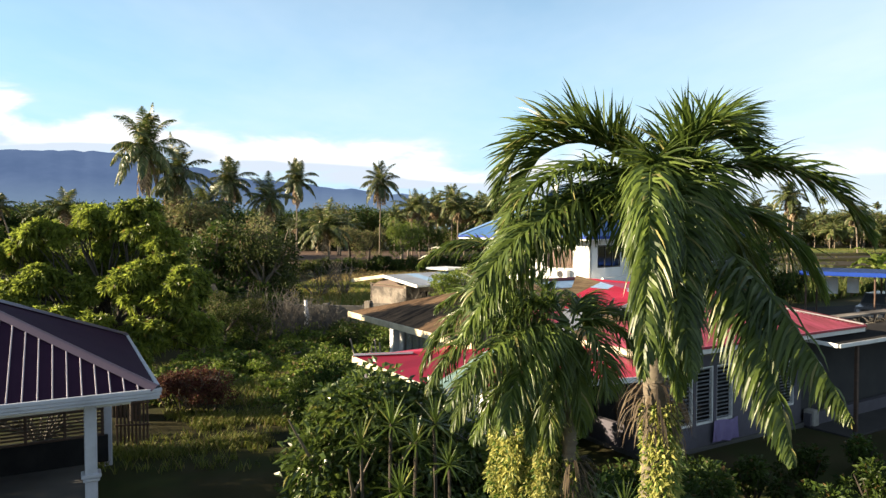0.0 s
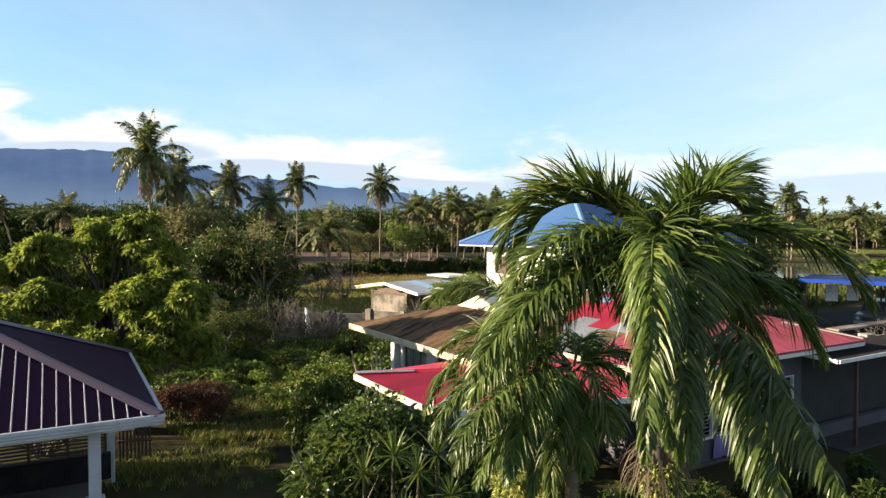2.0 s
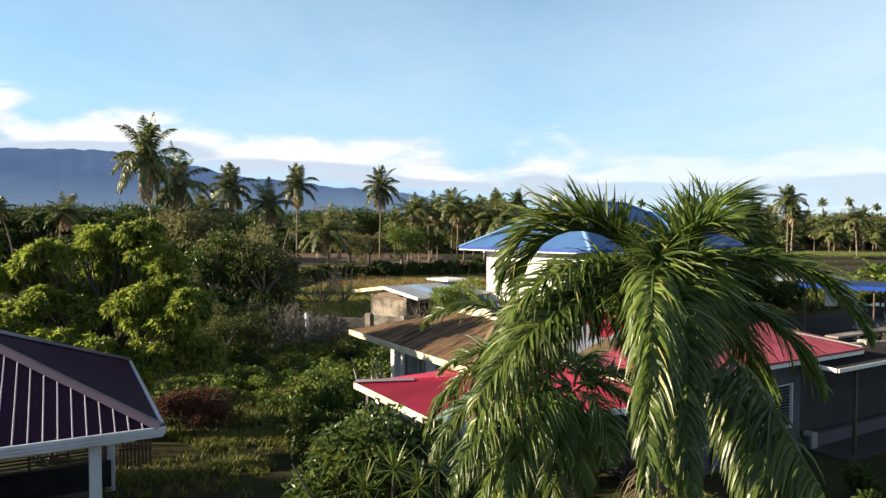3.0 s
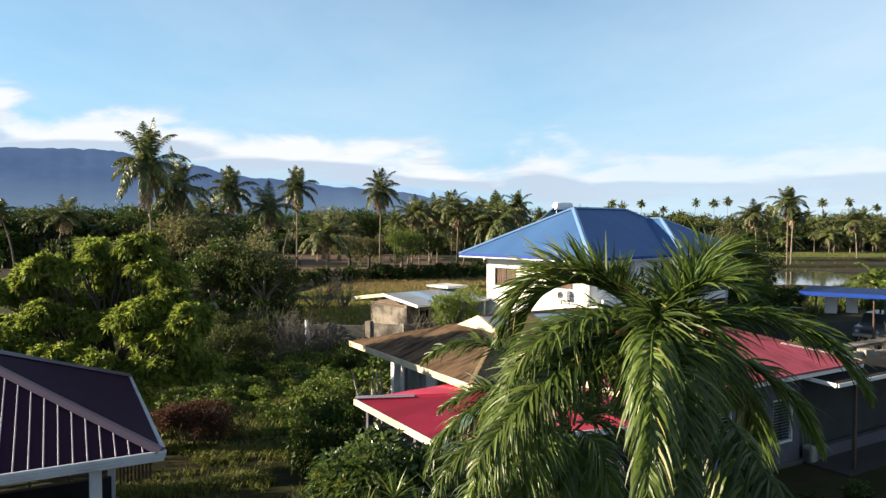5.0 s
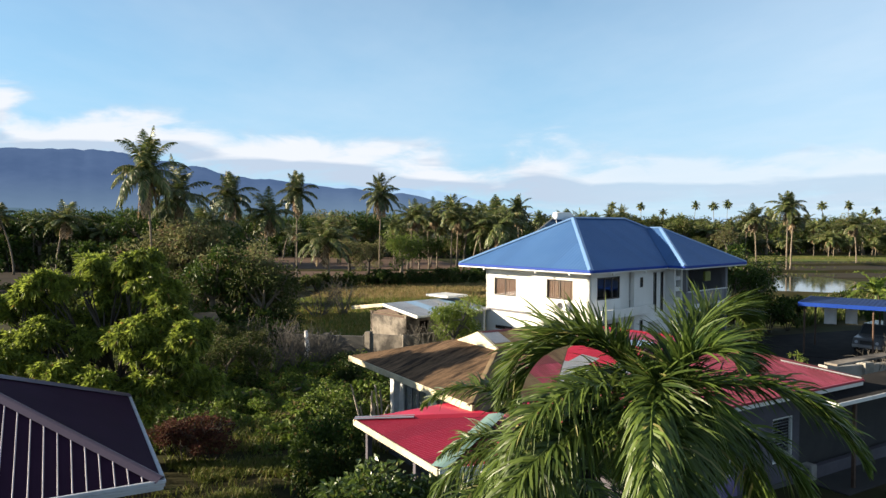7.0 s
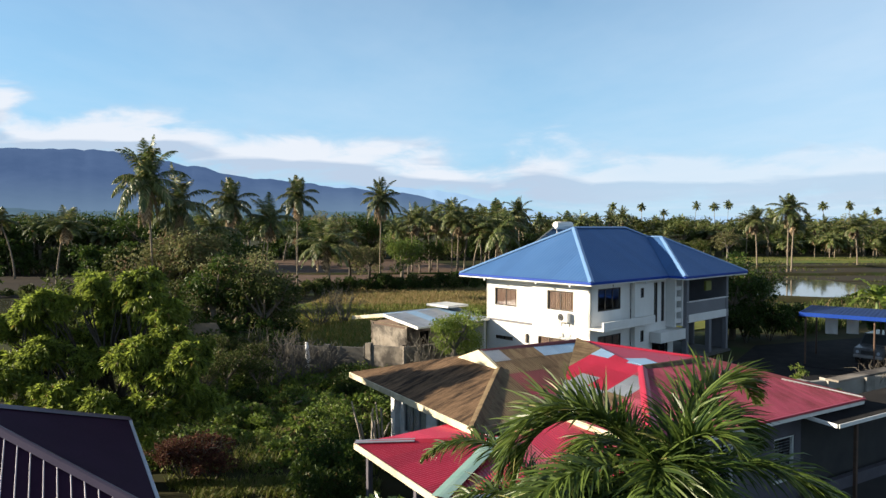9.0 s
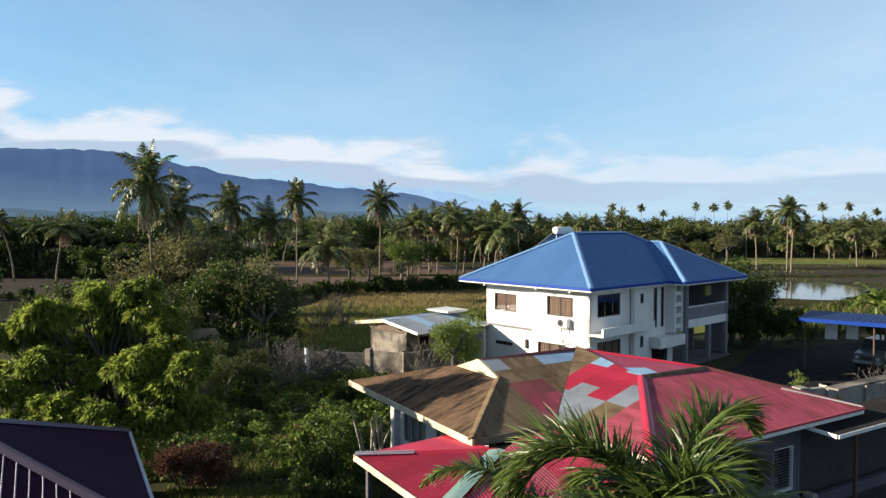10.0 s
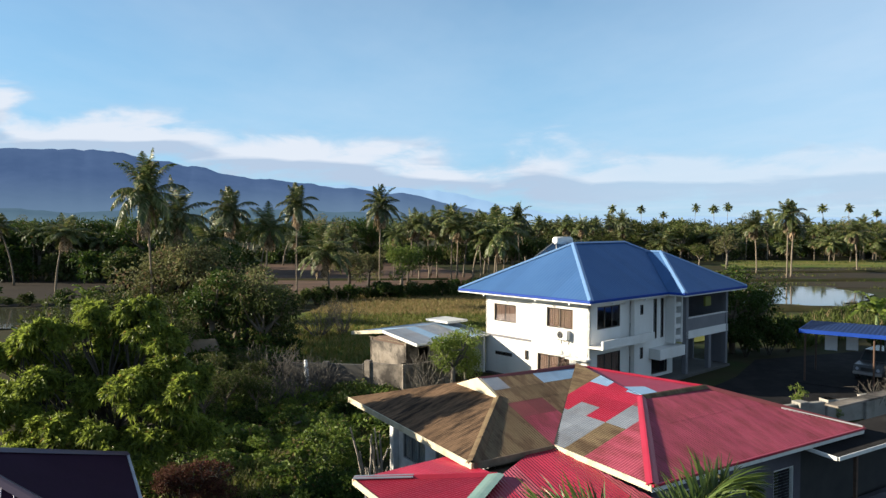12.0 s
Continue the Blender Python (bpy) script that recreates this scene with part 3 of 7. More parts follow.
def patch(name, pts, z, mat, label, category, thick=0.3, wobble=0.0):
    """A flat piece of land with an uneven outline and sides that go into the ground."""
    out = []
    for i, p in enumerate(pts):
        q = pts[(i + 1) % len(pts)]
        for k in range(6):
            t = k / 6
            w = 0 if k == 0 else wobble
            out.append((p[0] + (q[0] - p[0]) * t + rnd.uniform(-w, w), p[1] + (q[1] - p[1]) * t + rnd.uniform(-w, w)))
    g = Geo()
    n = len(out)
    g.add([(x, y, z) for x, y in out] + [(x, y, z - thick) for x, y in out],
          [tuple(range(n))] + [(i, i + n, (i + 1) % n + n, (i + 1) % n) for i in range(n)])
    return setting(name, g, mat, label, category)


ground()
FZ = -0.42
patch("field_meadow", [(-24, 58), (-8, 49.5), (4, 52), (30, 66), (30, 92), (8, 108), (-12, 96)], FZ, M["meadow"],
      "yellow-green rough grass field behind the garden wall", "field", wobble=0.7)
patch("field_mud", [(-52, 106), (-14, 105), (4, 124), (6, 150), (-6, 190), (-70, 190)], FZ, M["mud"],
      "ploughed brown rice field with wet furrows", "field", wobble=1.0)
patch("field_mud_left", [(-95, 92), (-52, 88), (-46, 108), (-60, 130), (-120, 135)], FZ, M["shaded_mud"],
      "dark muddy rice field under tall trees", "field", wobble=1.0)
patch("field_mud_right", [(48, 118), (90, 112), (150, 130), (190, 190), (110, 190), (60, 150)], FZ, M["mud_right"],
      "bare brown rice field with grassy bunds", "field", wobble=1.2)
patch("field_green_right", [(70, 172), (170, 172), (200, 206), (86, 206)], FZ + 0.03, M["meadow"],
      "pale green field before the far palm wood", "field", wobble=1.5)
patch("pond_right", [(40.5, 92), (51.5, 88.5), (58, 95), (65, 105), (64, 117), (56, 116), (49, 109), (42, 101)], FZ + 0.06, M["water"], "still pond reflecting the pale sky", "water", 0.1, 0.9)
patch("pond_left", [(-60, 68), (-35.5, 69), (-38, 79), (-44, 87), (-66, 87)], FZ + 0.06, M["water"], "still pond at the foot of dark trees", "water", 0.1, 0.8)
patch("paddy_water", [(-31.5, 107), (-24.2, 108), (-26.6, 122), (-34.6, 120)], FZ + 0.06, M["water"], "shallow water standing in the rice field", "water", 0.1, 0.5)


def bund(name, pts, w, h, label):
    g = Geo()
    prof = [(-1, -0.1), (-0.55, 0.8), (0, 1), (0.5, 0.85), (1, -0.1)]
    n = len(prof)
    path = []
    for p, q in zip(pts, pts[1:]):
        path += [Vector(p).lerp(Vector(q), k / 8) for k in range(8)]
    for i, p in enumerate(path):
        d = (path[min(i + 1, len(path) - 1)] - path[max(i - 1, 0)]).normalized()
        s = Vector((-d.y, d.x))
        for a, b in prof:
            o = p + s * (a * w * rnd.uniform(0.8, 1.2))
            g.v.append((o.x, o.y, FZ + b * h * rnd.uniform(0.7, 1.2)))
    for i in range(len(path) - 1):
        for k in range(n - 1):
            a = i * n + k
            g.f.append((a, a + n, a + n + 1, a + 1))
    return setting(name, g, M["soil"], label, "bund", smooth=True)


bund("bund_right", [(38, 86), (54, 84), (72, 92), (110, 104)], 1.3, 0.5, "low earth bank along the pond")
bund("bund_middle", [(50, 128), (84, 130), (140, 142)], 1.0, 0.5, "low earth bank between rice fields")
bund("bund_far", [(60, 150), (110, 156), (170, 170)], 1.0, 0.5, "low earth bank between rice fields")
bund("bund_left", [(-90, 92), (-60, 93), (-40, 94)], 1.2, 0.5, "low earth bank along the pond")
bund("bund_centre", [(-55, 133), (-20, 131), (4, 133)], 0.8, 0.35, "low earth bank across the ploughed field")


def range_of_hills(name, dist, profile, mat, label, seed):
    """A ridge far off, as a folded slope. profile: bearing and elevation of the crest in degrees."""
    g = Geo()
    az = np.linspace(profile[0][0], profile[-1][0], 260)
    el = np.interp(az, [p[0] for p in profile], [p[1] for p in profile])
    rows = 16
    for j in range(rows + 1):
        s = j / rows
        for a, e in zip(az, el):
            h = dist * max(math.cos(radians(a)), 0.5) * math.tan(radians(e)) * (1 + 0.05 * noise.fractal((a * 0.5, seed, 0), 0.8, 2.1, 5))
            fold = 0.12 * noise.fractal((a * 0.16, s * 1.3, seed), 0.9, 2.0, 3)
            d = dist * (1 - 0.28 * (1 - s)) + 90 * fold
            z = h * s ** 1.25 * (1 + 0.1 * fold * (1 - s)) - 6
            g.v.append((d * math.sin(radians(a)), d * math.cos(radians(a)), z))
    n = len(az)
    for j in range(rows):
        for i in range(n - 1):
            a = j * n + i
            g.f.append((a, a + 1, a + n + 1, a + n))
    return setting(name, g, mat, label, "hills", smooth=True)


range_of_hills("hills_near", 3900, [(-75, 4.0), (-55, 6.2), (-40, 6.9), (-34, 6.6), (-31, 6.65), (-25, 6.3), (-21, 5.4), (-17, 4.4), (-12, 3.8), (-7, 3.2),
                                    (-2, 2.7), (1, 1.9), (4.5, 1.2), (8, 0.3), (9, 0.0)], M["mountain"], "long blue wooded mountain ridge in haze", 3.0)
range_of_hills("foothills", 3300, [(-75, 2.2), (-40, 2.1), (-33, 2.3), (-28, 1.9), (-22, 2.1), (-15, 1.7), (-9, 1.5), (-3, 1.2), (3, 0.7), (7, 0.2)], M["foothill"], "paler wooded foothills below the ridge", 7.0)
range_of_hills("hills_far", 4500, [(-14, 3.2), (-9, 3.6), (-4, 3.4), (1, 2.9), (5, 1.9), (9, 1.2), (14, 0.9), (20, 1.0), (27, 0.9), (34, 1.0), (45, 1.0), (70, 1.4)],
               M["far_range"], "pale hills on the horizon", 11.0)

# ---- roofs of metal sheets ----


def span(poly, u):
    """Where the line at u runs inside a convex outline."""
    vs = []
    for i, p in enumerate(poly):
        q = poly[(i + 1) % len(poly)]
        if (p[0] - u) * (q[0] - u) <= 0 and abs(p[0] - q[0]) > 1e-9:
            vs.append(p[1] + (q[1] - p[1]) * (u - p[0]) / (q[0] - p[0]))
    return (min(vs), max(vs)) if len(vs) > 1 else None


def sheet_roof(parent, face, mats, width=0.9, length=2.2, pitch=0.13, amp=0.014, name="roof_sheet", lift=0.0):
    """Covers a flat roof face with corrugated sheets, each an object. face: corners in 3D, its first edge the eave. mats: material by column, row."""
    P = [Vector(p) for p in face]
    u = (P[1] - P[0]).normalized()
    nrm = u.cross(P[2] - P[0]).normalized()
    if nrm.z < 0:
        nrm = -nrm
    v = nrm.cross(u)
    if v.z < 0:
        v = -v
    poly = [((p - P[0]).dot(u), (p - P[0]).dot(v)) for p in P]
    u0, u1 = min(p[0] for p in poly), max(p[0] for p in poly)
    v1 = max(p[1] for p in poly)
    cols, rows = max(1, round((u1 - u0) / width)), max(1, math.ceil(v1 / length))
    for c in range(cols):
        a, b = u0 + (u1 - u0) * c / cols, u0 + (u1 - u0) * (c + 1) / cols
        n = 2 * max(1, round((b - a) / pitch))
        for r in range(rows):
            g = Geo()
            lo, hi = (r * length - (0.08 if r else 0)), (r + 1) * length
            prev = None
            for k in range(n + 1):
                uu = min(max(a + (b - a) * k / n, u0 + 1e-4), u1 - 1e-4)
                s = span(poly, uu)
                if not s or min(s[1], hi) - max(s[0], lo) < 0.01:
                    prev = None
                    continue
                h = amp * (1 if k % 2 else -1) + 0.006 * r + lift
                i = len(g.v)
                for t in (max(s[0], lo), min(s[1], hi)):
                    g.v.append(tuple(P[0] + u * uu + v * t + nrm * h))
                if prev is not None:
                    g.f.append((prev, i, i + 1, prev + 1))
                prev = i
            if g.f:
                part(name, g, mats(c, r), parent)


def board(parent, p, q, h, t, mat, name="fascia_board", drop=0.0, label=""):
    """A board on edge from p to q, hanging h below the line."""
    p, q = Vector(p), Vector(q)
    d = q - p
    ang = math.atan2(d.y, d.x)
    tilt = math.atan2(d.z, Vector((d.x, d.y)).length)
    m = Matrix.Translation(p) @ Matrix.Rotation(ang, 4, "Z") @ Matrix.Rotation(-tilt, 4, "Y")
    return part(name, Geo().box(0, d.length, -t / 2, t / 2, -h - drop, -drop, 0.01, m), mat, parent, label)


def cap(parent, p, q, mat, r=0.11, name="ridge_cap", label=""):
    """A folded ridge or hip flashing."""
    p, q = Vector(p), Vector(q)
    d = (q - p).normalized()
    s = d.cross(Vector((0, 0, 1))).normalized()
    upv = s.cross(d)
    g = Geo()
    prof = [(-r * 1.5, -r * 0.55), (-r * 0.5, r * 0.15), (0, r * 0.35), (r * 0.5, r * 0.15), (r * 1.5, -r * 0.55)]
    for e in (p, q):
        for a, b in prof:
            g.v.append(tuple(e + s * a + upv * b))
    for k in range(4):
        g.f.append((k, k + 1, k + 6, k + 5))
    return part(name, g, mat, parent, label)


def wall_with_holes(x0, x1, z0, z1, holes, y0, y1):
    """A wall along x from x0 to x1, between y0 and y1, with holes (x0, x1, z0, z1) through it."""
    g = Geo()
    xs = sorted({x0, x1, *[h[0] for h in holes], *[h[1] for h in holes]})
    zs = sorted({z0, z1, *[h[2] for h in holes], *[h[3] for h in holes]})
    nx, nz = len(xs) - 1, len(zs) - 1

    def solid(i, j):
        if not (0 <= i < nx and 0 <= j < nz):
            return False
        x, z = (xs[i] + xs[i + 1]) / 2, (zs[j] + zs[j + 1]) / 2
        return not any(h[0] < x < h[1] and h[2] < z < h[3] for h in holes)
    for y in (y0, y1):
        for z in zs:
            for x in xs:
                g.v.append((x, y, z))
    k = lambda i, j, s: s * (nx + 1) * (nz + 1) + j * (nx + 1) + i
    for i in range(nx):
        for j in range(nz):
            if not solid(i, j):
                continue
            g.f.append((k(i, j, 0), k(i + 1, j, 0), k(i + 1, j + 1, 0), k(i, j + 1, 0)))
            g.f.append((k(i, j, 1), k(i, j + 1, 1), k(i + 1, j + 1, 1), k(i + 1, j, 1)))
            if not solid(i - 1, j):
                g.f.append((k(i, j, 0), k(i, j + 1, 0), k(i, j + 1, 1), k(i, j, 1)))
            if not solid(i + 1, j):
                g.f.append((k(i + 1, j, 0), k(i + 1, j, 1), k(i + 1, j + 1, 1), k(i + 1, j + 1, 0)))
            if not solid(i, j - 1):
                g.f.append((k(i, j, 0), k(i, j, 1), k(i + 1, j, 1), k(i + 1, j, 0)))
            if not solid(i, j + 1):
                g.f.append((k(i, j + 1, 0), k(i + 1, j + 1, 0), k(i + 1, j + 1, 1), k(i, j + 1, 1)))
    return g


def turned(g, m):
    g.v = [tuple(m @ Vector(p)) for p in g.v]
    return g


def window(parent, m, w, h, panes=2, curtain=True, fw=0.07, frame_mat="brown_frame", cmat="curtain"):
    """A framed window with panes, at m: x along the wall, y into it, z up from the sill."""
    win = part("window", turned(Geo().box(0, w, 0.02, 0.1, 0, fw).box(0, w, 0.02, 0.1, h - fw, h).box(0, fw, 0.02, 0.1, fw, h - fw).box(w - fw, w, 0.02, 0.1, fw, h - fw), m),
               M[frame_mat], parent)
    for k in range(panes):
        a, b = fw + (w - 2 * fw) * k / panes, fw + (w - 2 * fw) * (k + 1) / panes
        if k:
            part("mullion", turned(Geo().box(a - fw / 2, a + fw / 2, 0.03, 0.09, fw, h - fw), m), M[frame_mat], win)
        part("pane", turned(Geo().box(a, b, 0.065, 0.072, fw, h - fw, 0.001), m), M["clear"], win)
    if curtain:
        g = Geo()
        n = 40
        for k in range(n + 1):
            x = fw + (w - 2 * fw) * k / n
            y = 0.13 + 0.025 * math.sin(k * 1.9) + 0.01 * math.sin(k * 0.7)
            g.v += [(x, y, 0.02), (x, y, h - 0.1)]
            if k:
                g.f.append((2 * k - 2, 2 * k, 2 * k + 1, 2 * k - 1))
        part("curtain", turned(g, m), M[cmat], win, "pleated brown curtain")
    return win


def clear_glass():
    m = bpy.data.materials.new("clear")
    m.use_nodes = True
    t = m.node_tree
    gl = node(t, "ShaderNodeBsdfGlossy", {"Roughness": 0.03})
    tr = node(t, "ShaderNodeBsdfTransparent", {"Color": (0.8, 0.82, 0.83, 1)})
    mx = node(t, "ShaderNodeMixShader", {0: 0.1, 1: tr.outputs[0], 2: gl.outputs[0]})
    t.links.new(mx.outputs[0], t.nodes["Material Output"].inputs["Surface"])
    return m


M["clear"] = clear_glass()

# ---- the two-storey house with the blue roof ----


def blue_house():
    B = -0.55
    H = thing("house", Matrix.Translation((8.76, 40.84, B)) @ Matrix.Rotation(math.atan2(0.667, 0.745), 4, "Z"),
              "white two-storey house with a blue hipped metal roof", "house")
    E = 5.45 - B                      # eave
    S = 0.565                         # roof slope
    one = lambda c, r: M["blue_roof"]
    top = E + S * 5.7
    a, b, c, d = (0, 0, E), (17.7, 0, E), (17.7, 11.4, E), (0, 11.4, E)
    r0, r1 = (5.7, 5.7, top), (12.0, 5.7, top)
    roof = part("roof", Geo().box(0.15, 17.55, 0.15, 11.25, E - 0.16, E - 0.1), M["white_paint"], H, "blue ribbed metal roof with white soffit")
    kw = dict(width=1.0, length=9, pitch=0.26, amp=0.005)
    sheet_roof(roof, [d, a, r0], one, **kw)
    sheet_roof(roof, [a, b, r1, r0], one, **kw)
    sheet_roof(roof, [b, c, r1], one, **kw)
    sheet_roof(roof, [c, d, r0, r1], one, **kw)
    w0, w1, wq = 8.6, 17.5, -1.25
    half = (w1 - w0) / 2
    ap = ((w0 + w1) / 2, wq + half, E + S * half)
    apb = (ap[0], half, ap[2])
    sheet_roof(roof, [(w0, wq, E), (w1, wq, E), ap], one, lift=0.03, **kw)
    sheet_roof(roof, [(w0, 0.0, E), (w0, wq, E), ap, apb], one, lift=0.03, **kw)
    sheet_roof(roof, [(w1, wq, E), (w1, 0.0, E), apb, ap], one, lift=0.03, **kw)
    part("soffit", Geo().box(w0 + 0.1, w1 - 0.1, wq + 0.1, 0.12, E - 0.16, E - 0.1), M["white_paint"], roof)
    for p, q in ((a, r0), (d, r0), (b, r1), (c, r1), (r0, r1), ((w0, wq, E), ap), ((w1, wq, E), ap), (ap, apb)):
        cap(roof, Vector(p) + Vector((0, 0, 0.06)), Vector(q) + Vector((0, 0, 0.06)), M["blue_cap"], 0.12)
    for p, q in ((d, a), (a, (w0, 0, E)), ((w0, 0, E), (w0, wq, E)), ((w0, wq, E), (w1, wq, E)), ((w1, wq, E), (w1, 0, E)), (b, c), (c, d)):
        board(roof, p, q, 0.17, 0.14, M["blue_trim"], "gutter", -0.03, "blue metal gutter")
        board(roof, Vector(p), Vector(q), 0.08, 0.05, M["white_paint"], "fascia_board", 0.15)
    for x, y in ((0.03, 8.9), (0.03, 4.3), (0.03, 1.6), (2.3, 0.03), (5.9, 0.03)):
        part("gutter_bracket", Geo().box(x - 0.06, x + 0.06, y - 0.06, y + 0.06, E - 0.36, E - 0.14), M["white_paint"], roof)
    # left wall, along q: rear part set back, front part forward
    T = 0.2
    W = E - 0.12
    left = Matrix(((0, 1, 0, 0), (-1, 0, 0, 0), (0, 0, 1, 0), (0, 0, 0, 1)))

    def onleft(p, q):
        return Matrix.Translation((p, q, 0)) @ left
    z = lambda w: w - B
    up = (z(3.3), z(4.52))
    rear = wall_with_holes(0, 4.7, 0, W, [(0.8, 2.85, *up), (0.9, 2.5, z(0.95), z(1.2))], 0, T)
    part("wall", turned(rear, onleft(1.25, 9.9)), M["white_wall"], H)
    front = wall_with_holes(0, 4.4, 0, W, [(1.05, 3.15, z(3.45), z(4.7)), (0.3, 2.9, z(0.1), z(1.65))], 0, T)
    part("wall", turned(front, onleft(0.95, 5.2)), M["white_wall"], H)
    part("wall", turned(wall_with_holes(0, 0.5, 0, W, [], 0, T), Matrix.Translation((0.95, 5.2, 0))), M["white_wall"], H)
    window(H, onleft(1.25, 9.1) @ Matrix.Translation((0, 0, up[0])), 2.05, up[1] - up[0])
    window(H, onleft(0.95, 4.15) @ Matrix.Translation((0, 0, z(3.45))), 2.1, 1.25)
    window(H, onleft(1.25, 9.0) @ Matrix.Translation((0, 0, z(0.95))), 1.6, 0.25, 2, False)
    window(H, onleft(0.95, 4.9) @ Matrix.Translation((0, 0, z(0.1))), 2.6, 1.55, 3)
    part("downpipe", Geo().tube([(1.2, 5.55, E - 0.2), (1.2, 5.55, 0.2)], [0.05, 0.05], 8), M["white_paint"], H)
    part("wall_lamp", Geo().box(1.1, 1.26, 6.0, 6.15, z(1.0), z(1.6)), M["brown_frame"], H, "dark wall lamp")
    part("window_canopy", Geo().box(0.35, 0.96, 0.6, 2.2, z(1.7), z(1.8)), M["white_paint"], H, "thin concrete canopy")
    # front wall, along p
    fr = wall_with_holes(0.95, 5.3, 0, W, [(1.75, 4.2, z(3.5), z(4.9)), (1.75, 4.25, z(0.4), z(1.95))], 0.8, 0.8 + T)
    part("wall", fr, M["white_wall"], H)
    window(H, Matrix.Translation((1.75, 0.8, z(3.5))), 2.45, 1.4, 3, False)
    window(H, Matrix.Translation((1.75, 0.8, z(0.4))), 2.5, 1.55, 3, True)
    part("bay", wall_with_holes(5.3, 7.0, 0, W, [(5.95, 6.35, z(4.1), z(4.75)), (5.95, 6.35, z(1.2), z(1.95))], 0.45, 0.75), M["white_wall"], H)
    window(H, Matrix.Translation((5.95, 0.45, z(4.1))), 0.4, 0.65, 1, False)
    window(H, Matrix.Translation((5.95, 0.45, z(1.2))), 0.4, 0.75, 1, False)
    part("ledge", Geo().box(0.9, 6.6, -0.25, 0.8, z(2.45), z(2.58)).box(0.9, 6.6, -0.25, -0.1, z(2.58), z(3.0)), M["white_wall"], H, "white concrete ledge with an upstand")
    part("wall", wall_with_holes(7.0, 10.3, 0, W, [(7.8, 8.25, z(2.3), z(5.0)), (8.7, 9.1, z(2.3), z(5.0)), (7.6, 9.6, z(-0.1), z(1.1))], 0.6, 0.85), M["white_wall"], H)
    window(H, Matrix.Translation((7.8, 0.6, z(2.3))), 0.45, 2.7, 1, False)
    window(H, Matrix.Translation((8.7, 0.6, z(2.3))), 0.4, 2.7, 1, False)
    window(H, Matrix.Translation((7.6, 0.6, z(-0.1))), 2.0, 1.2, 2, False)
    part("stair_bay", Geo().box(9.3, 9.5, -0.1, 0.6, z(1.9), W).box(10.2, 10.4, -0.1, 0.6, z(1.9), W), M["white_wall"], H)
    for k in range(4):
        part("slab_band", Geo().box(9.5, 10.2, -0.05, 0.5, z(2.15 + 0.75 * k), z(2.45 + 0.75 * k)), M["white_wall"], H)
    part("glazing", Geo().box(9.5, 10.2, 0.3, 0.34, z(2.0), W, 0.002), M["glass"], H)
    part("canopy", Geo().box(7.2, 10.6, -0.3, 0.6, z(1.05), z(1.75)), M["white_wall"], H, "white concrete canopy over the entrance")
    # balcony and porch under the wing
    y0 = -0.35
    part("balcony_slab", Geo().box(10.4, 16.5, y0, 3.4, z(2.1), z(2.65)), M["white_wall"], H)
    part("balcony_parapet", Geo().box(10.45, 16.45, y0 + 0.05, y0 + 0.17, z(2.65), z(3.5)), M["grey_wall"], H, "grey balcony parapet")
    part("handrail", Geo().box(10.4, 16.5, y0, y0 + 0.22, z(3.5), z(3.58)), M["white_paint"], H)
    for p in (10.55, 16.3):
        part("post", Geo().box(p - 0.16, p + 0.16, y0, y0 + 0.32, 0, W), M["grey_wall"], H)
    part("post", Geo().box(13.6, 13.95, y0, y0 + 0.32, 0, z(2.1)), M["grey_wall"], H)
    part("wall", wall_with_holes(10.3, 13.4, 0, W, [(11.0, 12.0, z(2.7), z(4.8)), (10.8, 12.6, 0, z(1.7))], 3.2, 3.4), M["grey_wall"], H)
    part("door_leaf", Geo().box(11.0, 12.0, 3.27, 3.33, z(2.7), z(4.8)), M["dark_wood"], H)
    part("door_leaf", Geo().box(10.8, 12.6, 3.27, 3.33, 0, z(1.7)), M["dark_wood"], H)
    part("wall", wall_with_holes(13.4, 16.4, z(2.65), W, [(14.2, 15.4, z(3.6), z(4.7))], 3.2, 3.4), M["grey_wall"], H)
    window(H, Matrix.Translation((14.2, 3.2, z(3.6))), 1.2, 1.1, 2, False)
    part("wall", turned(wall_with_holes(0, 2.6, 0, W, [], 0, T), Matrix.Translation((10.3, 0.8, 0)) @ Matrix.Rotation(math.pi / 2, 4, "Z")), M["grey_wall"], H)
    for q0, q1, z0, z1 in ((y0 + 0.33, 3.2, z(2.66), W), (y0 + 0.33, 0.9, 0.26, z(2.09)), (2.3, 3.2, 0.26, z(2.09))):
        part("wall", Geo().box(16.25, 16.45, q0, q1, z0, z1), M["grey_wall"], H)
    part("hanging_basket", Geo().box(12.9, 13.7, y0 - 0.1, y0 + 0.1, z(4.2), z(4.9), 0.1), M["leaf_yellow"], H, "yellow hanging ornament")
    # closing walls and floors out of view
    part("wall", wall_with_holes(1.25, 13.4, 0, W, [], 9.7, 9.9), M["white_wall"], H)
    part("wall", turned(wall_with_holes(0, 6.5, 0, W, [], 0, T), Matrix.Translation((13.4, 3.4, 0)) @ Matrix.Rotation(math.pi / 2, 4, "Z")), M["white_wall"], H)
    part("floor_slab", Geo().box(1.2, 13.3, 1.0, 9.7, z(2.2), z(2.35)), M["grey_wall"], H)
    part("floor_slab", Geo().box(1.0, 16.4, -0.6, 9.7, -0.1, 0.25), M["shaded_concrete"], H)
    return H


blue_house()


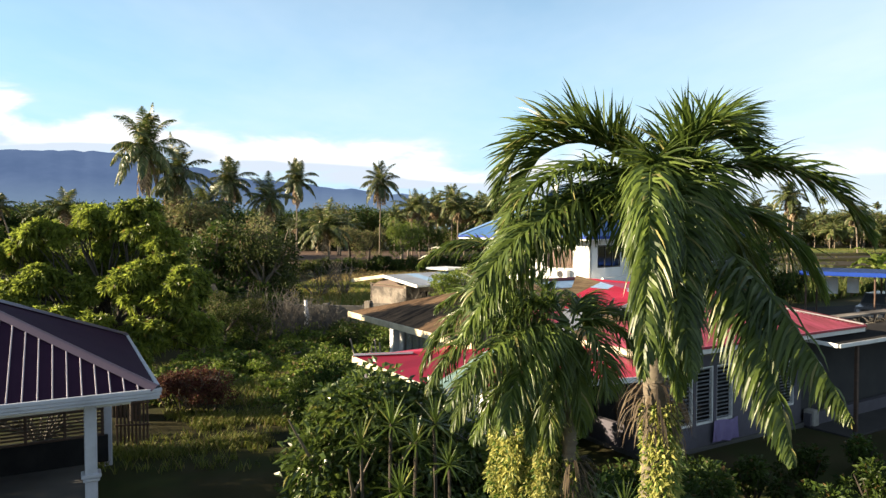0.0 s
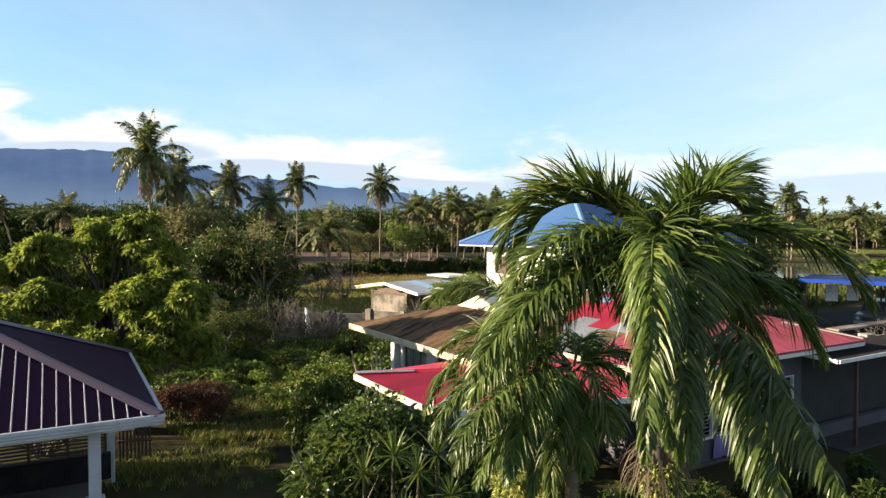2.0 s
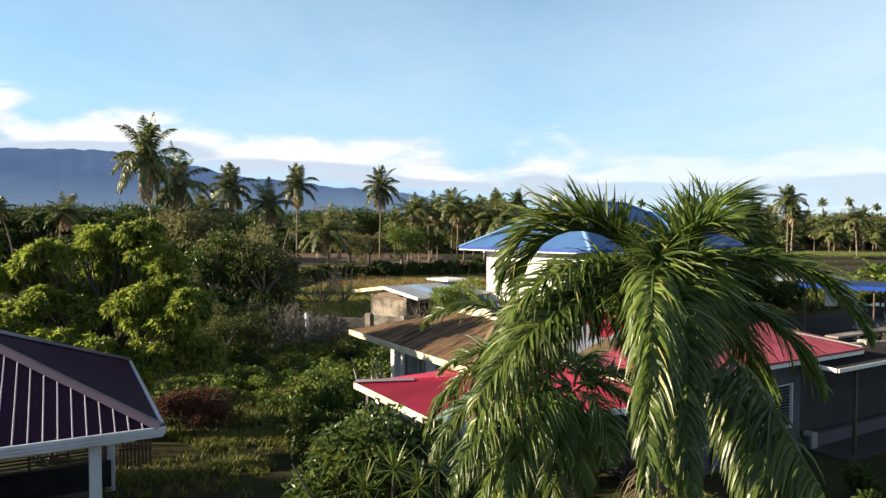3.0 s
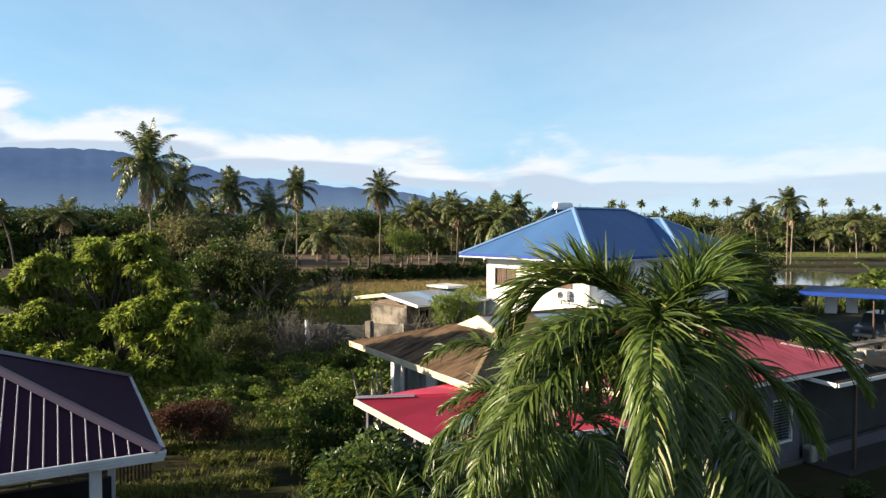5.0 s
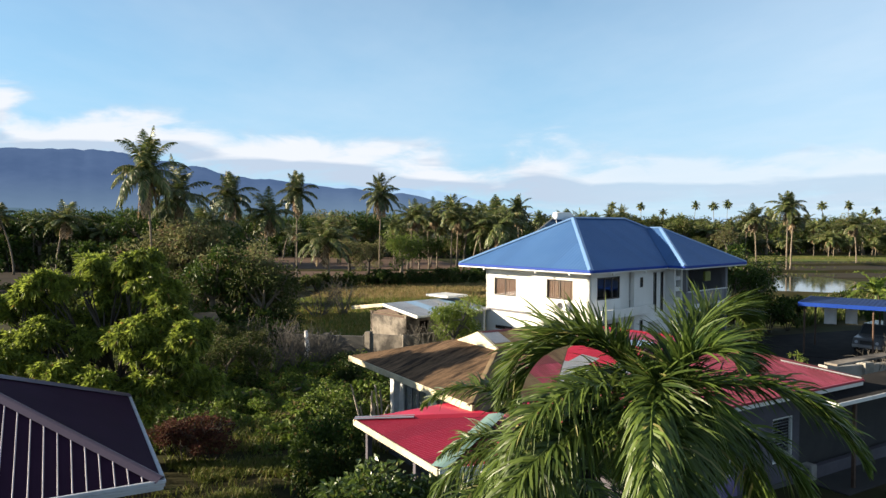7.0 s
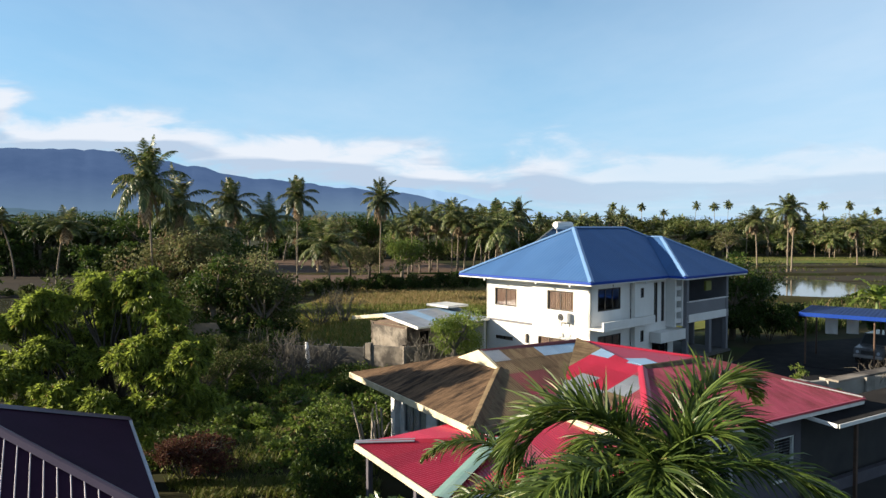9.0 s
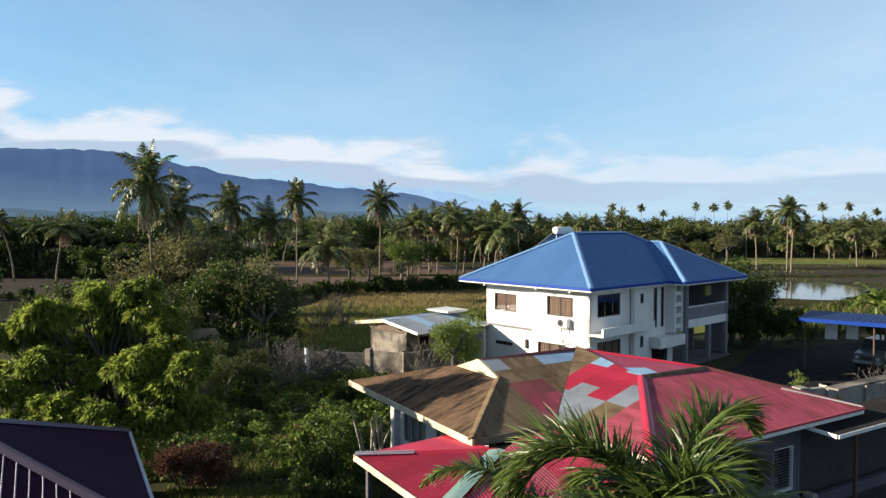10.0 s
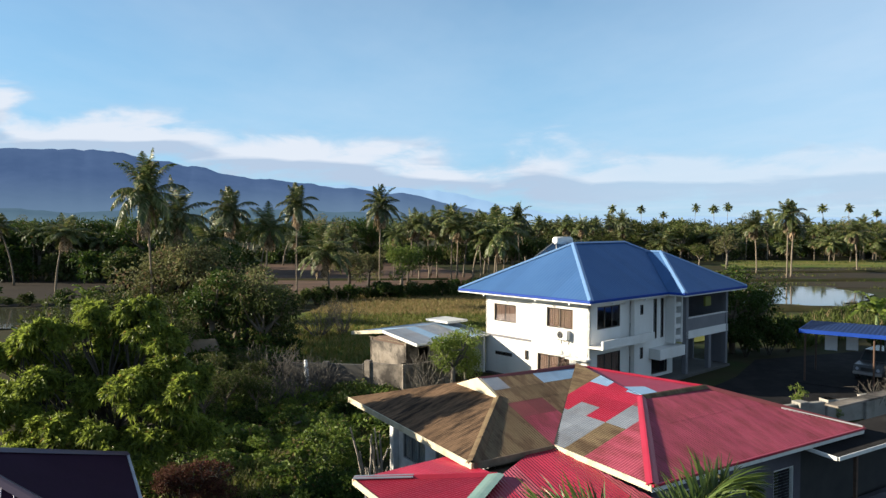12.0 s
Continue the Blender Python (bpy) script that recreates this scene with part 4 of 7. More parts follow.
def ac_unit(x, q, z0):
    m = Matrix.Translation((8.76, 40.84, 0)) @ Matrix.Rotation(math.atan2(0.667, 0.745), 4, "Z") @ Matrix.Translation((x, q, z0))
    A = thing("air_conditioner", m, "white outdoor air-conditioner unit on wall brackets", "air conditioner")
    part("casing", Geo().box(-0.34, -0.02, -0.42, 0.42, 0, 0.58, 0.03), M["white_paint"], A)
    g = Geo()
    ring = [(-0.345, 0.12 + 0.22 * math.cos(k * math.pi / 12), 0.3 + 0.22 * math.sin(k * math.pi / 12)) for k in range(25)]
    g.tube(ring, [0.018] * 25, 5, False)
    for r in (0.07, 0.14):
        g.tube([(-0.345, 0.12 + r * math.cos(k * math.pi / 8), 0.3 + r * math.sin(k * math.pi / 8)) for k in range(17)], [0.008] * 17, 4, False)
    part("fan_grille", g, M["steel"], A)
    # dark disc paints the unlit opening behind the grille
    part("fan_opening", Geo().tube([(-0.343, 0.12, 0.3), (-0.335, 0.12, 0.3)], [0.2, 0.2], 20), M["dark_inside"], A)
    for y in (-0.3, 0.3):
        part("bracket", Geo().box(-0.36, 0.0, y - 0.02, y + 0.02, -0.05, 0).box(-0.04, 0.0, y - 0.02, y + 0.02, -0.3, -0.05), M["steel"], A)


ac_unit(0.94, 2.65, 2.78)


def water_heater():
    m = Matrix.Translation((8.76, 40.84, 0)) @ Matrix.Rotation(math.atan2(0.667, 0.745), 4, "Z") @ Matrix.Translation((6.4, 7.2, 7.9))
    A = thing("solar_water_heater", m, "white solar water tank with a dark panel on the roof", "water heater")
    part("tank", Geo().tube([(-0.9, 0, 0.95), (-0.86, 0, 0.95), (0.86, 0, 0.95), (0.9, 0, 0.95)], [0.2, 0.27, 0.27, 0.2], 18), M["white_paint"], A, smooth=True)
    q = Matrix.Rotation(radians(35), 4, "X")
    part("panel", turned(Geo().box(-0.95, 0.95, -0.1, 1.9, -0.05, 0.04), Matrix.Translation((0, 0.2, 0.75)) @ Matrix.Rotation(radians(-32), 4, "X")), M["glass"], A, "dark blue collector panel")
    for x in (-0.7, 0.7):
        part("leg", Geo().box(x - 0.03, x + 0.03, -0.03, 0.03, -0.45, 0.75), M["steel"], A)
        part("leg", Geo().box(x - 0.03, x + 0.03, 1.5, 1.56, -1.2, -0.1), M["steel"], A)


water_heater()

# ---- the old house with the patched roof ----
OLD = Matrix.Translation((6.18, 20.2, 0)) @ Matrix.Rotation(math.atan2(0.512, 0.859), 4, "Z")


def old_house():
    H = thing("house", OLD, "old single-storey house with rusty patched sheet roof", "house")
    E, R = 2.3, 3.75
    G = -1.3
    roof = part("roof", Geo().box(-3.3, 0.2, 4.6, 14.1, 2.0, 2.06).box(0.2, 11.1, 0.2, 12.4, 2.0, 2.06), M["weathered_board"], H, "low hipped roof of rusty, red and grey sheets")
    Rr = random.Random(5)
    red = lambda c, r: M["faded_red_sheet"]

    def brown(c, r):
        return M["old_rust_sheet"]

    def tail(c, r):
        if c in (4, 5) and r < 2:
            return M["faded_red_sheet"]
        if c in (4, 5) and r == 2:
            return M["maroon_sheet"]
        if c > 6 and r > 3:
            return M["sky_sheet"]
        if c == 4 and r == 4:
            return M["zinc_sheet"]
        return M["rust_sheet"]

    def quilt(c, r):
        if c > 5 or (c == 5 and r > 4):
            return M["faded_red_sheet"]
        if c < 2 or (c == 5 and r < 3):
            return M["rust_sheet"]
        if c == 5 or r < 3 or (c == 3 and r == 3):
            return M["zinc_sheet"]
        if r > 5 and c in (2, 4):
            return M["sky_sheet"]
        return M["red_sheet"]
    hipL, hipR, peak = (3.9, 4.1, 3.54), (7.3, 4.0, 3.54), (5.0, 8.9, R)
    sheet_roof(roof, [(0, 0, E), (11.3, 0, E), hipR, hipL], red, 0.8, 2.6, 0.115, 0.0095)
    sheet_roof(roof, [(0, 4.4, E), (0, 0, E), hipL, peak], quilt, 1.0, 0.7, 0.115, 0.0095)
    sheet_roof(roof, [(-3.5, 4.3, E), (0, 4.4, E), peak, (-0.1, 8.9, R), (-0.17, 7.5, 3.3)], tail, 0.89, 0.95, 0.115, 0.0095)
    sheet_roof(roof, [(-3.5, 14.3, E), (-3.5, 4.3, E), (-0.17, 7.5, 3.3), (-0.17, 10.6, 3.3)], brown, 0.8, 1.9, 0.115, 0.0095)
    sheet_roof(roof, [(8.9, 13.4, E), (-3.5, 14.3, E), (-0.17, 10.6, 3.3), (-0.1, 8.9, R), peak], brown, 0.8, 2.4, 0.115, 0.0095)
    sheet_roof(roof, [(11.3, 0, E), (8.9, 13.4, E), peak], lambda c, r: M["rust_sheet"], 0.8, 2.4, 0.115, 0.0095)
    for f in (((11.3, 0, E), peak, hipR), (hipR, peak, hipL)):
        g = Geo()
        g.add([Vector(p) + Vector((0, 0, 0.012)) for p in f] + [Vector(p) - Vector((0, 0, 0.02)) for p in f], [(0, 1, 2), (5, 4, 3), (0, 3, 4, 1), (1, 4, 5, 2), (2, 5, 3, 0)])
        part("ridge_sheet", g, M["rust_sheet" if f[1] == peak and f[0] != hipR else "red_sheet"], roof)
    a, b, c = Vector(hipL), Vector(peak), Vector(hipR)
    quad = [a * p + b * q + c * (1 - p - q) for p, q in ((0.97, 0.0), (0.72, 0.27), (0.52, 0.2), (0.72, 0.0))]
    g = Geo()
    g.add([v + Vector((0, 0, 0.035)) for v in quad] + [v + Vector((0, 0, 0.015)) for v in quad], [(0, 1, 2, 3), (7, 6, 5, 4), (0, 4, 5, 1), (1, 5, 6, 2), (2, 6, 7, 3), (3, 7, 4, 0)])
    part("patch_sheet", g, M["sky_sheet"], roof, "pale blue patch sheet")
    # gablet
    part("gablet", Geo().box(-0.22, -0.12, 7.5, 10.4, 3.2, 3.32, 0.01), M["cream_board"], roof)
    g = Geo()
    g.add([(-0.25, 7.35, 3.28), (-0.25, 10.5, 3.28), (-0.25, 8.9, 3.84), (-0.1, 7.35, 3.28), (-0.1, 10.5, 3.28), (-0.1, 8.9, 3.84)],
          [(0, 2, 1), (3, 4, 5), (0, 3, 5, 2), (1, 2, 5, 4), (0, 1, 4, 3)])
    part("gablet_board", g, M["cream_board"], roof, "cream-painted gable board")
    z = Vector((0, 0, 0.05))
    cap(roof, Vector((-3.5, 4.3, E)) + z, Vector((-0.17, 7.5, 3.3)) + z, M["rust_sheet"], 0.15)
    cap(roof, Vector((-0.25, 8.9, R)) + z, Vector(peak) + z, M["maroon_sheet"], 0.13)
    cap(roof, Vector((0, 0, E)) + z, Vector(hipL) + z, M["red_sheet"], 0.13, label="bright red hip flashing")
    cap(roof, Vector(hipL) + z, Vector(hipR) + z, M["rust_sheet"], 0.14)
    cap(roof, Vector(hipR) + z, Vector((11.3, 0, E)) + z, M["maroon_sheet"], 0.12)
    cap(roof, Vector(peak) + z, Vector(hipR) + z, M["red_sheet"], 0.07)
    g = Geo()
    p, q = Vector((0.05, 4.42, E + 0.03)), Vector((4.9, 8.8, R + 0.02))
    s = (q - p).cross(Vector((0, 0, 1))).normalized() * 0.07
    g.add([p - s, p + s, q + s, q - s], [(0, 1, 2, 3)])
    part("valley_gutter", g, M["dark_inside"], roof, "black valley gutter")
    # fascias
    board(roof, (-3.52, 14.3, E + 0.02), (-3.52, 4.28, E + 0.02), 0.24, 0.05, M["cream_board"], label="peeling cream fascia board")
    board(roof, (-3.5, 4.27, E + 0.02), (0, 4.37, E + 0.02), 0.26, 0.05, M["weathered_board"], label="bare weathered fascia board")
    board(roof, (-0.03, 4.4, E + 0.02), (-0.03, 0, E + 0.02), 0.2, 0.05, M["cream_board"])
    board(roof, (-0.03, -0.03, E + 0.04), (11.3, -0.03, E + 0.04), 0.08, 0.1, M["red_sheet"], "gutter", 0.0, "dark red roof edge")
    board(roof, (-0.03, 0.02, E - 0.05), (11.3, 0.02, E - 0.05), 0.16, 0.05, M["white_paint"], label="white fascia board")
    board(roof, (11.32, 0, E + 0.02), (8.92, 13.4, E + 0.02), 0.2, 0.05, M["white_paint"])
    board(roof, (9.2, 2.0, 2.95), (11.25, 0.05, E + 0.1), 0.1, 0.2, M["white_paint"], "edge_flashing")
    # walls
    t = 0.18
    zt = 2.0
    left = Matrix(((0, 1, 0, 0), (-1, 0, 0, 0), (0, 0, 1, 0), (0, 0, 0, 1)))
    part("wall", turned(wall_with_holes(0, 7.2, G, zt, [(0.7, 2.6, 0.2, 1.75), (3.4, 5.0, 0.2, 1.75)], 0, t), Matrix.Translation((-2.25, 12.2, 0)) @ left), M["whitewash"], H)
    for x, w in ((0.7, 1.9), (3.4, 1.6)):
        window(H, Matrix.Translation((-2.25, 12.2, 0)) @ left @ Matrix.Translation((x, 0, 0.2)), w, 1.55, 3, True, 0.06, "steel", "cloth_white")
    part("column", Geo().box(-2.5, -2.15, 11.9, 12.25, G, zt), M["whitewash"], H)
    # wall is coloured dark to stand in for the shade under the porch
    part("wall", wall_with_holes(-2.25, 0.8, G, zt, [(-1.8, -0.8, G, 0.8)], 5.0, 5.0 + t), M["shaded_concrete"], H)
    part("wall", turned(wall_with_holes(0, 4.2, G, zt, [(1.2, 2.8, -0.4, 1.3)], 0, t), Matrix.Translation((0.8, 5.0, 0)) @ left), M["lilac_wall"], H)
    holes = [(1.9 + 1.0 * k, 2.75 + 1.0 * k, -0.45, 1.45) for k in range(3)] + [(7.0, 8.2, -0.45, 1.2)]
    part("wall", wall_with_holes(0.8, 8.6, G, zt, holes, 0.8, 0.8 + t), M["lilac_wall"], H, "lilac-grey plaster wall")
    for h in holes:
        w = part("window", Geo().box(h[0], h[1], 0.82, 0.95, h[2], h[2] + 0.06).box(h[0], h[1], 0.82, 0.95, h[3] - 0.06, h[3]).box(h[0], h[0] + 0.05, 0.82, 0.95, h[2], h[3]).box(h[1] - 0.05, h[1], 0.82, 0.95, h[2], h[3]),
                 M["white_paint"], H, "louvred glass window")
        n = 14
        for k in range(n):
            zz = h[2] + 0.12 + (h[3] - h[2] - 0.22) * k / (n - 1)
            mm = Matrix.Translation((0, 0.9, zz)) @ Matrix.Rotation(radians(-38), 4, "X")
            part("louvre", Geo().box(h[0] + 0.06, h[1] - 0.06, -0.06, 0.06, -0.003, 0.003, 0.001, mm), M["louvre"], w)
    part("wall", wall_with_holes(8.6, 10.4, G, zt, [(9.0, 10.0, G, 0.9)], 2.4, 2.4 + t), M["lilac_wall"], H)
    # unseen near-black partitions stand in for the dark rooms behind the windows
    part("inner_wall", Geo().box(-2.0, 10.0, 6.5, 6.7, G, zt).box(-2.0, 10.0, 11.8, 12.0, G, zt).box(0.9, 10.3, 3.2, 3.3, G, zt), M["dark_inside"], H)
    part("plinth", Geo().box(-3.0, 10.6, 4.9, 12.4, G - 0.4, G + 0.15).box(0.7, 10.6, 0.7, 4.9, G - 0.4, G + 0.15), M["shaded_concrete"], H)
    part("terrace_kerb", Geo().box(8.7, 15.0, 0.5, 0.75, G - 0.3, G + 0.5), M["lilac_wall"], H, "low grey-blue terrace kerb")
    part("kerb_block", Geo().box(8.8, 9.15, 0.42, 0.83, G - 0.3, G + 0.62, 0.03), M["concrete"], H)
    # annex on the far side of the terrace
    an = part("annex_roof", Geo().box(8.0, 20.0, -0.9, 1.0, 1.92, 1.98, 0.005), M["weathered_board"], H, "dark flat annex roof with white edge")
    sheet_roof(an, [(8.0, -0.9, 2.0), (20.0, -0.9, 2.0), (20.0, 1.0, 2.1), (8.0, 1.0, 2.1)], lambda c, r: M["dark_shade_grey"], 0.9, 2.0, 0.115, 0.0095)
    board(an, (8.0, -0.93, 2.03), (20.0, -0.93, 2.03), 0.14, 0.05, M["white_paint"])
    board(an, (7.97, 1.0, 2.13), (7.97, -0.9, 2.03), 0.14, 0.05, M["white_paint"])
    part("edge_board", Geo().box(14.2, 19.0, 2.6, 3.2, 2.05, 2.14), M["old_plaster"], an, "weathered cream ledge")
    # added near-black wall and floor stand in for the shade under the annex
    part("annex_wall", Geo().box(8.7, 20.0, 0.95, 1.1, G, 1.9), M["dark_inside"], H, "near-black wall added for the shade under the annex")
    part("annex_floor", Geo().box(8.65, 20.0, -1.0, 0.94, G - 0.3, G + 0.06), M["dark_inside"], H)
    for p in (9.5, 12.0, 14.6, 17.2):
        part("post", Geo().box(p - 0.06, p + 0.06, -0.75, -0.63, G, 1.95), M["dark_wood"], H)
    # red lean-to porch round the corner
    COR = 0.6
    pr = part("porch_roof", Geo().box(-6.5, -0.2, COR + 0.2, 4.6, 1.78, 1.84, 0.005), M["weathered_board"], H, "bright red lean-to roof")
    T, cor, far, back = (-3.3, 3.2, 2.24), (-6.95, COR, 1.98), (-7.0, 5.7, 2.0), (-3.3, 6.2, 1.95)
    mats = lambda c, r: M["red_sheet"]
    sheet_roof(pr, [far, cor, T], mats, 0.8, 5.0, 0.115, 0.0095)
    sheet_roof(pr, [back, far, T], mats, 0.8, 5.0, 0.115, 0.0095)
    sheet_roof(pr, [cor, (0.0, -1.0, 1.9), (0.0, 4.4, 2.2), (-0.2, 4.9, 2.22), T], lambda c, r: M["red_sheet"] if c % 4 else M["faded_red_sheet"], 0.8, 5.0, 0.115, 0.0095)
    cap(pr, Vector(far) + z, Vector(T) + z, M["red_sheet"], 0.1)
    g = Geo()
    p, q = Vector(T) + Vector((0, 0, 0.05)), Vector(cor) + Vector((0, 0, 0.05))
    d = (q - p).normalized()
    s = d.cross(Vector((0, 0, 1))).normalized()
    g.add([p - s * 0.24, p + s * 0.24, q + s * 0.24, q - s * 0.24, p - s * 0.05 + z * 0.4, p + s * 0.05 + z * 0.4, q + s * 0.05 + z * 0.4, q - s * 0.05 + z * 0.4],
          [(0, 4, 7, 3), (4, 5, 6, 7), (5, 1, 2, 6)])
    part("hip_flashing", g, M["green_sheet"], pr, "grey-green hip flashing")
    board(pr, Vector(far) + z * 1.6, Vector(far).lerp(Vector(T), 0.42) + z * 1.4, 0.03, 0.3, M["zinc_sheet"], "edge_sheet", 0.0, "grey edge sheet")
    board(pr, (-7.02, 5.72, 2.03), (-6.97, COR, 2.0), 0.2, 0.05, M["cream_board"], label="pinkish cream fascia board")
    board(pr, (-6.95, COR - 0.03, 2.0), (0.0, -1.03, 1.92), 0.16, 0.05, M["white_paint"])
    for p in ((-6.7, 5.3), (-6.7, 2.2), (-6.6, COR + 0.3), (-3.4, -0.2), (-0.2, -0.7)):
        part("post", Geo().box(p[0] - 0.08, p[0] + 0.08, p[1] - 0.08, p[1] + 0.08, G - 0.2, 1.9), M["lilac_wall"], H)
    return H


old_house()


# ---- the shed and garden walls ----


def shed():
    m = Matrix.Translation((-1.6, 44.4, 0)) @ Matrix.Rotation(math.atan2(0.667, 0.745), 4, "Z")
    H = thing("shed", m, "small plastered shed with a pale grey gabled metal roof", "shed")
    G = -0.9
    e, r, Rg, w = 2.28, 2.78, 3.7, 7.45
    roof = part("roof", Geo().box(0.2, 6.5, 1.4, 5.6, 2.1, 2.15), M["weathered_board"], H, "pale grey sheet roof with white edges")
    mats = lambda c, q: M["sky_sheet"] if c in (2, 5) else M["zinc_sheet"]
    sheet_roof(roof, [(0, 0, e), (6.7, 0, e), (6.7, Rg, r), (0, Rg, r)], mats, 0.9, 4, 0.115, 0.007)
    sheet_roof(roof, [(6.7, w, e), (0, w, e), (0, Rg, r), (6.7, Rg, r)], mats, 0.9, 4, 0.115, 0.007)
    board(roof, (-0.02, -0.02, e + 0.04), (-0.02, Rg, r + 0.04), 0.2, 0.06, M["white_paint"], "barge_board")
    board(roof, (-0.02, Rg, r + 0.04), (-0.02, w, e + 0.04), 0.24, 0.06, M["cream_board"], "barge_board", 0.0, "stained pale barge board")
    board(roof, (0, -0.03, e + 0.02), (6.7, -0.03, e + 0.02), 0.13, 0.05, M["white_paint"])
    part("upper_roof", Geo().box(4.6, 6.6, 2.2, 4.6, 2.95, 3.1, 0.02), M["white_paint"], roof, "small white raised roof slab")
    left = Matrix(((0, 1, 0, 0), (-1, 0, 0, 0), (0, 0, 1, 0), (0, 0, 0, 1)))
    part("wall", turned(wall_with_holes(0, 4.0, G, 1.95, [], 0, 0.18), Matrix.Translation((0.25, 5.5, 0)) @ left), M["old_plaster"], H, "stained plaster wall")
    g = Geo()
    g.add([(0.3, 1.5, 1.95), (0.3, 5.5, 1.95), (0.3, Rg, 2.62), (0.4, 1.5, 1.95), (0.4, 5.5, 1.95), (0.4, Rg, 2.62)], [(0, 2, 1), (3, 4, 5), (0, 3, 5, 2), (1, 2, 5, 4), (0, 1, 4, 3)])
    # solid dark plate stands in for the shade inside the open gable
    part("gable", g, M["dark_wood"], H, "dark plate for the shade in the open gable")
    part("wall", wall_with_holes(0.25, 6.3, G, 2.1, [(1.3, 2.3, 0.5, 1.7)], 1.5, 1.7), M["old_plaster"], H)
    part("wall", wall_with_holes(0.25, 6.3, G, 2.1, [], 5.3, 5.5), M["old_plaster"], H)
    # unseen near-black partition stands in for the dark inside the shed
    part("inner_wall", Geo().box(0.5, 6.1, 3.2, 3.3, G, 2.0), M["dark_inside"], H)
    part("wall", Geo().box(6.3, 6.5, 0.3, 5.4, G, 2.1), M["white_wall"], H)


shed()


def masonry_wall(name, pts, h, t, mat, label, posts=0):
    """A garden wall along a line, with coping and piers."""
    W = thing(name, Matrix.Identity(4), label, "wall")
    for p, q in zip(pts, pts[1:]):
        p, q = Vector(p), Vector(q)
        d = q - p
        m = Matrix.Translation((p.x, p.y, 0)) @ Matrix.Rotation(math.atan2(d.y, d.x), 4, "Z")
        zb = min(gz(p.x, p.y), gz(q.x, q.y))
        part("panel", Geo().box(0, d.length, -t / 2, t / 2, zb - 0.3, h, 0.02, m), mat, W)
        for k in range(posts + 1):
            x = d.length * k / max(posts, 1)
            part("pier", Geo().box(x - t, x + t, -t, t, zb - 0.3, h + 0.12, 0.02, m), mat, W)
    return W


# darker concrete stands in for the shade on this wall
masonry_wall("garden_wall", [(-10.2, 45.3), (-4.9, 44.4)], 1.0, 0.2, M["shaded_concrete"], "tall stained concrete block garden wall beside the shed", 2)
masonry_wall("garden_wall", [(-4.7, 43.9), (-2.4, 42.9), (0.2, 45.0)], 1.25, 0.2, M["old_plaster"], "cracked concrete block garden wall before the shed", 1)
masonry_wall("garden_wall", [(15.2, 34.9), (20.5, 36.7), (28, 39.0), (40, 43.0)], 0.62, 0.3, M["concrete"], "low sunlit concrete wall along the driveway", 3)
# concrete in the house's shadow: the shade is in the near-black base
patch("driveway", [(13, 39.5), (16, 36.5), (30, 41), (48, 46), (44, 60), (24, 53), (20, 47)], -0.36, M["dark_shade_grey"], "dark shaded concrete driveway", "road", 0.5)

# ---- the pavilion with the violet roof ----


